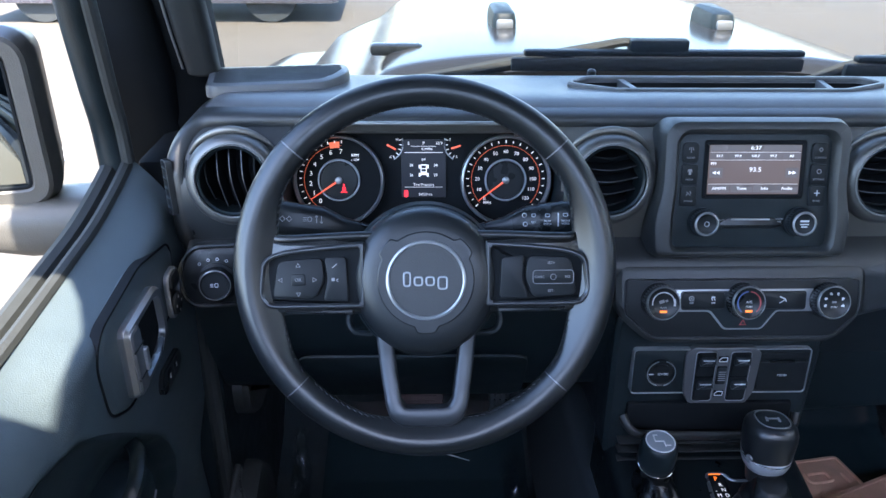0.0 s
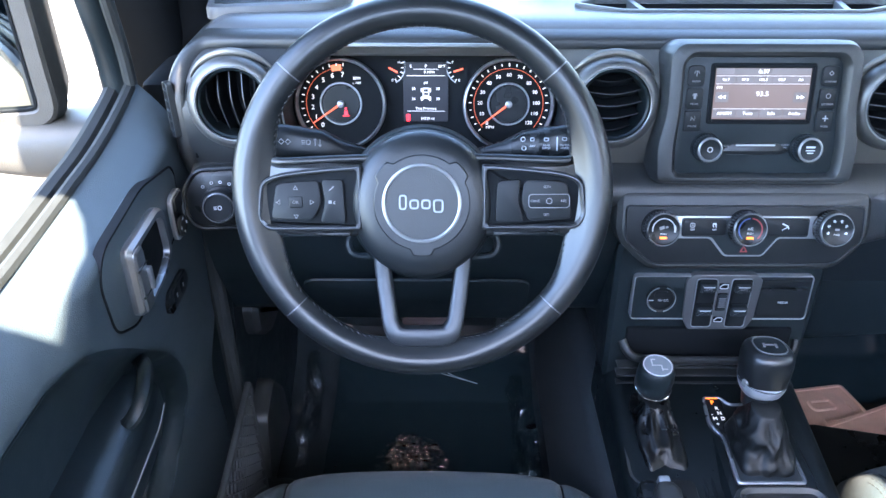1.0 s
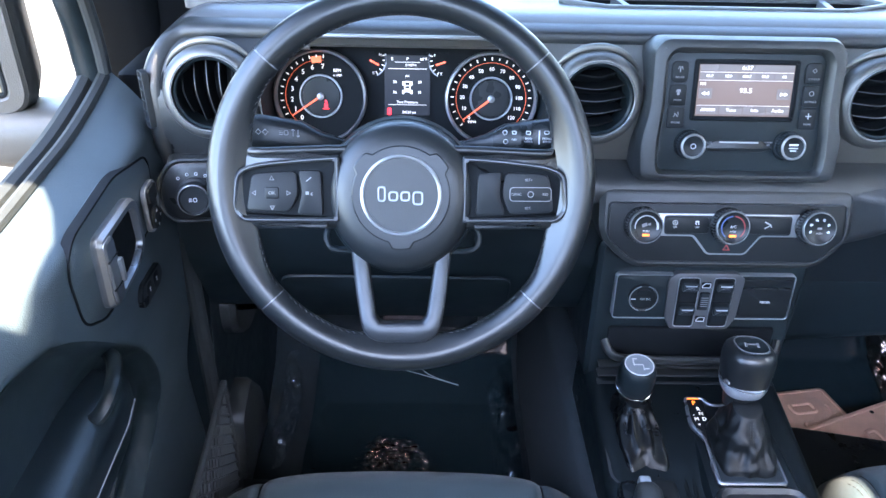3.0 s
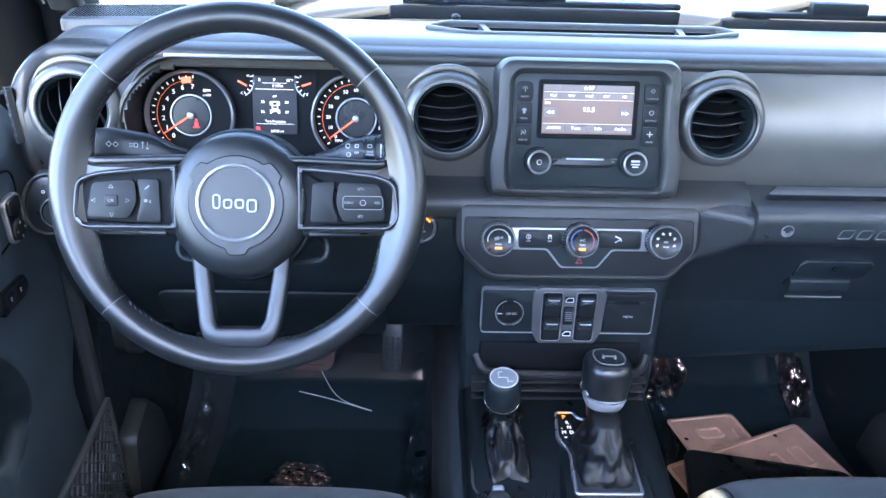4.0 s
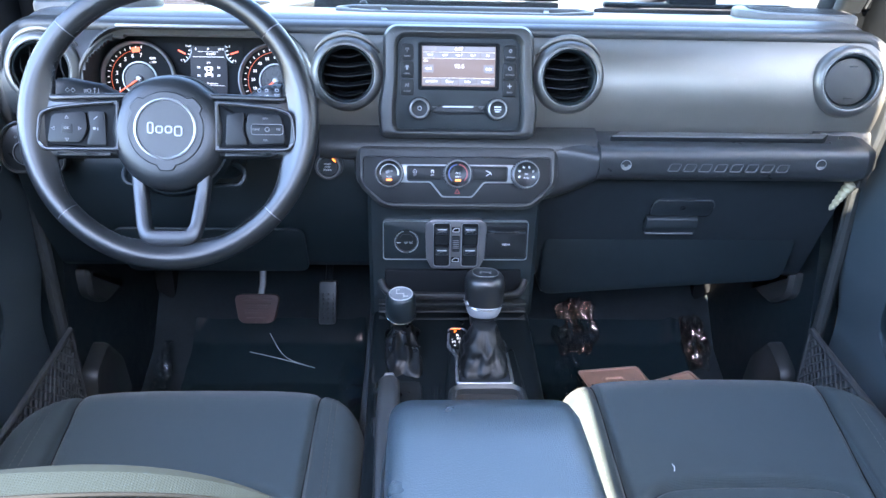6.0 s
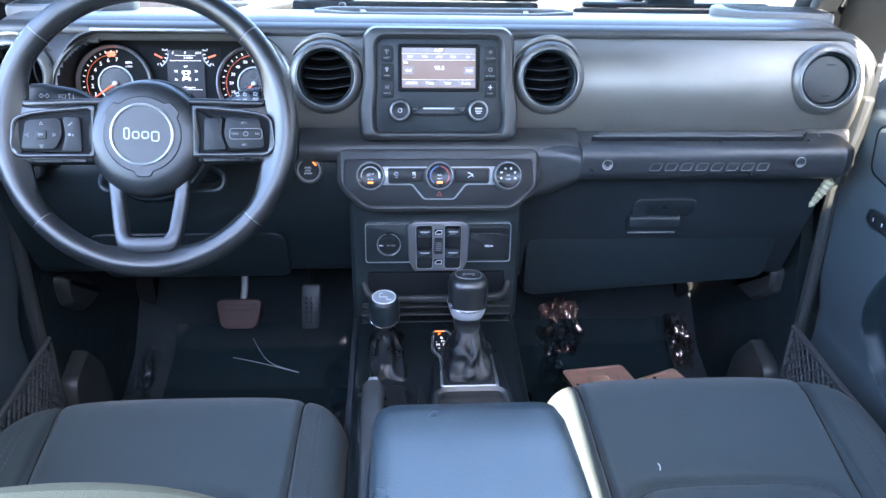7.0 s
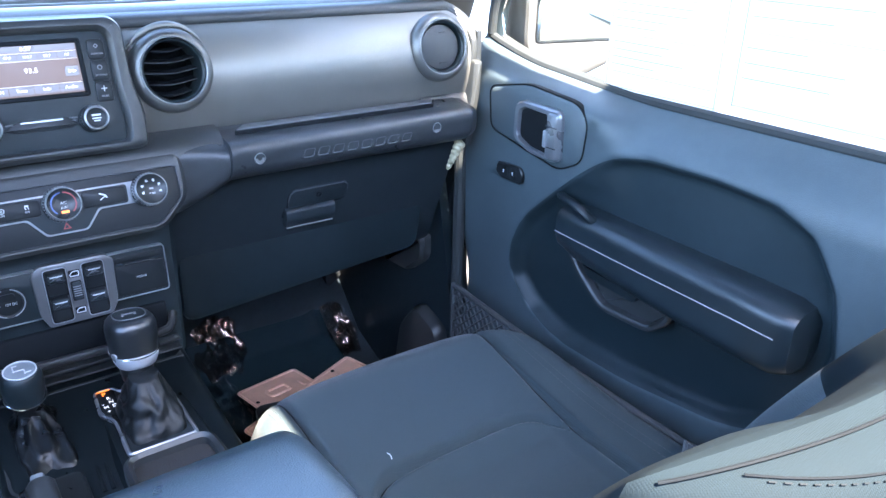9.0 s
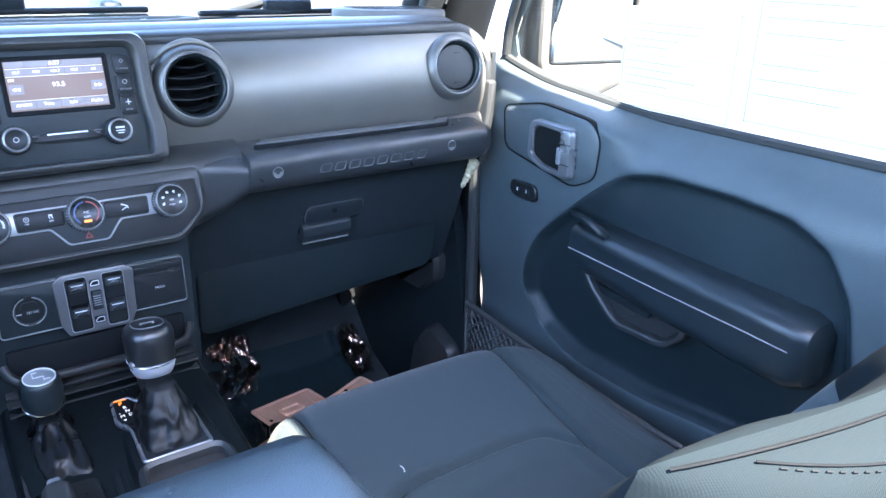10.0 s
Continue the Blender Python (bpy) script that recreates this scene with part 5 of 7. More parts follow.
for body, size, x, y, al in (("6:37", 0.0072, 0, 0.0600, "CENTER"), ("93.5", 0.0085, 0.001, 0.0315, "CENTER"), ("FM", 0.0052, -0.0485, 0.0395, "CENTER"), ("93.7", 0.0046, -0.042, 0.0495, "CENTER"), ("97.9", 0.0046, -0.0205, 0.0495, "CENTER"), ("100.7", 0.0046, 0.0, 0.0495, "CENTER"), ("99.7", 0.0046, 0.021, 0.0495, "CENTER"), ("All", 0.0046, 0.0425, 0.0495, "CENTER"), ("AM/FM", 0.0056, -0.040, 0.0065, "CENTER"), ("Tune", 0.0056, -0.0135, 0.0065, "CENTER"), ("Info", 0.0056, 0.0135, 0.0065, "CENTER"), ("Audio", 0.0056, 0.040, 0.0065, "CENTER")):
    words("readout", body, size, x, y, 0.0074, scr, LIT, al)
for cx, cy, w, h in [(0.0213 * k, 0.0495, 0.0205, 0.0085) for k in (-2, -1, 0, 1, 2)] + [(0.0268 * k, 0.0065, 0.0258, 0.0105) for k in (-1.5, -0.5, 0.5, 1.5)] + [(-0.0445, 0.0275, 0.015, 0.013), (0.0445, 0.0275, 0.015, 0.013), (0, 0.0600, 0.106, 0.008)]:
    part("touch_button", bars([(cx, cy, w, h)], 0.0066, 0.0071), SCREEN_DARK, scr, smooth=False)
part("rule", bars([(0, 0.0545, 0.106, 0.0003), (0, 0.0443, 0.106, 0.0003), (0, 0.0125, 0.106, 0.0003)], 0.0070, 0.0073), LIT, scr, smooth=False)
for cx, a in ((-0.0465, 180), (-0.0420, 180), (0.0420, 0), (0.0465, 0)):
    part("skip_arrow", prism(circle(0.0028, 3, cx, 0.0275, radians(a)), 0.0071, 0.0074), LIT, scr, smooth=False)
for s, names in ((-1, ("RADIO", "MEDIA", "PHONE")), (1, ("COMPASS", "SETTINGS", "MORE"))):
    for k, nm in enumerate(names):
        y = 0.0575 - k * 0.0245
        b = part("button", prism(rrect(0.0185, 0.0232, 0.003 if k else 0.006, 4, s * 0.0735, y), 0.005, 0.0082, 0.0008), BUTTON, rad)
        words("print", nm, 0.0030, s * 0.0735, y - 0.0055, 0.0083, b, GREYMARK)
        if nm == "MORE":
            part("symbol", bars([(s * 0.0735, y + 0.0035, 0.0065, 0.0008), (s * 0.0735, y + 0.0035, 0.0008, 0.0065)], 0.0082, 0.0086), MARK, b, smooth=False)
        elif nm in ("RADIO", "PHONE", "MEDIA"):
            part("symbol", bars([(s * 0.0735, y + 0.0030, 0.0008 if nm != "MEDIA" else 0.0026, 0.0060, 45 if nm == "PHONE" else 0), (s * 0.0735 + 0.0020, y + 0.0045, 0.0007, 0.0034, 20), (s * 0.0735 - 0.0020, y + 0.0020 if nm == "PHONE" else y + 0.0045, 0.0007, 0.0030, -20)], 0.0082, 0.0086), GREYMARK, b, smooth=False)
        else:
            o = circle(0.0028, 4 if nm == "COMPASS" else 12, s * 0.0735, y + 0.0035)
            part("symbol", frame_ring(o, inset(o, 0.0007), 0.0082, 0.0086, 0.0001), GREYMARK, b, smooth=False)
for s in (-1, 1):
    k = part("knob", lathe([(0.0165, 0.005), (0.0165, 0.010), (0.0148, 0.012), (0.0140, 0.022), (0.0125, 0.0235), (0.0108, 0.0225), (0.0005, 0.0222)], 40, cx=s * 0.0555, cy=-0.0255), BUTTON, rad, "round black knob")
    k.location.y = 0.0045
    part("knob_ring", lathe([(0.0141, 0.0205), (0.0137, 0.0232), (0.0120, 0.0240), (0.0112, 0.0228)], 40, cx=s * 0.0555, cy=-0.0255, close=True), RING, k, "bright knob ring")
    bm = bmesh.new()
    for i in range(32):
        a = 2 * math.pi * i / 32
        box(s * 0.0555 + 0.0150 * math.cos(a), -0.0255 + 0.0150 * math.sin(a), 0.0150, 0.0013, 0.0013, 0.008, 0, bm)
    tagged(part("knurling", bm, DARK, k, smooth=False), kind="stuff")
    o = circle(0.0030, 20, s * 0.0555, -0.0255)
    part("symbol", frame_ring(o, inset(o, 0.0006), 0.0222, 0.0227, 0.0001) if s < 0 else bars([(0.0555, -0.0225, 0.010, 0.002), (0.0555, -0.0262, 0.010, 0.0012), (0.0555, -0.029, 0.007, 0.0012)], 0.0222, 0.0226), MARK, k, smooth=False)
part("slot_strip", prism(rpoly([(-0.040, -0.0295), (-0.026, -0.0205), (0.026, -0.0205), (0.040, -0.0295), (0.028, -0.0335), (-0.028, -0.0335)], 0.003, 3), 0.005, 0.0075, 0.001), GLOSS, rad).location.y = 0.0045
part("slot_line", box(0, -0.0180, 0.0078, 0.044, 0.0018, 0.0012, 0), SILVER, rad)
words("print", "MUTE", 0.0030, -0.0335, -0.0190, 0.0076, rad, GREYMARK)
words("print", "SCREEN", 0.0026, 0.0335, -0.0177, 0.0076, rad, GREYMARK)
words("print", "OFF", 0.0026, 0.0335, -0.0207, 0.0076, rad, GREYMARK)

# ---- climate controls ----
hv = thing("climate_panel", face(0.3965, 0.753, 1.0615, 20), "black climate control panel with three chromed knobs", "control panel")
po = rpoly([(-0.1385, 0.030), (-0.1385, -0.012), (-0.106, -0.040), (0.106, -0.040), (0.1385, -0.012), (0.1385, 0.030)], 0.007, 4)
part("bezel", frame_ring(po, inset(po, 0.0018), -0.004, 0.0046, 0.0008), POD, hv)
part("face_plate", prism(inset(po, 0.001), -0.004, 0.0028, 0.0006), BUTTON, hv)
# satin plate that dips under the middle knob, with a black inlay
o = rpoly([(-0.092, 0.0180), (0.092, 0.0180), (0.090, -0.0085), (0.040, -0.0085), (0.0225, -0.0300), (-0.0225, -0.0300), (-0.040, -0.0085), (-0.090, -0.0085)], 0.004, 4)
part("strip", prism(o, 0.0024, 0.0046, 0.0008), SILVER, hv, "satin silver plate behind the buttons")
o = rpoly([(-0.0745, 0.0160), (0.0745, 0.0160), (0.0735, -0.0066), (0.0385, -0.0066), (0.0212, -0.0282), (-0.0212, -0.0282), (-0.0385, -0.0066), (-0.0735, -0.0066)], 0.004, 4)
part("inlay", prism(o, 0.0040, 0.0052, 0.0005), DARK, hv)
for s in (-1, 1):
    o = rrect(0.050, 0.0195, 0.004, 4, s * 0.0475, 0.0048)
    b = part("button_bar", prism(o, 0.0040, 0.0068, 0.001), BUTTON, hv)
    if s < 0:
        c = circle(0.0030, 16, -0.062, 0.0075)
        part("symbol", frame_ring(c, inset(c, 0.0006), 0.0068, 0.0072, 0.0001), MARK, b, smooth=False)
        words("print", "A", 0.0036, -0.062, 0.0075, 0.0069, b, MARK)
        part("symbol", bars([(-0.0365, 0.0090, 0.0040, 0.0018), (-0.0380, 0.0065, 0.0009, 0.0030, 20), (-0.0350, 0.0065, 0.0009, 0.0030, 20)], 0.0068, 0.0072), MARK, b, smooth=False)
        for x in (-0.062, -0.0365):
            words("print", "OFF", 0.0028, x, 0.0022, 0.0069, b, MARK)
    else:
        part("symbol", bars([(0.045, 0.0080, 0.0070, 0.0014, -25), (0.0455, 0.0040, 0.0085, 0.0008, 30), (0.0490, 0.0050, 0.0010, 0.0040, 20)], 0.0068, 0.0072), MARK, b, smooth=False)
o = circle(0.0052, 3, 0, -0.0220, radians(90))
part("hazard_symbol", frame_ring(o, inset(o, 0.0012), 0.0050, 0.0056, 0.0001), DIM_RED, hv, "red hazard triangle", smooth=False)
for k, x in enumerate((-0.099, 0.0, 0.099)):
    y = 0.0045
    kn = part("knob", lathe([(0.0212, 0.002), (0.0212, 0.008), (0.0198, 0.009), (0.0192, 0.020), (0.0180, 0.0215), (0.0165, 0.0205), (0.0005, 0.0200)], 44, cx=x, cy=y), GLOSS, hv, "black rotary knob")
    part("knob_ring", lathe([(0.0194, 0.0185), (0.0191, 0.0212), (0.0182, 0.0219), (0.0174, 0.0208)], 44, cx=x, cy=y, close=True), RING, kn, "bright knob ring")
    bm = bmesh.new()
    for i in range(36):
        a = 2 * math.pi * i / 36
        box(x + 0.0200 * math.cos(a), y + 0.0200 * math.sin(a), 0.0125, 0.0016, 0.0016, 0.008, 0, bm)
    tagged(part("knurling", bm, POD, kn, smooth=False), kind="stuff")
    if k < 2:
        part("lamp", bars([(x, y - 0.0095, 0.008, 0.0026)], 0.0200, 0.0206), LIT_ORANGE, kn, "small amber lamp", smooth=False)
    if k == 0:
        part("symbol", arc_band(0.0122, 0.0134, -10, 190, 0.0200, 0.0205, 24, x, y), MARK, kn, smooth=False)
        part("symbol", arc_band(0.0118, 0.0142, -14, 22, 0.0200, 0.0206, 8, x, y), MARK, kn, smooth=False)
        part("symbol", bars([(x - 0.002, y + 0.0020, 0.006, 0.0036, 20), (x + 0.0035, y + 0.0030, 0.003, 0.0024, 20)], 0.0200, 0.0205), GREYMARK, kn, smooth=False)
        words("print", "PUSH", 0.0030, x, y - 0.0052, 0.0201, kn, MARK)
    elif k == 1:
        part("cold_arc", arc_band(0.0125, 0.0140, 95, 230, 0.0200, 0.0205, 20, x, y), BLUE, kn, smooth=False)
        part("warm_arc", arc_band(0.0125, 0.0140, -50, 85, 0.0200, 0.0205, 20, x, y), DIM_RED, kn, smooth=False)
        words("print", "A/C", 0.0042, x, y + 0.001, 0.0201, kn, MARK)
        words("print", "PUSH", 0.0030, x, y - 0.0045, 0.0201, kn, MARK)
    else:
        for i in range(6):
            a = radians(200 - i * 44)
            part("symbol", bars([(x + 0.0105 * math.cos(a), y + 0.0105 * math.sin(a), 0.0032, 0.0018, math.degrees(a) + 60), (x + 0.0120 * math.cos(a), y + 0.0120 * math.sin(a), 0.0010, 0.0024, math.degrees(a))], 0.0200, 0.0205), MARK, kn, smooth=False)
        part("symbol", bars([(x, y + 0.0005, 0.005, 0.0022)], 0.0200, 0.0205), GREYMARK, kn, smooth=False)
        words("print", "PUSH", 0.0030, x, y - 0.0055, 0.0201, kn, MARK)

# ---- switch panel ----
sw = thing("switch_panel", face(0.399, 0.779, 0.947, 5), "black switch panel with window switches and sockets", "control panel")
o = rrect(0.226, 0.064, 0.006, 4, 0.0, 0.002)
part("bezel", frame_ring(o, inset(o, 0.0014), -0.006, 0.0055, 0.0006), SILVER, sw)
part("face_plate", prism(inset(o, 0.001), -0.006, 0.0036, 0.0006), DARK, sw)
o = rpoly([(-0.0480, 0.0290), (-0.0385, 0.0370), (0.0385, 0.0370), (0.0480, 0.0290), (0.0455, -0.0270), (0.0370, -0.0435), (-0.0370, -0.0435), (-0.0455, -0.0270)], 0.004, 4)
frm = part("switch_frame", prism(o, -0.002, 0.0075, 0.0016), PLATEGREY, sw, "satin grey switch plate")
for sx in (-1, 1):
    o = rpoly([(sx * 0.0345, 0.0310), (sx * 0.0095, 0.0310), (sx * 0.0095, -0.0385), (sx * 0.0335, -0.0385)], 0.004, 4)
    part("slot", prism(o, 0.0060, 0.0079, 0.0002), BLACK, frm)
    part("slot_lip", frame_ring(inset(o, -0.0010), o, 0.0060, 0.0088, 0.0004), SILVER, frm, "bright lip of the slot")
part("slot", prism(rrect(0.0125, 0.0260, 0.002, 3, 0, -0.002), 0.0060, 0.0079, 0.0002), BLACK, frm)
for sx in (-1, 1):
    for sy, txt in ((1, "AUTO"), (-1, "")):
        b = part("window_switch", rings(bmesh.new(), [at_z(rrect(0.0225, 0.0325, 0.003, 4, sx * 0.0218, -0.0035 + sy * 0.0170), 0.006), at_z(rrect(0.0225, 0.0325, 0.003, 4, sx * 0.0218, -0.0035 + sy * 0.0170), 0.0090), [Vector((p.x, p.y, 0.0095 + 0.0050 * step(-0.010, 0.016, (p.y + 0.0035 - sy * 0.0170)))) for p in rrect(0.0205, 0.0295, 0.003, 4, sx * 0.0218, -0.0035 + sy * 0.0170)]]), BUTTON, sw, "black rocker window switch")
        part("rocker_cap", rings(bmesh.new(), [at_z(inset(c, k), z) for c in [rrect(0.0208, 0.0125, 0.003, 4, sx * 0.0218, 0.0048 + sy * 0.0170)] for k, z in ((0.0, 0.0100), (0.0, 0.0152), (0.0008, 0.0164), (0.0030, 0.0168))]), GLOVE, b)
        part("mark", bars([(sx * 0.0218, 0.0070 + sy * 0.0170, 0.0140, 0.0012)], 0.0166, 0.0172), MARK, b, smooth=False)
        if txt:
            words("print", txt, 0.0034, sx * 0.0218, sy * 0.0170 + 0.0035, 0.0169, b, GREYMARK)
part("child_lock_switch", prism(rrect(0.0105, 0.0230, 0.002, 4, 0, -0.002), 0.006, 0.0100, 0.001), DARK, sw)
part("child_lock_ribs", bars([(0, 0.004 - 0.003 * k, 0.009, 0.0008) for k in range(5)], 0.0098, 0.0106), GREYMARK, sw, smooth=False)
for y in (0.0205, -0.0285):
    o = rpoly([(-0.0055, y - 0.0035), (0.0055, y - 0.0035), (0.0055, y + 0.0035), (-0.002, y + 0.0035), (-0.0055, y)], 0.001, 2)
    part("symbol", prism(rrect(0.0130, 0.0095, 0.0015, 3, 0, y), 0.0070, 0.0078, 0.0003), BLACK, sw)
    part("symbol", frame_ring(o, inset(o, 0.0010), 0.0078, 0.0084, 0.0001), MARK, sw, smooth=False)
# power socket
sk = part("power_socket", lathe([(0.0190, 0.003), (0.0190, 0.0062), (0.0180, 0.0078), (0.0164, 0.0070), (0.0158, 0.0050), (0.0005, 0.0050)], 40, cx=-0.0765, cy=0.001), GLOSS, sw, "capped round power socket")
for a in (-75, 105):
    part("socket_ring", arc_band(0.0172, 0.0183, a, a + 150, 0.0066, 0.0084, 30, -0.0765, 0.001), SILVER, sk)
part("cap_tab", rings(bmesh.new(), [at_z(rpoly([(-0.0865, 0.004), (-0.0665, 0.004), (-0.0690, 0.0125), (-0.0840, 0.0125)], 0.003, 3), z) for z in (0.005, 0.0075)]), BUTTON, sk)
words("print", "12V DC", 0.0042, -0.0735, -0.0015, 0.0052, sk, MARK)
part("mark", bars([(-0.0885, -0.0015, 0.006, 0.0012)], 0.0050, 0.0055), MARK, sk, smooth=False)
md = part("media_door", prism(rrect(0.063, 0.041, 0.003, 4, 0.0785, -0.0045), 0.003, 0.0072, 0.0012), BUTTON, sw, "closed media port door")
words("print", "MEDIA", 0.0044, 0.0785, -0.003, 0.0073, md, MARK)
part("media_slot", prism(rrect(0.063, 0.009, 0.002, 4, 0.0785, 0.0235), 0.003, 0.0055, 0.001), BUTTON, sw)
part("finger_lip", box(0.0785, 0.017, 0.0075, 0.040, 0.003, 0.003, 0.001), GLOSS, sw)

# ---- push button and light switch ----
sb = thing("start_button", face(0.207, 0.777, 1.068, 12), "round black engine start button", "button")
part("housing", lathe([(0.021, -0.02), (0.021, 0.001), (0.019, 0.003), (0.0165, 0.002)], 36), DASH, sb)
part("ring", lathe([(0.0172, 0.0), (0.0172, 0.0040), (0.0160, 0.0050), (0.0150, 0.0040), (0.0148, 0.0)], 40, close=True), RING, sb)
part("cap", lathe([(0.0145, 0.0), (0.0145, 0.004), (0.0130, 0.0050), (0.0005, 0.0044)], 36), BUTTON, sb)
for k, body in enumerate(("START", "STOP", "ENGINE")):
    words("print", body, 0.0034, -0.001, 0.0035 - k * 0.0042, 0.0051, sb, MARK)
part("lamp", bars([(0.0085, 0.0095, 0.007, 0.0022, -45)], 0.0045, 0.0056), LIT_ORANGE, sb, "small amber lamp", smooth=False)

ls = thing("light_switch", face(-0.215, 0.764, 1.093, 14, 6), "round black headlight switch in a gloss panel", "switch")
o = rpoly([(-0.024, -0.030), (0.044, -0.030), (0.046, 0.010), (0.040, 0.036), (-0.022, 0.036), (-0.038, 0.012), (-0.036, -0.016)], 0.012, 5)
part("panel_lip", frame_ring(inset(o, -0.004), o, -0.02, 0.0050, 0.002), DASH, ls)
part("panel", prism(o, -0.02, 0.002, 0.003), GLOSS, ls)
k = part("knob", lathe([(0.0225, 0.0), (0.0225, 0.006), (0.0195, 0.008), (0.0178, 0.018), (0.0160, 0.0195), (0.0145, 0.0180), (0.0005, 0.0175)], 40, cx=0.002, cy=-0.004), BUTTON, ls)
part("knob_ring", lathe([(0.0181, 0.0150), (0.0176, 0.0190), (0.0166, 0.0198), (0.0162, 0.0185)], 40, cx=0.002, cy=-0.004, close=True), RING, k, "bright knob ring")
bm = bars([(-0.0015, -0.0025, 0.0034, 0.0006), (-0.0015, -0.0040, 0.0034, 0.0006), (-0.0015, -0.0055, 0.0034, 0.0006)], 0.0178, 0.0184)
o = rrect(0.0042, 0.0050, 0.0018, 4, 0.0035, -0.004)
frame_ring(o, inset(o, 0.0007), 0.0178, 0.0184, 0.0001, bm)
part("symbol", bm, MARK, k, smooth=False)
bm = bmesh.new()
for x, y in ((-0.016, 0.018), (-0.006, 0.022), (0.004, 0.0225), (0.014, 0.020)):
    o = circle(0.0019, 8, x, y)
    frame_ring(o, inset(o, 0.0006), 0.002, 0.0025, 0.0001, bm)
part("symbol", bm, MARK, ls, smooth=False)

# ---- centre console ----
con = thing("centre_console", pose(0, 0, 0), "black centre console with shifter panel and tray", "console")
out = rpoly([(0.262, 0.45), (0.530, 0.45), (0.524, 0.79), (0.268, 0.79)], [0.01, 0.01, 0.02, 0.02], 4)
bm = rings(bmesh.new(), [[Vector((p.x, y, p.y + dz * (1 if p.y > 0.6 else 0))) for p in out] for y, dz in ((-0.25, -0.01), (0.40, -0.01), (0.60, -0.002), (0.78, 0.03), (0.84, 0.05))])
part("body", bm, CONSOLE, con)


def top_frame(x, y, z, pitch):
    """A frame lying on the console: x right, y ahead, z up."""
    return pose(x, y, z, pitch)


# raised shifter island on the passenger side
isl = part("island", rings(bmesh.new(), [at_z(o, z) for o, z in ((rpoly([(-0.062, -0.175), (0.062, -0.175), (0.054, 0.125), (-0.050, 0.125)], 0.015, 4), -0.03), (rpoly([(-0.062, -0.175), (0.062, -0.175), (0.054, 0.125), (-0.050, 0.125)], 0.015, 4), 0.006), (rpoly([(-0.056, -0.170), (0.056, -0.170), (0.048, 0.120), (-0.044, 0.120)], 0.013, 4), 0.013))]), CONSOLE, con)
isl.matrix_local = top_frame(0.437, 0.665, 0.789, 5)
fr = rpoly([(-0.0425, -0.060), (0.0425, -0.060), (0.040, 0.040), (0.026, 0.066), (-0.016, 0.066), (-0.022, 0.078), (-0.048, 0.078), (-0.052, 0.030), (-0.040, 0.010)], 0.008, 4)
part("shift_plate", prism(fr, 0.012, 0.0165, 0.001), GLOSS, isl)
part("shift_frame", frame_ring(fr, inset(fr, 0.0046), 0.012, 0.0185, 0.0014), HANDLE, isl, "satin silver frame round the shifter boot")
# gear indicator
ind = part("gear_indicator", prism(rpoly([(-0.047, 0.074), (-0.024, 0.074), (-0.026, 0.026), (-0.036, 0.020), (-0.048, 0.032)], 0.005, 3), 0.0165, 0.0180, 0.0005), BLACK, isl)
words("letter", "P", 0.0095, -0.037, 0.066, 0.0181, ind, LIT_ORANGE)
part("glow", bars([(-0.0365, 0.0735, 0.016, 0.0016)], 0.0180, 0.0184), LIT_ORANGE, ind, smooth=False)
for body, x, y in (("R", -0.034, 0.056), ("N", -0.0325, 0.048), ("D", -0.0305, 0.039), ("M", -0.0405, 0.039), ("+", -0.0395, 0.030), ("-", -0.0425, 0.0465)):
    words("letter", body, 0.0075, x, y, 0.0181, ind, LIT)
# pleated gaiter
def gaiter(bx, by, r1, h, lean=(0, 0), fold=0.16, seed=0, belly=0.95, n=80, m=22, freq=1.0):
    """A leather boot: a rounded-square foot, a belly and sharp random creases up to a round neck."""
    loops = []
    for j in range(m + 1):
        t = j / m
        k = (1 - t) * (1 + belly * t * (1 - t) * 1.1)
        loop = []
        for i in range(n):
            a = 2 * math.pi * i / n
            c, s = math.cos(a), math.sin(a)
            sq = 1 / max(abs(c) ** 6 + abs(s) ** 6, 1e-6) ** (1 / 6)
            sq = sq * (1 - t) + t
            p = Vector((c * 1.9 + seed, s * 1.9, t * 2.6 + 0.5 * math.sin(a))) * freq
            crease = 0.35 - 1.9 * abs(noise.noise(p)) + 0.5 * (0.3 - abs(noise.noise(p * 2.3)))
            w = 1 + fold * crease * math.sin(math.pi * min(1.0, t * 1.05)) ** 0.7
            rx, ry = (r1 + (bx - r1) * k) * sq * w, (r1 + (by - r1) * k) * sq * w
            loop.append(Vector((rx * c + lean[0] * t, ry * s + lean[1] * t, h * t + 0.004 * crease * math.sin(math.pi * t))))
        loops.append(loop)
    return rings(bmesh.new(), loops)


g = part("gaiter", gaiter(0.0345, 0.044, 0.0175, 0.058, lean=(0.001, 0.018), seed=3, fold=0.19, freq=0.85), GAITER, isl, "wrinkled black leather gaiter", angle=70)
g.location = (0.001, -0.006, 0.014)
bm = bmesh.new()
for k in range(16):
    t = 0.15 + 0.8 * k / 16
    for dx in (-0.0018, 0.0018):
        yb = -0.006 - 0.044 * (1 - t) * 1.02 - 0.0175 * t + 0.018 * t - 0.001
        tube([(dx + 0.001, yb, 0.014 + 0.058 * t), (dx + 0.001, yb + 0.0012, 0.014 + 0.058 * (t + 0.03))], 0.0005, 4, bm=bm)
tagged(part("gaiter_stitching", bm, STITCH, isl), kind="stuff")


def dipped_ring(r, z, dip, rad, n=48):
    """A thin ring round a knob that dips towards the driver."""
    return tube([(r * math.cos(2 * math.pi * i / n), r * 1.03 * math.sin(2 * math.pi * i / n), z + dip * math.sin(2 * math.pi * i / n)) for i in range(n)], rad, 8, closed=True)


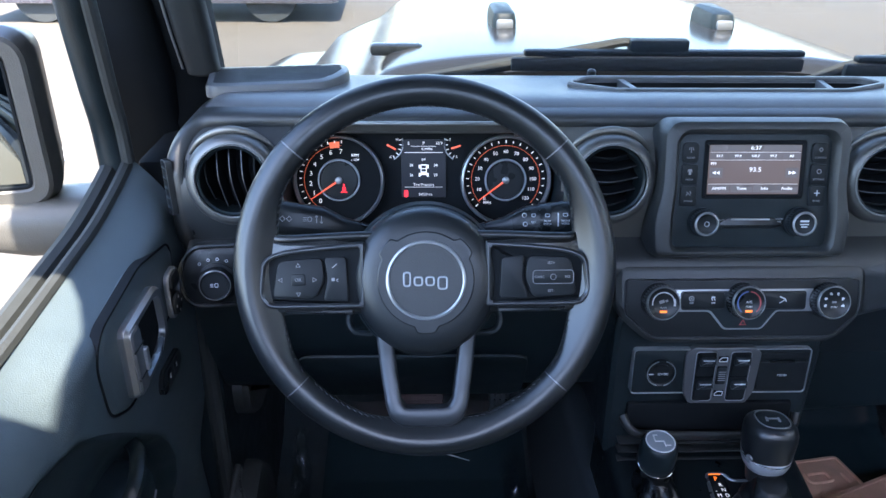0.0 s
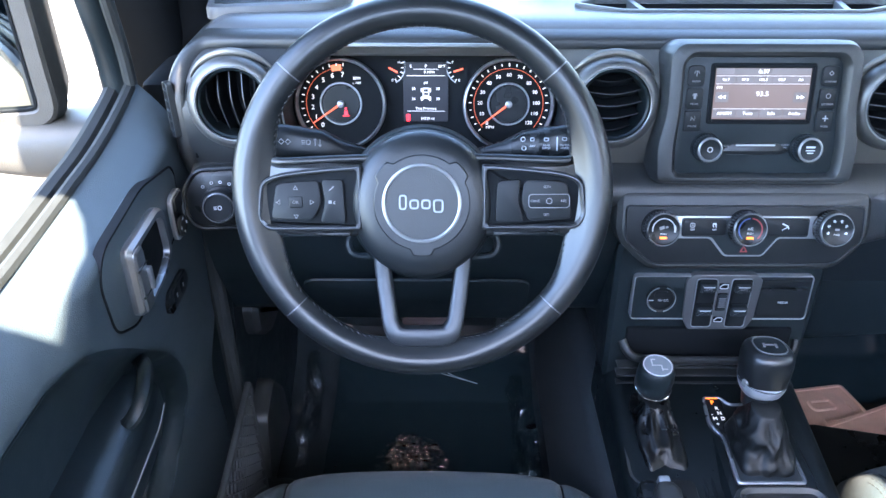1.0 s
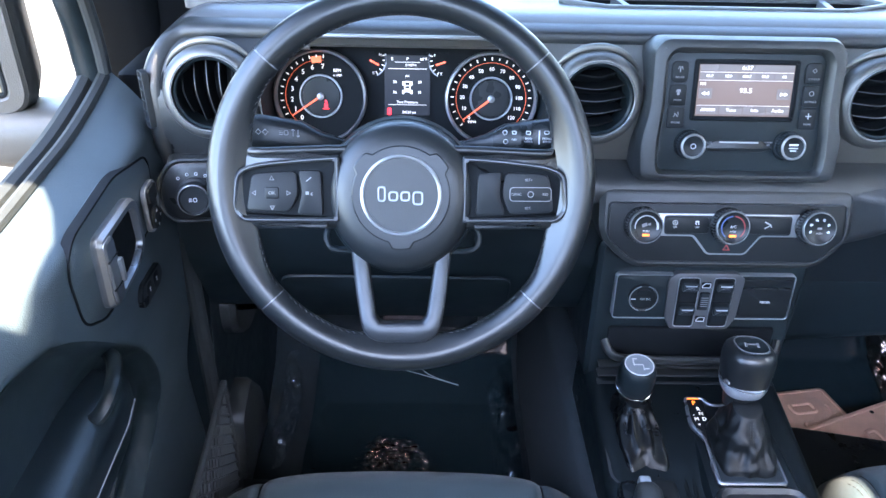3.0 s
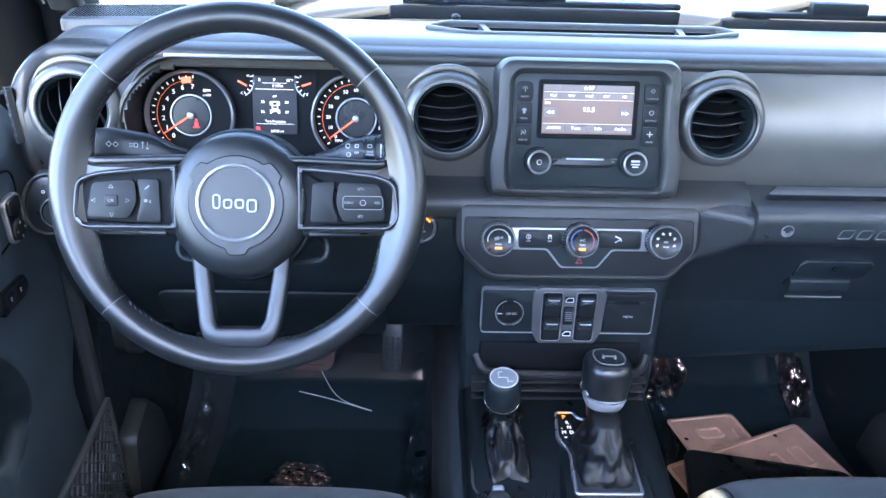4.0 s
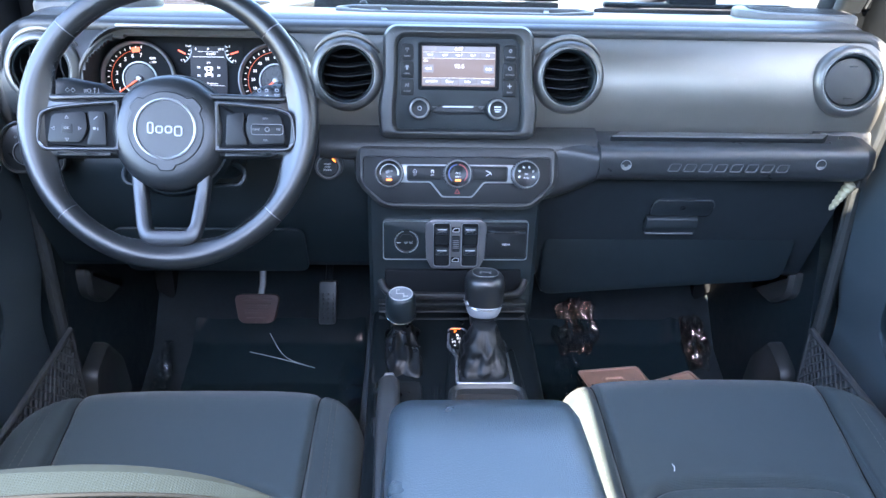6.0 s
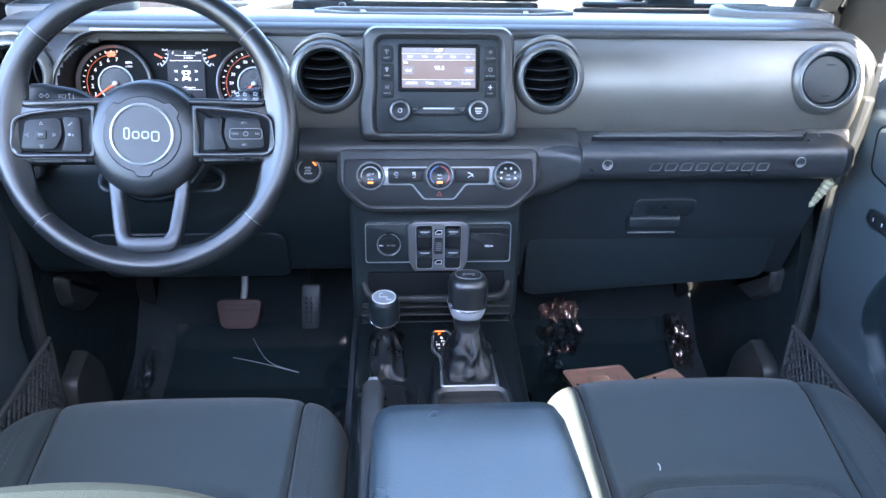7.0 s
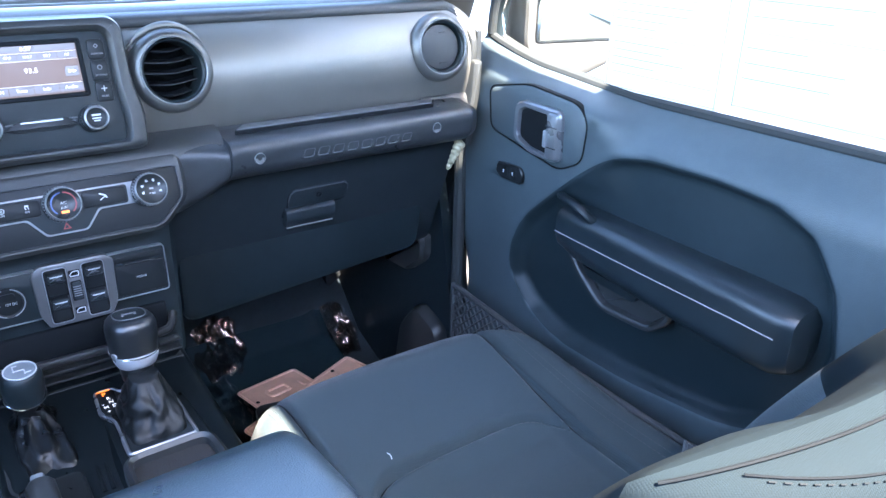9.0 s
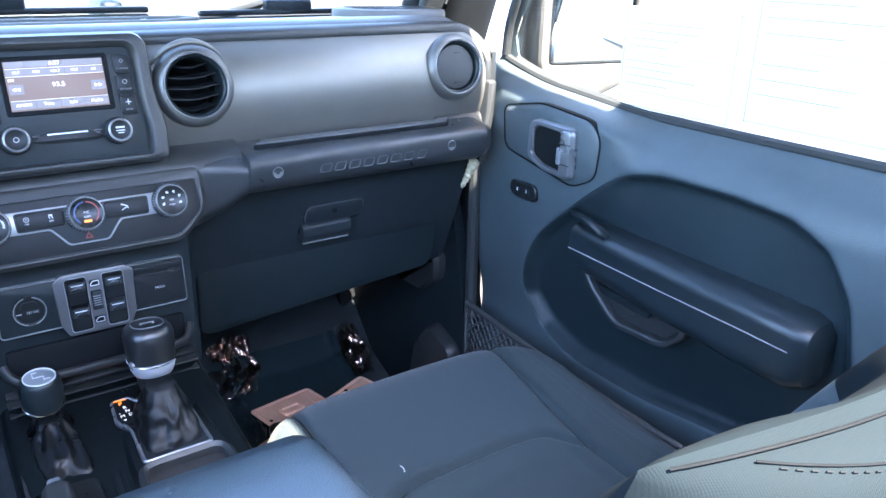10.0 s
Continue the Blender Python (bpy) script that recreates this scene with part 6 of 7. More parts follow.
sh = thing("gear_shifter", pose(0.4385, 0.697, 0.872, -7, 1.5, 0), "black gear lever knob with a satin collar", "gear lever")
o = lambda w, d: rrect(w, d, min(w, d) * 0.48, 7)
sh.scale = (1.20, 1.20, 0.88)
part("neck", lathe([(0.015, -0.03), (0.017, -0.012), (0.0185, -0.002), (0.0185, 0.004)], 32), GLOSS, sh)
part("collar", rings(bmesh.new(), [at_z(o(w, d), z) for w, d, z in ((0.034, 0.036, -0.008), (0.038, 0.040, -0.006), (0.042, 0.044, 0.000), (0.0455, 0.0475, 0.008), (0.0455, 0.0475, 0.013))]), COLLAR, sh, "satin silver collar")
part("chrome_ring", dipped_ring(0.0241, 0.0150, 0.0045, 0.0011), CHROME, sh, "thin bright curved ring")
part("grip", rings(bmesh.new(), [at_z(o(w, d), z) for w, d, z in ((0.0445, 0.0465, 0.010), (0.0460, 0.0480, 0.016), (0.0480, 0.050, 0.030), (0.0495, 0.0515, 0.044), (0.0490, 0.051, 0.052), (0.0460, 0.048, 0.0590), (0.0410, 0.043, 0.0630), (0.0350, 0.037, 0.0650))]), LEATHER, sh)
part("top_cap", rings(bmesh.new(), [at_z(o(w, d), z) for w, d, z in ((0.034, 0.035, 0.063), (0.034, 0.035, 0.0658), (0.031, 0.032, 0.0664))]), DARK, sh)
oo = o(0.033, 0.034)
part("cap_ring", frame_ring(oo, inset(oo, 0.0012), 0.063, 0.0672, 0.0003), RING, sh)
part("cap_mark", bars([(-0.006, 0, 0.0022, 0.008, -12), (0.0, 0.001, 0.010, 0.0022), (0.006, -0.001, 0.0022, 0.008, -12)], 0.0664, 0.0669), GREYMARK, sh, smooth=False)
part("button", lathe([(0.004, 0.0), (0.004, 0.0015), (0.003, 0.0025), (0.0005, 0.0025)], 16), RING, sh).matrix_local = Matrix.Translation((-0.021, -0.011, 0.016)) @ Matrix.Rotation(radians(-62), 4, "Z") @ Matrix.Rotation(radians(90), 4, "X")

# transfer-case lever
lf = rpoly([(-0.042, -0.085), (0.040, -0.085), (0.036, 0.085), (-0.036, 0.085)], 0.02, 4)
well = part("lever_well", prism(lf, -0.01, 0.004, 0.002), BLACK, con)
well.matrix_local = top_frame(0.318, 0.70, 0.789, 6)
rim = part("well_rim", frame_ring(inset(lf, -0.0045), lf, -0.01, 0.010, 0.004), DASH, con)
rim.matrix_local = top_frame(0.318, 0.70, 0.789, 6)
g = part("lever_gaiter", gaiter(0.034, 0.068, 0.013, 0.048, lean=(-0.004, 0.022), fold=0.30, seed=9, belly=0.15, freq=0.62), BOOT, con, "creased black leather gaiter", angle=70)
g.matrix_local = top_frame(0.320, 0.690, 0.790, 4)
tc = thing("transfer_case_lever", pose(0.3145, 0.722, 0.845, 7, 0, 0), "small black lever knob with a printed shift pattern", "gear lever")
tc.scale = (1.10, 1.10, 1.10)
part("neck", lathe([(0.012, -0.03), (0.014, -0.012), (0.0165, -0.004), (0.0170, 0.002)], 28), GLOSS, tc)
part("collar", dipped_ring(0.0206, 0.0045, 0.0030, 0.0011), CHROME, tc, "thin bright curved ring")
part("grip", lathe([(0.0165, -0.002), (0.0192, 0.001), (0.0208, 0.010), (0.0215, 0.020), (0.0208, 0.030), (0.0192, 0.0355), (0.0175, 0.0375), (0.0005, 0.0375)], 40), DARK, tc)
part("pattern_disc", lathe([(0.0165, 0.0370), (0.0165, 0.0384), (0.0005, 0.0386)], 36), material("pattern_grey", (0.24, 0.27, 0.30), 0.35, 0.3, 0.1, 40), tc, "grey disc with white shift lines")
part("pattern", bars([(-0.006, 0.004, 0.0012, 0.010), (-0.001, 0.0, 0.010, 0.0012), (0.004, -0.004, 0.0012, 0.008), (0.007, -0.006, 0.006, 0.0012), (-0.004, 0.009, 0.005, 0.0012)], 0.0384, 0.0390), MARK, tc, smooth=False)
part("pattern_ring", lathe([(0.0165, 0.0380), (0.0165, 0.0390), (0.0155, 0.0392), (0.0152, 0.0384)], 36, close=True), MARK, tc)
# moulded ridges between the lever well and the shifter island
for x in (0.3640, 0.3735):
    part("ridge", tube([(x - 0.004, 0.575, 0.786), (x - 0.001, 0.65, 0.791), (x + 0.001, 0.72, 0.799), (x + 0.002, 0.775, 0.812)], 0.0030, 8), CONSOLE, con)
# tray behind the shifter
tr = rpoly([(-0.058, -0.060), (0.058, -0.060), (0.054, 0.052), (-0.054, 0.052)], 0.024, 6)
t = part("tray_rim", frame_ring(tr, inset(tr, 0.010), -0.012, 0.0135, 0.0045), DASH, con, "rounded rim of the tray")
t.matrix_local = top_frame(0.437, 0.545, 0.795, 2)
t = part("tray_mat", prism(inset(tr, 0.010), -0.02, -0.001), material("tray_mat", (0.022, 0.020, 0.019), 0.6, 0, 0.2, 60, 0.3, 500), con)
t.matrix_local = top_frame(0.437, 0.545, 0.795, 2)
# parking brake
pb = thing("parking_brake", pose(0.300, 0.50, 0.80, 10), "black parking brake lever beside the armrest", "brake lever")
part("lever", rings(bmesh.new(), [[Vector((p.x, y, p.y + z)) for p in rrect(w, h, 0.010, 4)] for y, w, h, z in ((-0.20, 0.030, 0.040, -0.02), (0.02, 0.032, 0.040, 0.0), (0.075, 0.030, 0.034, 0.006), (0.085, 0.022, 0.024, 0.006))]), DASH, pb)
part("button", box(0, 0.089, 0.007, 0.014, 0.014, 0.014, 0.003), SILVER, pb)
part("base", box(0.012, 0.055, -0.028, 0.070, 0.11, 0.03, 0.010), GLOSS, pb)
# armrest
arm = thing("console_armrest", pose(0.4095, 0.10, 0.86), "black padded vinyl armrest lid on the console", "armrest")


def arm_ring(y, w, h, z):
    return [Vector((p.x, y, p.y + z)) for p in rrect(w, h, 0.030, 6)]


loops = [arm_ring(y, w, h, z) for y, w, h, z in ((-0.28, 0.19, 0.07, 0.03), (-0.26, 0.205, 0.095, 0.03), (0.05, 0.210, 0.10, 0.03), (0.20, 0.211, 0.10, 0.031), (0.262, 0.210, 0.097, 0.030), (0.292, 0.208, 0.086, 0.025), (0.308, 0.194, 0.066, 0.017), (0.315, 0.170, 0.04, 0.008))]
part("lid", rings(bmesh.new(), loops), VINYL, arm)
part("box", box(0, 0.0, -0.10, 0.20, 0.50, 0.18, 0.012), DARK, arm)
part("seam", tube([(-0.108, -0.26, 0.045), (-0.1095, 0.05, 0.046), (-0.1085, 0.20, 0.046), (-0.104, 0.25, 0.042), (-0.095, 0.275, 0.034)], 0.0016, 6), DARK, arm)
part("seam", tube([(0.108, -0.26, 0.045), (0.1095, 0.05, 0.046), (0.1085, 0.20, 0.046), (0.104, 0.25, 0.042), (0.095, 0.275, 0.034)], 0.0016, 6), DARK, arm)

# ---- pedals ----
bp = thing("brake_pedal", face(0.016, 1.078, 0.658, 25), "worn brown-black rubber brake pedal on a steel arm", "pedal")
o = rpoly([(-0.048, 0.030), (0.046, 0.030), (0.034, -0.030), (-0.037, -0.030)], 0.016, 5)
part("pad", prism(o, -0.012, 0.006, 0.003), PEDAL, bp)
for k in range(5):
    part("tread", box(-0.001, 0.02 - 0.010 * k, 0.007, 0.062 - 0.005 * k, 0.004, 0.003, 0.001), PEDAL, bp)
part("arm", tube([(0.0, 0.0, -0.012), (0.004, 0.05, -0.03), (0.006, 0.20, -0.03)], 0.007, 8, flat=0.6), SILVER, bp)
gp = thing("accelerator_pedal", face(0.160, 1.085, 0.668, 22), "ribbed black accelerator pedal", "pedal")
o = rpoly([(-0.018, 0.046), (0.020, 0.046), (0.015, -0.044), (-0.019, -0.044)], 0.006, 4)
part("pad", prism(o, -0.010, 0.005, 0.002), GLOVE, gp)
for k in range(6):
    for j in range(3):
        part("rib", box(-0.010 + 0.010 * j, -0.032 + 0.010 * k, 0.006, 0.004, 0.006, 0.003, 0.001), RUBBER, gp)
part("arm", tube([(0.0, 0.03, -0.010), (0.002, 0.10, -0.03), (0.004, 0.18, -0.03)], 0.008, 8), DARK, gp)

# ---- floor mats under clear film ----
def film_sheet(name, x0, x1, label, seed):
    """A loose crinkled sheet over mat and toe board."""
    def fn(u, v):
        x, s = x0 + (x1 - x0) * u, v * 0.80
        y = 0.50 + s
        z = FLOOR + 0.014
        if y > 1.10:
            y = 1.10 + (y - 1.10) * 0.80
            z += 0.40 * max(0.0, min(y, 1.22) - 1.12) + 1.11 * max(0.0, y - 1.22)
        p = Vector((x * 9 + seed, y * 7, seed))
        loose = step(1.0, 0.5, ((x + 0.005) / 0.075) ** 2 + ((y - 0.95) / 0.085) ** 2) + step(1.0, 0.5, ((x + 0.141) / 0.03) ** 2 + ((y - 0.93) / 0.04) ** 2)
        edge = step(0.14, 0.0, min(u, 1 - u))
        crease = noise.noise(p * 0.6) * 0.004 + (abs(noise.noise(p * 2.2)) * 0.012 + noise.noise(p * 6) * 0.004) * edge
        crease += (abs(noise.noise(Vector((x * 50, y * 110, 1)))) * 0.0060 + noise.noise(p * 9) * 0.0010) * loose
        z += crease + 0.006 * edge * (0.5 + abs(noise.noise(p * 1.7)))
        return Vector((x, y, z))
    t = thing(name, pose(0, 0, 0), label, "floor mat")
    part("film", grid_skin(fn, 90, 150), FILM, t, "wrinkled glossy clear film")
    part("mat", prism([Vector(p) for p in rpoly([(x0 + 0.01, 0.50), (x1 - 0.01, 0.50), (x1 - 0.01, 1.12), (x0 + 0.01, 1.12)], 0.04)], FLOOR, FLOOR + 0.005, 0.002), RUBBER, t)
    return t


driver_mat = film_sheet("floor_mat", -0.17, 0.225, "dark driver floor mat wrapped in wrinkled clear film", 2.0)
# coppery sheet in place of sunlit glints on the driver's film
bm = grid_skin(lambda u, v: Vector((-0.085 + 0.165 * u, 0.875 + 0.165 * v, 0.4405 + 0.016 * math.sin(math.pi * u) ** 0.7 * math.sin(math.pi * v) ** 0.7 * (0.25 + abs(noise.noise(Vector((u * 9, v * 22, 3)))) * 1.1 + 0.4 * abs(noise.noise(Vector((u * 23, v * 47, 8))))))), 80, 90)
part("film_ripple", bm, CRUMPLE, driver_mat, "finely rippled film, coppery in place of sunlit glints", angle=75)
film_sheet("floor_mat", 0.585, 0.975, "dark passenger floor mat wrapped in wrinkled clear film", 7.0)


def crumple(path, width, seed, mat, label):
    """A gathered ribbon of film lying along a path, sharply creased."""
    pts = smoothed(path, 14)
    n = len(pts) - 1
    def fn(u, v):
        k = min(n - 1, int(u * n))
        p = pts[k].lerp(pts[k + 1], u * n - k)
        w = width * (0.45 + 0.55 * math.sin(math.pi * (0.10 + 0.80 * u)) + 0.35 * noise.noise(Vector((u * 4, seed, 0)))) * (v - 0.5)
        q = Vector((p.x * 20 + seed + w * 34, p.y * 13, p.z * 9))
        ridge = 1 - 2.2 * abs(noise.noise(q))
        fine = 1 - 2.2 * abs(noise.noise(q * 2.6 + Vector((3, 1, 7))))
        lift = max(0.0, 0.004 + (0.016 * ridge + 0.007 * fine) * (1 - (2 * v - 1) ** 4))
        return Vector((p.x + w + 0.006 * noise.noise(q * 1.4), p.y - 0.5 * lift, p.z + lift))
    t = thing("film_fold", pose(0, 0, 0), label, "plastic film", "film folds on the floor")
    part("sheet", film_back(grid_skin(fn, n * 2, 30), 0.0006), mat, t, angle=40)


crumple([(0.728, 1.290, 0.556), (0.724, 1.250, 0.512), (0.716, 1.190, 0.466)], 0.105, 1.0, CRUMPLE, "crumpled coppery film bunched on the toe board")
crumple([(1.000, 1.268, 0.530), (1.006, 1.225, 0.485), (0.996, 1.150, 0.447)], 0.075, 4.0, CRUMPLE, "narrow shiny fold of film beside the mat")
crumple([(0.695, 1.19, 0.464), (0.682, 1.09, 0.456), (0.668, 0.98, 0.456)], 0.075, 6.0, HAZE, "cloudy film gathered beside the tunnel")
crumple([(-0.222, 1.22, 0.49), (-0.214, 1.11, 0.456), (-0.210, 0.93, 0.456)], 0.045, 8.0, HAZE, "narrow shiny fold of film by the door sill")
crumple([(0.196, 1.17, 0.464), (0.206, 1.06, 0.456), (0.196, 0.90, 0.456)], 0.065, 11.0, HAZE, "cloudy film gathered beside the tunnel")
# folded film strands
st = thing("film_strand", pose(0, 0, 0), "loose twisted strand of clear film on the mat", "plastic film")
clearf = material("clear_strand", (0.55, 0.57, 0.6), 0.12, 0, 0.1, 30, coat=0.5)
part("strand", tube(smoothed([(0.006, 1.225, 0.510), (0.034, 1.190, 0.482), (0.062, 1.172, 0.470), (0.114, 1.155, 0.462)], 5), 0.0008, 6), clearf, st)
part("strand", tube(smoothed([(-0.036, 1.190, 0.482), (0.03, 1.176, 0.474), (0.115, 1.154, 0.462)], 5), 0.0007, 6), clearf, st)

# ---- loose plates on the passenger floor ----
def metal_plate(m, label, lift):
    t = thing("licence_plate", m, label, "plate", "plates on the floor")
    o = rrect(0.30, 0.15, 0.012, 5)
    part("sheet", prism(o, 0, 0.0016, 0.0004), PLATE, t)
    part("raised_edge", frame_ring(inset(o, 0.004), inset(o, 0.008), 0.0014, 0.0034, 0.0008), PLATE, t)
    for k in range(5):
        c = rrect(0.032, 0.056, 0.013, 5, -0.100 + 0.050 * k, 0.004)
        part("embossed_bar", frame_ring(c, inset(c, 0.0085), 0.0012, 0.0050, 0.0022), PLATE, t)
    for k in range(4):
        part("embossed_bar", prism(rrect(0.026, 0.008, 0.003, 3, -0.09 + 0.06 * k, -0.050), 0.0012, 0.0042, 0.0014), PLATE, t)
    for x in (-0.09, 0.09):
        part("hole", lathe([(0.004, 0.0010), (0.004, 0.0020), (0.0005, 0.0020)], 14, cx=x, cy=0.062), BLACK, t)
    return t


metal_plate(pose(0.808, 0.984, 0.474, 3, 0, 102.0), "bare coppery metal plate lying on the mat", 0)
metal_plate(pose(0.826, 0.952, 0.496, 3, -3, 19.8), "second bare metal plate leaning on the first", 0)
bs = thing("plastic_sleeve", pose(0.805, 0.858, 0.524, 3, 0, -12), "glossy black plastic sleeve on the mat", "sleeve")
part("sheet", prism(rrect(0.28, 0.17, 0.02, 4), 0, 0.012, 0.004), GLOSS, bs)

# ---- seats ----
def seat(cx, side, label, h, lean, nose, rise, drop):
    """side: -1 driver, 1 passenger."""
    s = thing("front_seat", pose(cx, 0, 0), label, "car seat", "front seats")
    Y0, Y1, HW = 0.10, nose, 0.245

    def zc(x, y):
        u = min(1.0, abs(x) / HW)
        v = (y - Y0) / (Y1 - Y0)
        z = 0.735 + rise * step(0.45, 0.95, v) - 0.012 * (1 - (x / HW) ** 2)
        z += 0.030 * step(0.66, 0.90, u) * (1 - 0.85 * step(0.45, 1.0, v))
        z -= 0.050 * (1 - (1 - u ** 12) ** 0.5)
        z -= 0.085 * (1 - math.sqrt(max(0.0, 1 - step(0.80, 1.0, v) ** 2.2)))
        seam = 0.176 - 0.022 * (1 - v)
        z -= 0.013 * math.exp(-((abs(x) - seam) / 0.005) ** 2) * (1 - 0.75 * step(0.80, 0.98, v))
        if abs(x) < seam:
            z -= 0.016 * math.exp(-((y - 0.477 + 0.010 * (x / HW) ** 2 + 0.075 * (abs(x) / 0.168) ** 8) / 0.0060) ** 2)
            z -= 0.010 * step(0.477, 0.42, y) * (1 - step(seam - 0.03, seam, abs(x)))
        return z

    def yy(x, v):
        u = abs(x) / HW
        return Y0 + v * (Y1 - Y0 - 0.028 * u ** 2 - 0.085 * u ** 6)

    def strip(x0, x1, name, mat, nu, label=""):
        bm = grid_skin(lambda u, v: Vector((x0 + (x1 - x0) * u, yy(x0 + (x1 - x0) * u, v), zc(x0 + (x1 - x0) * u, Y0 + v * (Y1 - Y0)))), nu, 210)
        # close down to the base
        bound = [e for e in bm.edges if len(e.link_faces) == 1]
        made = bmesh.ops.extrude_edge_only(bm, edges=bound)
        for v in (g for g in made["geom"] if isinstance(g, bmesh.types.BMVert)):
            v.co.z -= 0.035
            if abs(v.co.x) > HW - 0.002:
                v.co.x *= 1.035
        bound = [e for e in bm.edges if len(e.link_faces) == 1]
        made = bmesh.ops.extrude_edge_only(bm, edges=bound)
        for v in (g for g in made["geom"] if isinstance(g, bmesh.types.BMVert)):
            v.co.z = 0.60
            v.co.x *= 0.985
        return part(name, bm, mat, s, label, angle=50)

    seamx = 0.174
    strip(-seamx, seamx, "cushion", CLOTH, 100, "dark woven cloth cushion")
    strip(-HW, -seamx, "bolster", CLOTH_SUN_WARM, 26)
    strip(seamx, HW, "bolster", CLOTH_SUN_WARM, 26)
    # stitch lines along the bolsters
    for sg in (-1, 1):
        bm = bmesh.new()
        for k in range(60):
            v = 0.12 + 0.80 * k / 60
            for dx in (0.012, 0.020):
                x = sg * (0.193 + dx - 0.01)
                p0 = Vector((x, yy(x, v), zc(x, Y0 + v * (Y1 - Y0)) + 0.0006))
                p1 = Vector((x, yy(x, v + 0.008), zc(x, Y0 + (v + 0.008) * (Y1 - Y0)) + 0.0006))
                tube([p0, p1], 0.0006, 4, bm=bm)
        tagged(part("stitching", bm, STITCH, s), kind="stuff")
    # sewn seams: along both bolsters and across the cushion
    for sg in (-1, 1):
        pts = []
        for k in range(81):
            v = 0.10 + 0.82 * k / 80
            x = sg * (0.176 - 0.022 * (1 - v))
            pts.append(Vector((x, yy(x, v), zc(x, Y0 + v * (Y1 - Y0)) + 0.0006)))
        part("seam", tube(pts, 0.0013, 6), BLACK, s)
    pts = []
    for k in range(61):
        x = 0.160 * (2 * k / 60 - 1)
        v = (0.477 - 0.010 * (x / HW) ** 2 - 0.075 * (abs(x) / 0.168) ** 8 - Y0) / (Y1 - Y0)
        pts.append(Vector((x, yy(x, v), zc(x, Y0 + v * (Y1 - Y0)) + 0.0006)))
    part("seam", tube(pts, 0.0012, 6), BLACK, s)
    part("base", box(0, 0.40, 0.585, 0.43, 0.52, 0.07, 0.02), DARK, s)
    for sx in (-0.18, 0.18):
        part("rail", box(sx, 0.38, 0.49, 0.035, 0.56, 0.13, 0.008), BLACK, s)
    part("recliner_cover", box(0.238 if side > 0 else -0.238, 0.22, 0.66, 0.03, 0.30, 0.11, 0.014), DARK, s)
    # backrest
    L = radians(lean)

    def back(u, v, front):
        w = 0.250 - 0.012 * step(0.60, 1.0, v) - 0.012 * step(0.3, 0.0, v)
        x = w * (2 * u - 1)
        a = abs(2 * u - 1)
        side_fall = math.sqrt(max(0.0, 1 - a ** 5))
        if front:
            fall = 0.14 + 0.86 * (1 - max(0.0, (v - 0.30) / 0.70) ** 1.4)
            d = (0.068 + 0.046 * step(0.40, 0.66, a)) * fall * side_fall * math.sqrt(max(0.0, 1 - max(0.0, (v - 0.93) / 0.07) ** 2))
            d -= 0.003 * math.exp(-((a - 0.46) / 0.022) ** 2) * fall
        else:
            d = -0.075 * side_fall * math.sqrt(max(0.0, 1 - max(0.0, (v - 0.80) / 0.20) ** 2.4))
        z = 0.72 + h * v - drop * a ** 5 * step(0.75, 1.0, v)
        yb = 0.105 - (z - 0.72) * math.tan(L) + 0.030 * a ** 3 - 0.018 * (1 - a * a) * step(0.75, 1.0, v)
        return Vector((x, yb + d, z))

    # darkened cloth copy where the sun strikes, plain cloth on the shaded front
    part("backrest", grid_skin(lambda u, v: back(u, v, False), 72, 80), CLOTH_SUN_DIM, s, "cloth backrest with curved shoulders, darkened against the direct sun", angle=60)
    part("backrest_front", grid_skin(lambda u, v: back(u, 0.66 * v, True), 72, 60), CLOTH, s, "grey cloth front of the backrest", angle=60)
    part("backrest_top", grid_skin(lambda u, v: back(u, 0.66 + 0.34 * v, True), 72, 40), CLOTH_SUN_DIM, s, angle=60)
    # welted seam along the top edge, and the stitched outline of the middle panel behind it
    def seam_line(off, v_of, front, n=56):
        pts = []
        for k in range(n + 1):
            t = 2 * k / n - 1
            pts.append(back(0.5 + off * t / 2, v_of(abs(t)), front) + Vector((0, 0.0004 if front else -0.0006, 0.0010)))
        return pts

    part("seam", tube(seam_line(0.96, lambda a: 0.9965, False), 0.0012, 6), BLACK, s)
    part("seam", tube(seam_line(0.82, lambda a: 0.955 + 0.037 * a ** 2.5, False), 0.0008, 6), BLACK, s)
    line = seam_line(0.79, lambda a: 0.945 + 0.040 * a ** 2.5, False, 240)
    bm = bmesh.new()
    for k in range(0, 238, 4):
        tube([line[k], line[k + 2]], 0.0006, 4, bm=bm)
    tagged(part("stitching", bm, THREAD_SUN_DIM, s), kind="stuff")
    return s


seat(0.022, -1, "dark grey cloth driver seat with stitched bolsters", 0.482, 15, 0.722, 0.038, 0.075)
pax = seat(0.779, 1, "dark grey cloth passenger seat with stitched bolsters", 0.407, 16, 0.735, 0.048, 0.026)
strap = [Vector((0.248, y, z)) for y, z in ((0.305, 0.700), (0.290, 0.722), (0.262, 0.742), (0.232, 0.744), (0.214, 0.728))]
for lift in (0.0, -0.010):
    pts = smoothed([p + Vector((0.004 * (lift < 0), 0, lift * (0.3 + 2.5 * (p.z - 0.70)))) for p in strap], 4)
    part("recline_strap", tube(pts, 0.0075, 8, flat=0.35), CLOTH, pax, "grey webbing pull strap")
lint = thing("lint_thread", pose(0.685, 0.498, 0.738), "short white lint thread on the seat", "thread")
part("thread", tube(smoothed([(0, -0.008, 0.001), (0.002, 0.0, 0.0022), (-0.001, 0.010, 0.001)], 4), 0.0007, 5), MARK, lint)

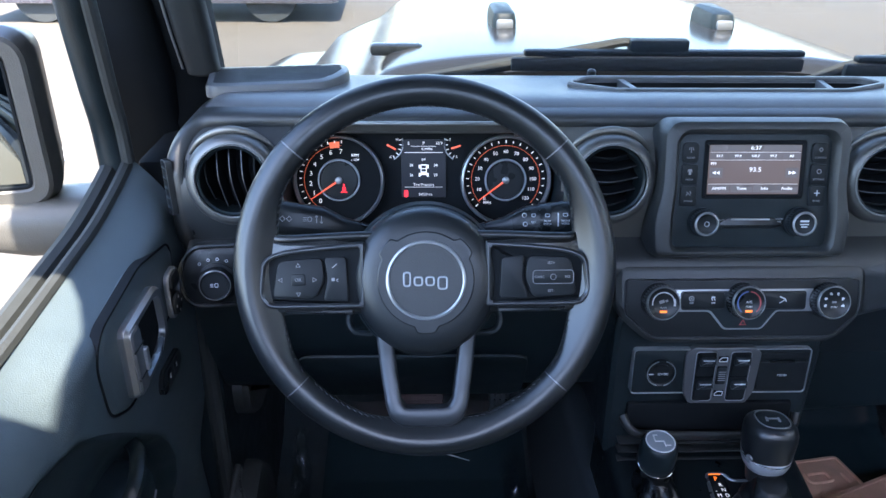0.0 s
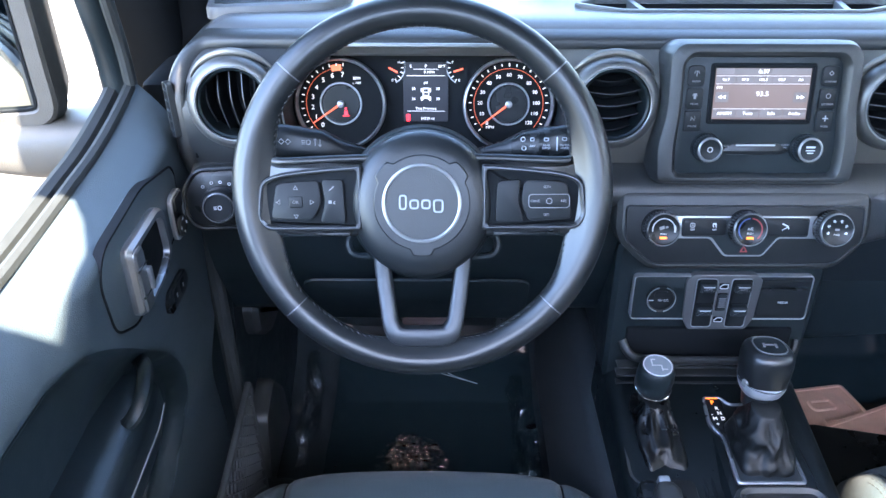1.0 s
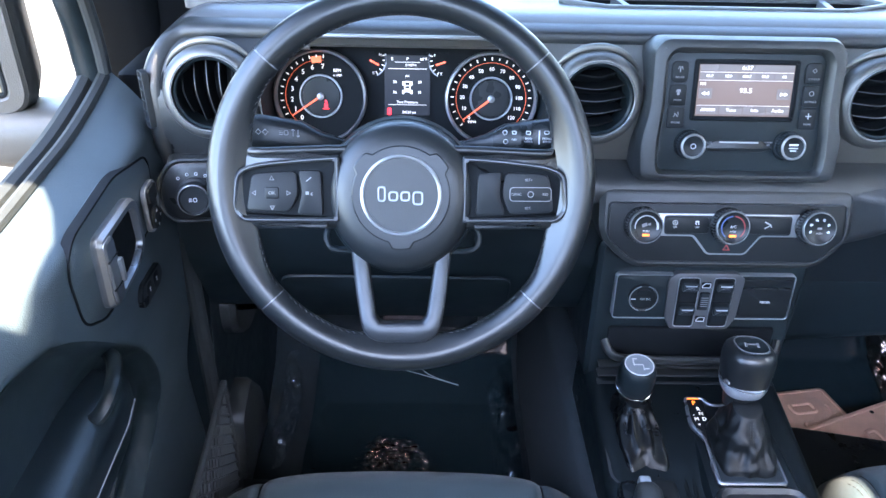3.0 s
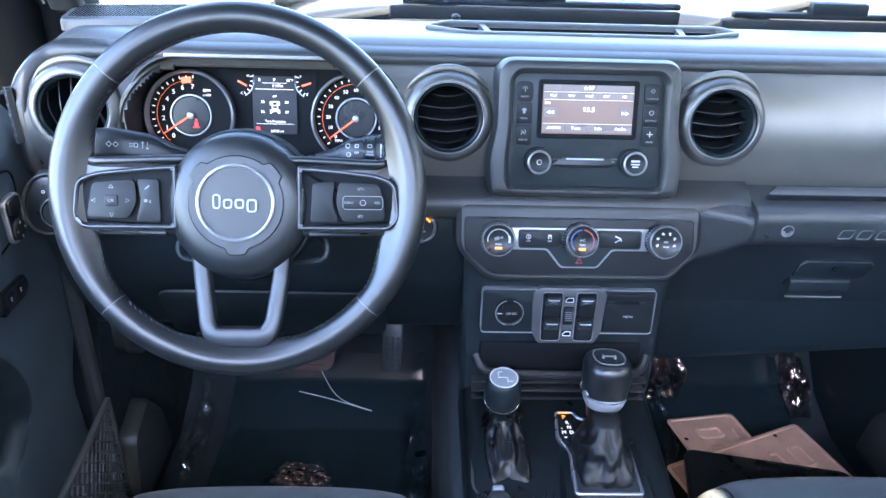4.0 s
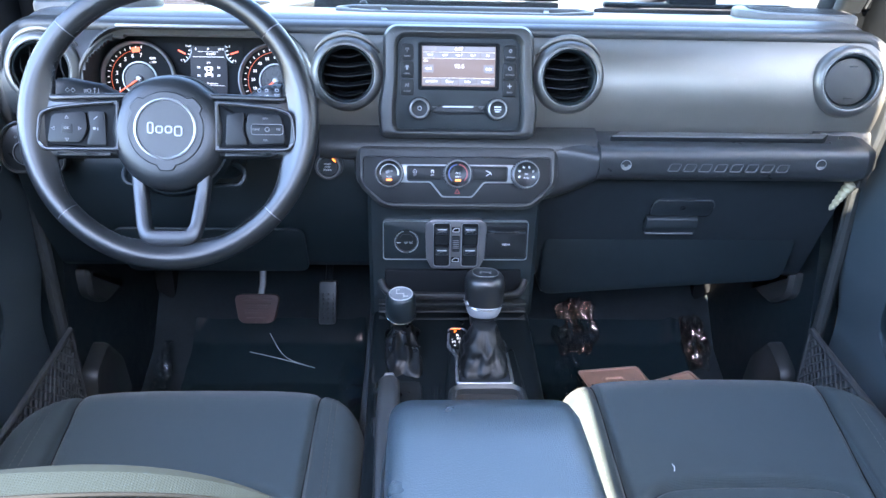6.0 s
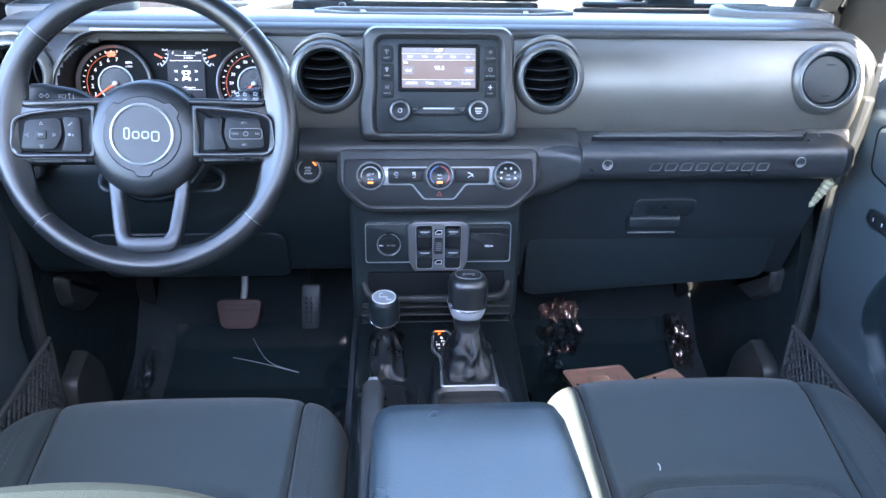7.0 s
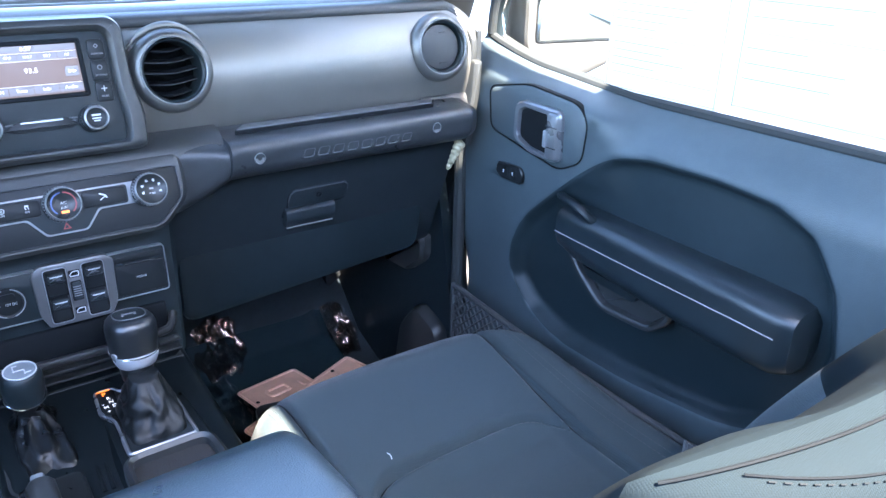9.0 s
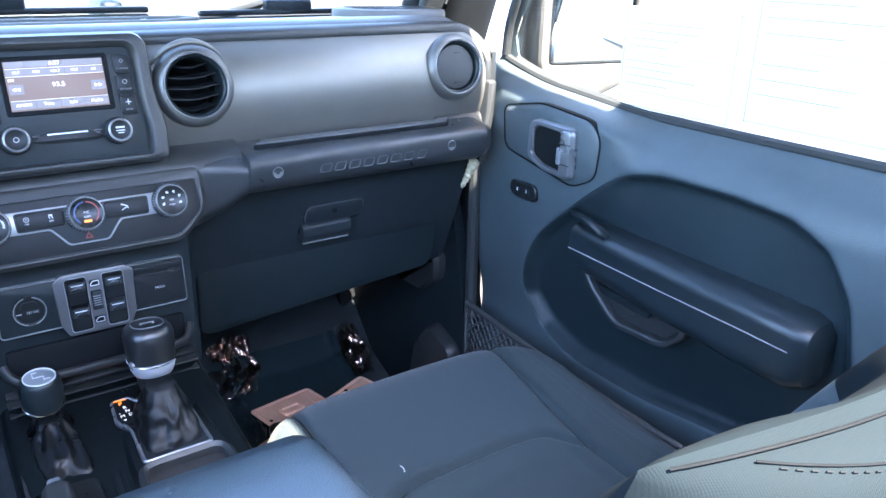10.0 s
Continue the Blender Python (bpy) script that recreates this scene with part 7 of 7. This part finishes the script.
# ---- doors ----
RECESS = [(0.608, 0.995), (0.55, 1.045), (0.50, 1.080), (0.44, 1.092), (0.33, 1.093), (0.25, 1.087), (0.20, 1.065), (0.165, 1.01), (0.15, 0.93), (0.165, 0.85), (0.21, 0.79), (0.28, 0.755), (0.45, 0.735), (0.60, 0.735), (0.675, 0.765), (0.712, 0.815), (0.708, 0.865), (0.675, 0.935)]
BELT = 1.160


def belt_z(y):
    return BELT - 0.002 + 0.022 * step(0.45, 0.80, y) + 0.030 * (max(0.0, y - 0.69) / 0.155) ** 1.8


HANDLE_PLATE = [(0.105, -0.022), (0.112, 0.045), (0.02, 0.062), (-0.085, 0.052), (-0.105, 0.030), (-0.100, -0.030), (-0.055, -0.052)]


def door_u(y, z):
    """How far the inner skin lies from the car's middle."""
    u = 0.660
    top = belt_z(y)
    z0 = 1.072 + 0.033 * step(0.46, 0.57, y)
    if z > z0:
        u += 0.056 * ((z - z0) / (top - z0)) ** 2.0
    else:
        u += 0.014 * step(0.0, 0.34, z0 - z)
    u += 0.020 * step(0.90, 0.74, z)
    d = inside((y, z), RECESS)
    u += 0.024 * step(-0.006, 0.014, d)
    u -= 0.012 * step(0.80, 0.55, z)
    boss = step(-0.080, -0.004, inside((y - 0.655, z - 1.092), HANDLE_PLATE)) * step(top - 0.001, top - 0.034, z)
    return u + (0.6595 - u) * boss


def door(side, label):
    d = thing("door_1" if side < 0 else "door_2", pose(CX, 0, 0), label, "car door", kind="structure")

    def P(u, y, z):
        return Vector((side * u, y, z))

    def lay(bm, u, y, z, turn=0.0):
        """Lays a flat piece on the inner skin: its x runs ahead, its y up, its z inwards."""
        m = Matrix(((0, 0, -side, side * u), (1, 0, 0, y), (0, 1, 0, z), (0, 0, 0, 1))) @ Matrix.Rotation(radians(turn), 4, "Z")
        bmesh.ops.transform(bm, matrix=m, verts=bm.verts)
        return bm

    Y0, Y1, Z0 = -0.08, 0.845, 0.50

    def skin(a, b):
        y = Y0 + (Y1 - Y0) * a
        z = Z0 + (belt_z(y) - Z0) * b
        return P(door_u(y, z), y, z)

    part("inner_panel", thicken(grid_skin(skin, 160, 140), 0.003), DOOR, d, "grained dark door panel", angle=60)
    mid = Vector((0.42, 0.91))
    edge = [mid + (p - mid) * 1.02 for p in rpoly(RECESS, 0.03, 4)]
    fill = []
    for k in (1.0, 0.985, 0.965, 0.945, 0.92, 0.88, 0.8, 0.65, 0.45, 0.2):
        loop = [mid + (p - mid) * k for p in edge]
        fill.append([P(door_u(p.x, p.y) - (0.0004 if k == 1.0 else 0.002), p.x, p.y) for p in loop])
    part("insert_panel", rings(bmesh.new(), fill, cap_first=False), INSERT, d, "darker smooth door insert", angle=60)
    part("core", box(side * 0.742, (Y0 + Y1) / 2, 0.81, 0.030, Y1 - Y0, 0.64, 0.01), DARK, d)
    part("outer_skin", box(side * 0.790, (Y0 + Y1) / 2 + 0.05, 0.77, 0.05, Y1 - Y0 + 0.10, 0.64, 0.02), PAINT, d, "dark painted outer skin")
    # belt seal and window frame
    pts = [P(0.716, Y0 + (Y1 - Y0 - 0.01) * k / 40, belt_z(Y0 + (Y1 - Y0 - 0.01) * k / 40) - 0.002) for k in range(41)]
    part("belt_seal", tube(pts, 0.007, 8), RUBBER, d)
    part("outer_belt", tube([p + Vector((side * 0.022, 0, -0.006)) for p in pts], 0.010, 8), RUBBER, d)
    part("door_seal", tube([P(0.660 + 0.045 * step(1.10, 1.17, z), 0.840, z) for z in (0.55 + 0.02 * k for k in range(32))], 0.011, 10), RUBBER, d, "black rubber seal down the front edge")
    top = 0.630 if side < 0 else 0.682
    fr = [P(0.734, 0.845, 1.12), P(0.733, 0.842, 1.24), P(0.722, 0.80, 1.34), P(0.680, 0.655, 1.70), P(top + 0.01, 0.62, 1.725), P(top, 0.50, 1.735), P(top if side < 0 else 0.680, 0.40, 1.737), P(top if side < 0 else 0.680, 0.0, 1.735), P(top + 0.01, -0.06, 1.70), P(0.70, -0.08, 1.16)]
    part("window_frame", tube(smoothed(fr, 4), 0.0175, 12), DARK, d, "black window frame")
    part("frame_seal", tube([p + Vector((-side * 0.020, -0.010, 0)) for p in smoothed(fr, 4)[3:14]], 0.0075, 10), RUBBER, d, "rubber seal along the window frame")
    if side > 0:
        gl = [Vector((0.725, y, z)) for y, z in ((-0.07, 1.15), (0.80, 1.15), (0.825, 1.24), (0.64, 1.72), (-0.05, 1.72))]
        bm = rings(bmesh.new(), [gl, [p + Vector((0.004, 0, 0)) for p in gl]])
        g = part("window_pane", bm, GLASS, d, "closed side window", smooth=False)
        g.visible_shadow = False
    # handle plate
    pl = rpoly(HANDLE_PLATE, 0.016, 5)
    part("handle_plate", lay(rings(bmesh.new(), [at_z(pl, -0.02), at_z(pl, 0.0005), at_z(inset(pl, 0.005), 0.004)]), 0.660, 0.655, 1.092), DOOR, d)
    part("handle_plate_edge", lay(frame_ring(inset(pl, -0.0025), pl, -0.008, 0.002, 0.0005), 0.660, 0.655, 1.092), BLACK, d)
    ho = rpoly([(0.052, -0.020), (0.050, 0.034), (0.034, 0.042), (-0.050, 0.040), (-0.052, -0.034), (-0.038, -0.040), (0.018, -0.036)], 0.012, 5)
    hi = rpoly([(0.040, -0.015), (0.038, 0.026), (0.027, 0.032), (-0.026, 0.030), (-0.027, -0.026), (-0.022, -0.030), (0.012, -0.027)], 0.009, 5)
    h = part("handle_bezel", lay(rings(bmesh.new(), [at_z(ho, 0.002), at_z(ho, 0.010), at_z(inset(ho, 0.003), 0.014), at_z(inset(hi, -0.002), 0.014), at_z(hi, 0.010), at_z(hi, 0.002)], closed=True), 0.660, 0.642, 1.090), HANDLE, d, "satin silver handle surround")
    part("handle_well", lay(prism(hi, 0.004, 0.0078), 0.660, 0.642, 1.090), BLACK, h)
    part("pull_lever", lay(rings(bmesh.new(), [at_z(rrect(0.022, 0.070, 0.006, 4, -0.036, 0.0), z) for z in (0.008, 0.0150)] + [at_z(rrect(0.018, 0.066, 0.006, 4, -0.036, 0.0), 0.0168)]), 0.660, 0.642, 1.090), HANDLE, h)
    part("lever_joint", lay(bars([(-0.036, 0.015, 0.023, 0.0014), (-0.036, -0.016, 0.023, 0.0014)], 0.0160, 0.0174), 0.660, 0.642, 1.090), DARK, h, smooth=False)
    part("lock_tab", lay(prism(rrect(0.007, 0.026, 0.003, 4, -0.026, -0.004), 0.014, 0.0200, 0.001), 0.660, 0.642, 1.090), SILVER, h)
    # lock switch
    lo = rpoly([(0.034, -0.004), (0.030, 0.014), (-0.026, 0.016), (-0.034, 0.004), (-0.030, -0.013), (0.020, -0.013)], 0.007, 4)
    b = part("lock_switch", lay(rings(bmesh.new(), [at_z(lo, -0.014), at_z(lo, 0.003), at_z(inset(lo, 0.002), 0.0045)]), 0.660, 0.707, 1.005), GLOSS, d, "small black lock switch")
    part("mark", lay(bars([(-0.010, 0.001, 0.0018, 0.0040), (-0.010, 0.0035, 0.003, 0.0010), (0.012, 0.001, 0.0018, 0.0040), (0.012, 0.0035, 0.003, 0.0010)], 0.0048, 0.0054), 0.660, 0.707, 1.005), MARK, b, smooth=False)
    for x in (-0.010, 0.012):
        part("key", lay(prism(rrect(0.017, 0.019, 0.0075, 5, x, 0.001), 0.003, 0.0048, 0.0006), 0.660, 0.707, 1.005), BUTTON, b)
    if side < 0:
        mo = rrect(0.036, 0.056, 0.013, 5)
        ms = part("mirror_switch", lay(frame_ring(mo, inset(mo, 0.003), 0.005, 0.0105, 0.001), 0.660, 0.738, 1.090), SILVER, d, "black mirror adjuster with silver rim")
        part("face", lay(prism(inset(mo, 0.002), 0.005, 0.009, 0.0008), 0.660, 0.738, 1.090), GLOSS, ms)
        part("pad", lay(lathe([(0.013, 0.008), (0.013, 0.0115), (0.011, 0.013), (0.0005, 0.0125)], 28, cx=0, cy=-0.014), 0.660, 0.738, 1.090), BUTTON, ms)
        part("selector", lay(prism(rrect(0.024, 0.018, 0.005, 4, 0, 0.016), 0.008, 0.0125, 0.001), 0.660, 0.738, 1.090), BUTTON, ms)
        bm = bmesh.new()
        for a in range(4):
            prism(circle(0.0022, 3, 0.0085 * math.cos(a * math.pi / 2), -0.014 + 0.0085 * math.sin(a * math.pi / 2), a * math.pi / 2), 0.0125, 0.0133, bm=bm)
        part("arrow", lay(bm, 0.660, 0.738, 1.090), MARK, ms, smooth=False)
    # armrest
    def arm_sec(y, top, bot, reach, r):
        pts = rpoly([(0.690, bot + 0.03), (0.690, top + 0.004), (0.690 - reach * 0.62, top + 0.003), (0.690 - reach * 0.98, top - 0.008), (0.690 - reach, bot + 0.022), (0.690 - reach * 0.72, bot)], [0.002, 0.004, 0.02, r * 0.75, 0.012, 0.02], 4)
        return [P(p.x, y, p.y) for p in pts]
    secs = [(0.590, 0.976, 0.935, 0.022, 0.008), (0.580, 0.986, 0.920, 0.046, 0.012), (0.54, 0.989, 0.912, 0.054, 0.014), (0.40, 0.986, 0.898, 0.058, 0.016), (0.26, 0.983, 0.886, 0.060, 0.016), (0.205, 0.980, 0.886, 0.059, 0.018), (0.188, 0.974, 0.892, 0.050, 0.018), (0.178, 0.958, 0.902, 0.028, 0.010)]
    part("armrest", rings(bmesh.new(), [arm_sec(*s) for s in secs]), ARMREST, d, "padded black armrest")
    part("armrest_seam", tube([P(0.690 - r - 0.0002, y, t - 0.036) for y, t, b, r, _ in secs[1:6]], 0.0009, 6), GREYMARK, d)
    # hook at the armrest's front end
    part("armrest_hook", tube(smoothed([P(0.672, 0.600, 0.998), P(0.652, 0.575, 1.004), P(0.640, 0.535, 1.004), P(0.645, 0.515, 0.992), P(0.66, 0.512, 0.980)], 5), 0.008, 10, flat=0.7), DARK, d)
    # pull cup under the armrest
    co = rpoly([(0.580, 0.940), (0.545, 0.892), (0.500, 0.857), (0.484, 0.849), (0.395, 0.852), (0.365, 0.880), (0.350, 0.930)], 0.014, 5)
    part("pull_cup", lay(rings(bmesh.new(), [at_z(co, -0.03), at_z(co, 0.002), at_z(inset(co, 0.002), 0.0045), at_z(inset(co, 0.007), 0.0050), at_z(inset(co, 0.010), 0.0030), at_z(inset(co, 0.013), -0.006)]), 0.662, 0, 0), DASH, d)
    part("pull_cup_slot", lay(prism(rpoly([(0.535, 0.908), (0.520, 0.890), (0.43, 0.884), (0.42, 0.902)], 0.006, 3), -0.006, 0.002, 0.003), 0.662, 0, 0), DARK, d)
    # net pocket
    bm = bmesh.new()
    n = 34
    def netp(a, b):
        y = 0.815 - 0.66 * a
        zt = 0.765 - 0.025 * a
        zb = 0.53 + 0.02 * a
        bulge = 0.030 * math.sin(math.pi * min(1, max(0, a))) * (0.4 + 0.6 * math.sin(math.pi * b))
        return P(0.645 - bulge - 0.012, y, zb + (zt - zb) * b)
    for k in range(-14, n):
        for sgn in (1, -1):
            pts = []
            for j in range(13):
                b = j / 12
                a = (k + 0.5 * (sgn < 0)) / n + (b if sgn > 0 else 1 - b) * 0.36
                if 0 <= a <= 1:
                    pts.append(netp(a, b))
            if len(pts) > 1:
                tube(pts, 0.0019, 4, bm=bm)
    net = part("pocket_net", bm, NET, d, "black elastic net pocket")
    part("net_edge", tube([netp(k / 30, 1) for k in range(31)], 0.005, 8), NET, net)
    part("net_edge", tube([netp(0, k / 6) for k in range(7)], 0.004, 8), NET, net)
    return d


door(-1, "closed driver door with grained dark panel and silver handle")
door(1, "closed passenger door with grained dark panel and silver handle")

# paper sheets behind the passenger glass
def paper(y, z, w, h, rows, label):
    sheet = thing("window_sticker", pose(1.113, y, z), label, "paper", "papers on the window")
    part("sheet", box(0, 0, 0, 0.001, w, h, 0), PAPER, sheet, smooth=False)
    for dy, dz, ly, lz in ((0, h / 2 - 0.003, w, 0.0008), (0, 0.003 - h / 2, w, 0.0008), (w / 2 - 0.003, 0, 0.0008, h), (0.003 - w / 2, 0, 0.0008, h)):
        part("border_line", box(-0.001, dy, dz, 0.0008, ly, lz, 0), FAINT, sheet, smooth=False)
    for k in range(rows):
        long = k % 5 == 0
        ln = w * (0.9 if long else 0.25 + 0.5 * random.random())
        part("print_line", box(-0.001, w * 0.45 - ln / 2, h * 0.42 - k * h * 0.82 / rows, 0.0008, ln, 0.0009 if long else 0.0014, 0), FAINT, sheet, smooth=False)


paper(0.482, 1.235, 0.19, 0.14, 11, "printed white paper sheet stuck inside the passenger window")
paper(0.268, 1.275, 0.20, 0.20, 9, "second pale printed sheet stuck inside the passenger window")
# pale ribbed sliver under the dash end, put in for a sun streak
cb = thing("sun_streak", pose(1.016, 0.790, 1.046, 10, 22, 0) @ Matrix.Diagonal((0.62, 0.8, 1.0, 1)), "pale ribbed sliver put in for a sun streak below the dash end", "cable")
bm = lathe([(0.002, -0.055)] + [(0.004 + 0.009 * k / 12 + (0.0022 if k % 2 else 0), -0.053 + 0.0042 * k) for k in range(13)] + [(0.004, 0.0)], 16)
part("boot", bm, CREAM, cb)
# seat belt strap by the passenger pillar
sbelt = thing("seat_belt", pose(0, 0, 0), "dark grey seat belt strap by the pillar", "seat belt")
bm = rings(bmesh.new(), [[Vector((1.062, y - 0.022, z)), Vector((1.062, y + 0.022, z)), Vector((1.065, y + 0.022, z)), Vector((1.065, y - 0.022, z))] for y, z in ((-0.02, 0.6), (-0.02, 1.0), (-0.05, 1.5))])
part("strap", bm, weave_material("belt_webbing", (0.06, 0.06, 0.06), 0.003), sbelt)

sl = thing("seat_belt_buckle", pose(0, 0, 0), "grey belt strap folded beside the passenger backrest", "seat belt")
pts = smoothed([(0.985, 0.16, 0.72), (0.975, 0.20, 0.775), (0.965, 0.245, 0.785), (0.985, 0.262, 0.770), (1.008, 0.225, 0.755), (1.012, 0.17, 0.74)], 5)
bm = rings(bmesh.new(), [[p + Vector((0, 0, -0.010)), p + Vector((0.002, 0.002, -0.010)), p + Vector((0.002, 0.002, 0.010)), p + Vector((0, 0, 0.010))] for p in pts])
part("strap", bm, MATS["belt_webbing"], sl)
part("buckle", box(0.985, 0.15, 0.70, 0.022, 0.035, 0.06, 0.006), DARK, sl)
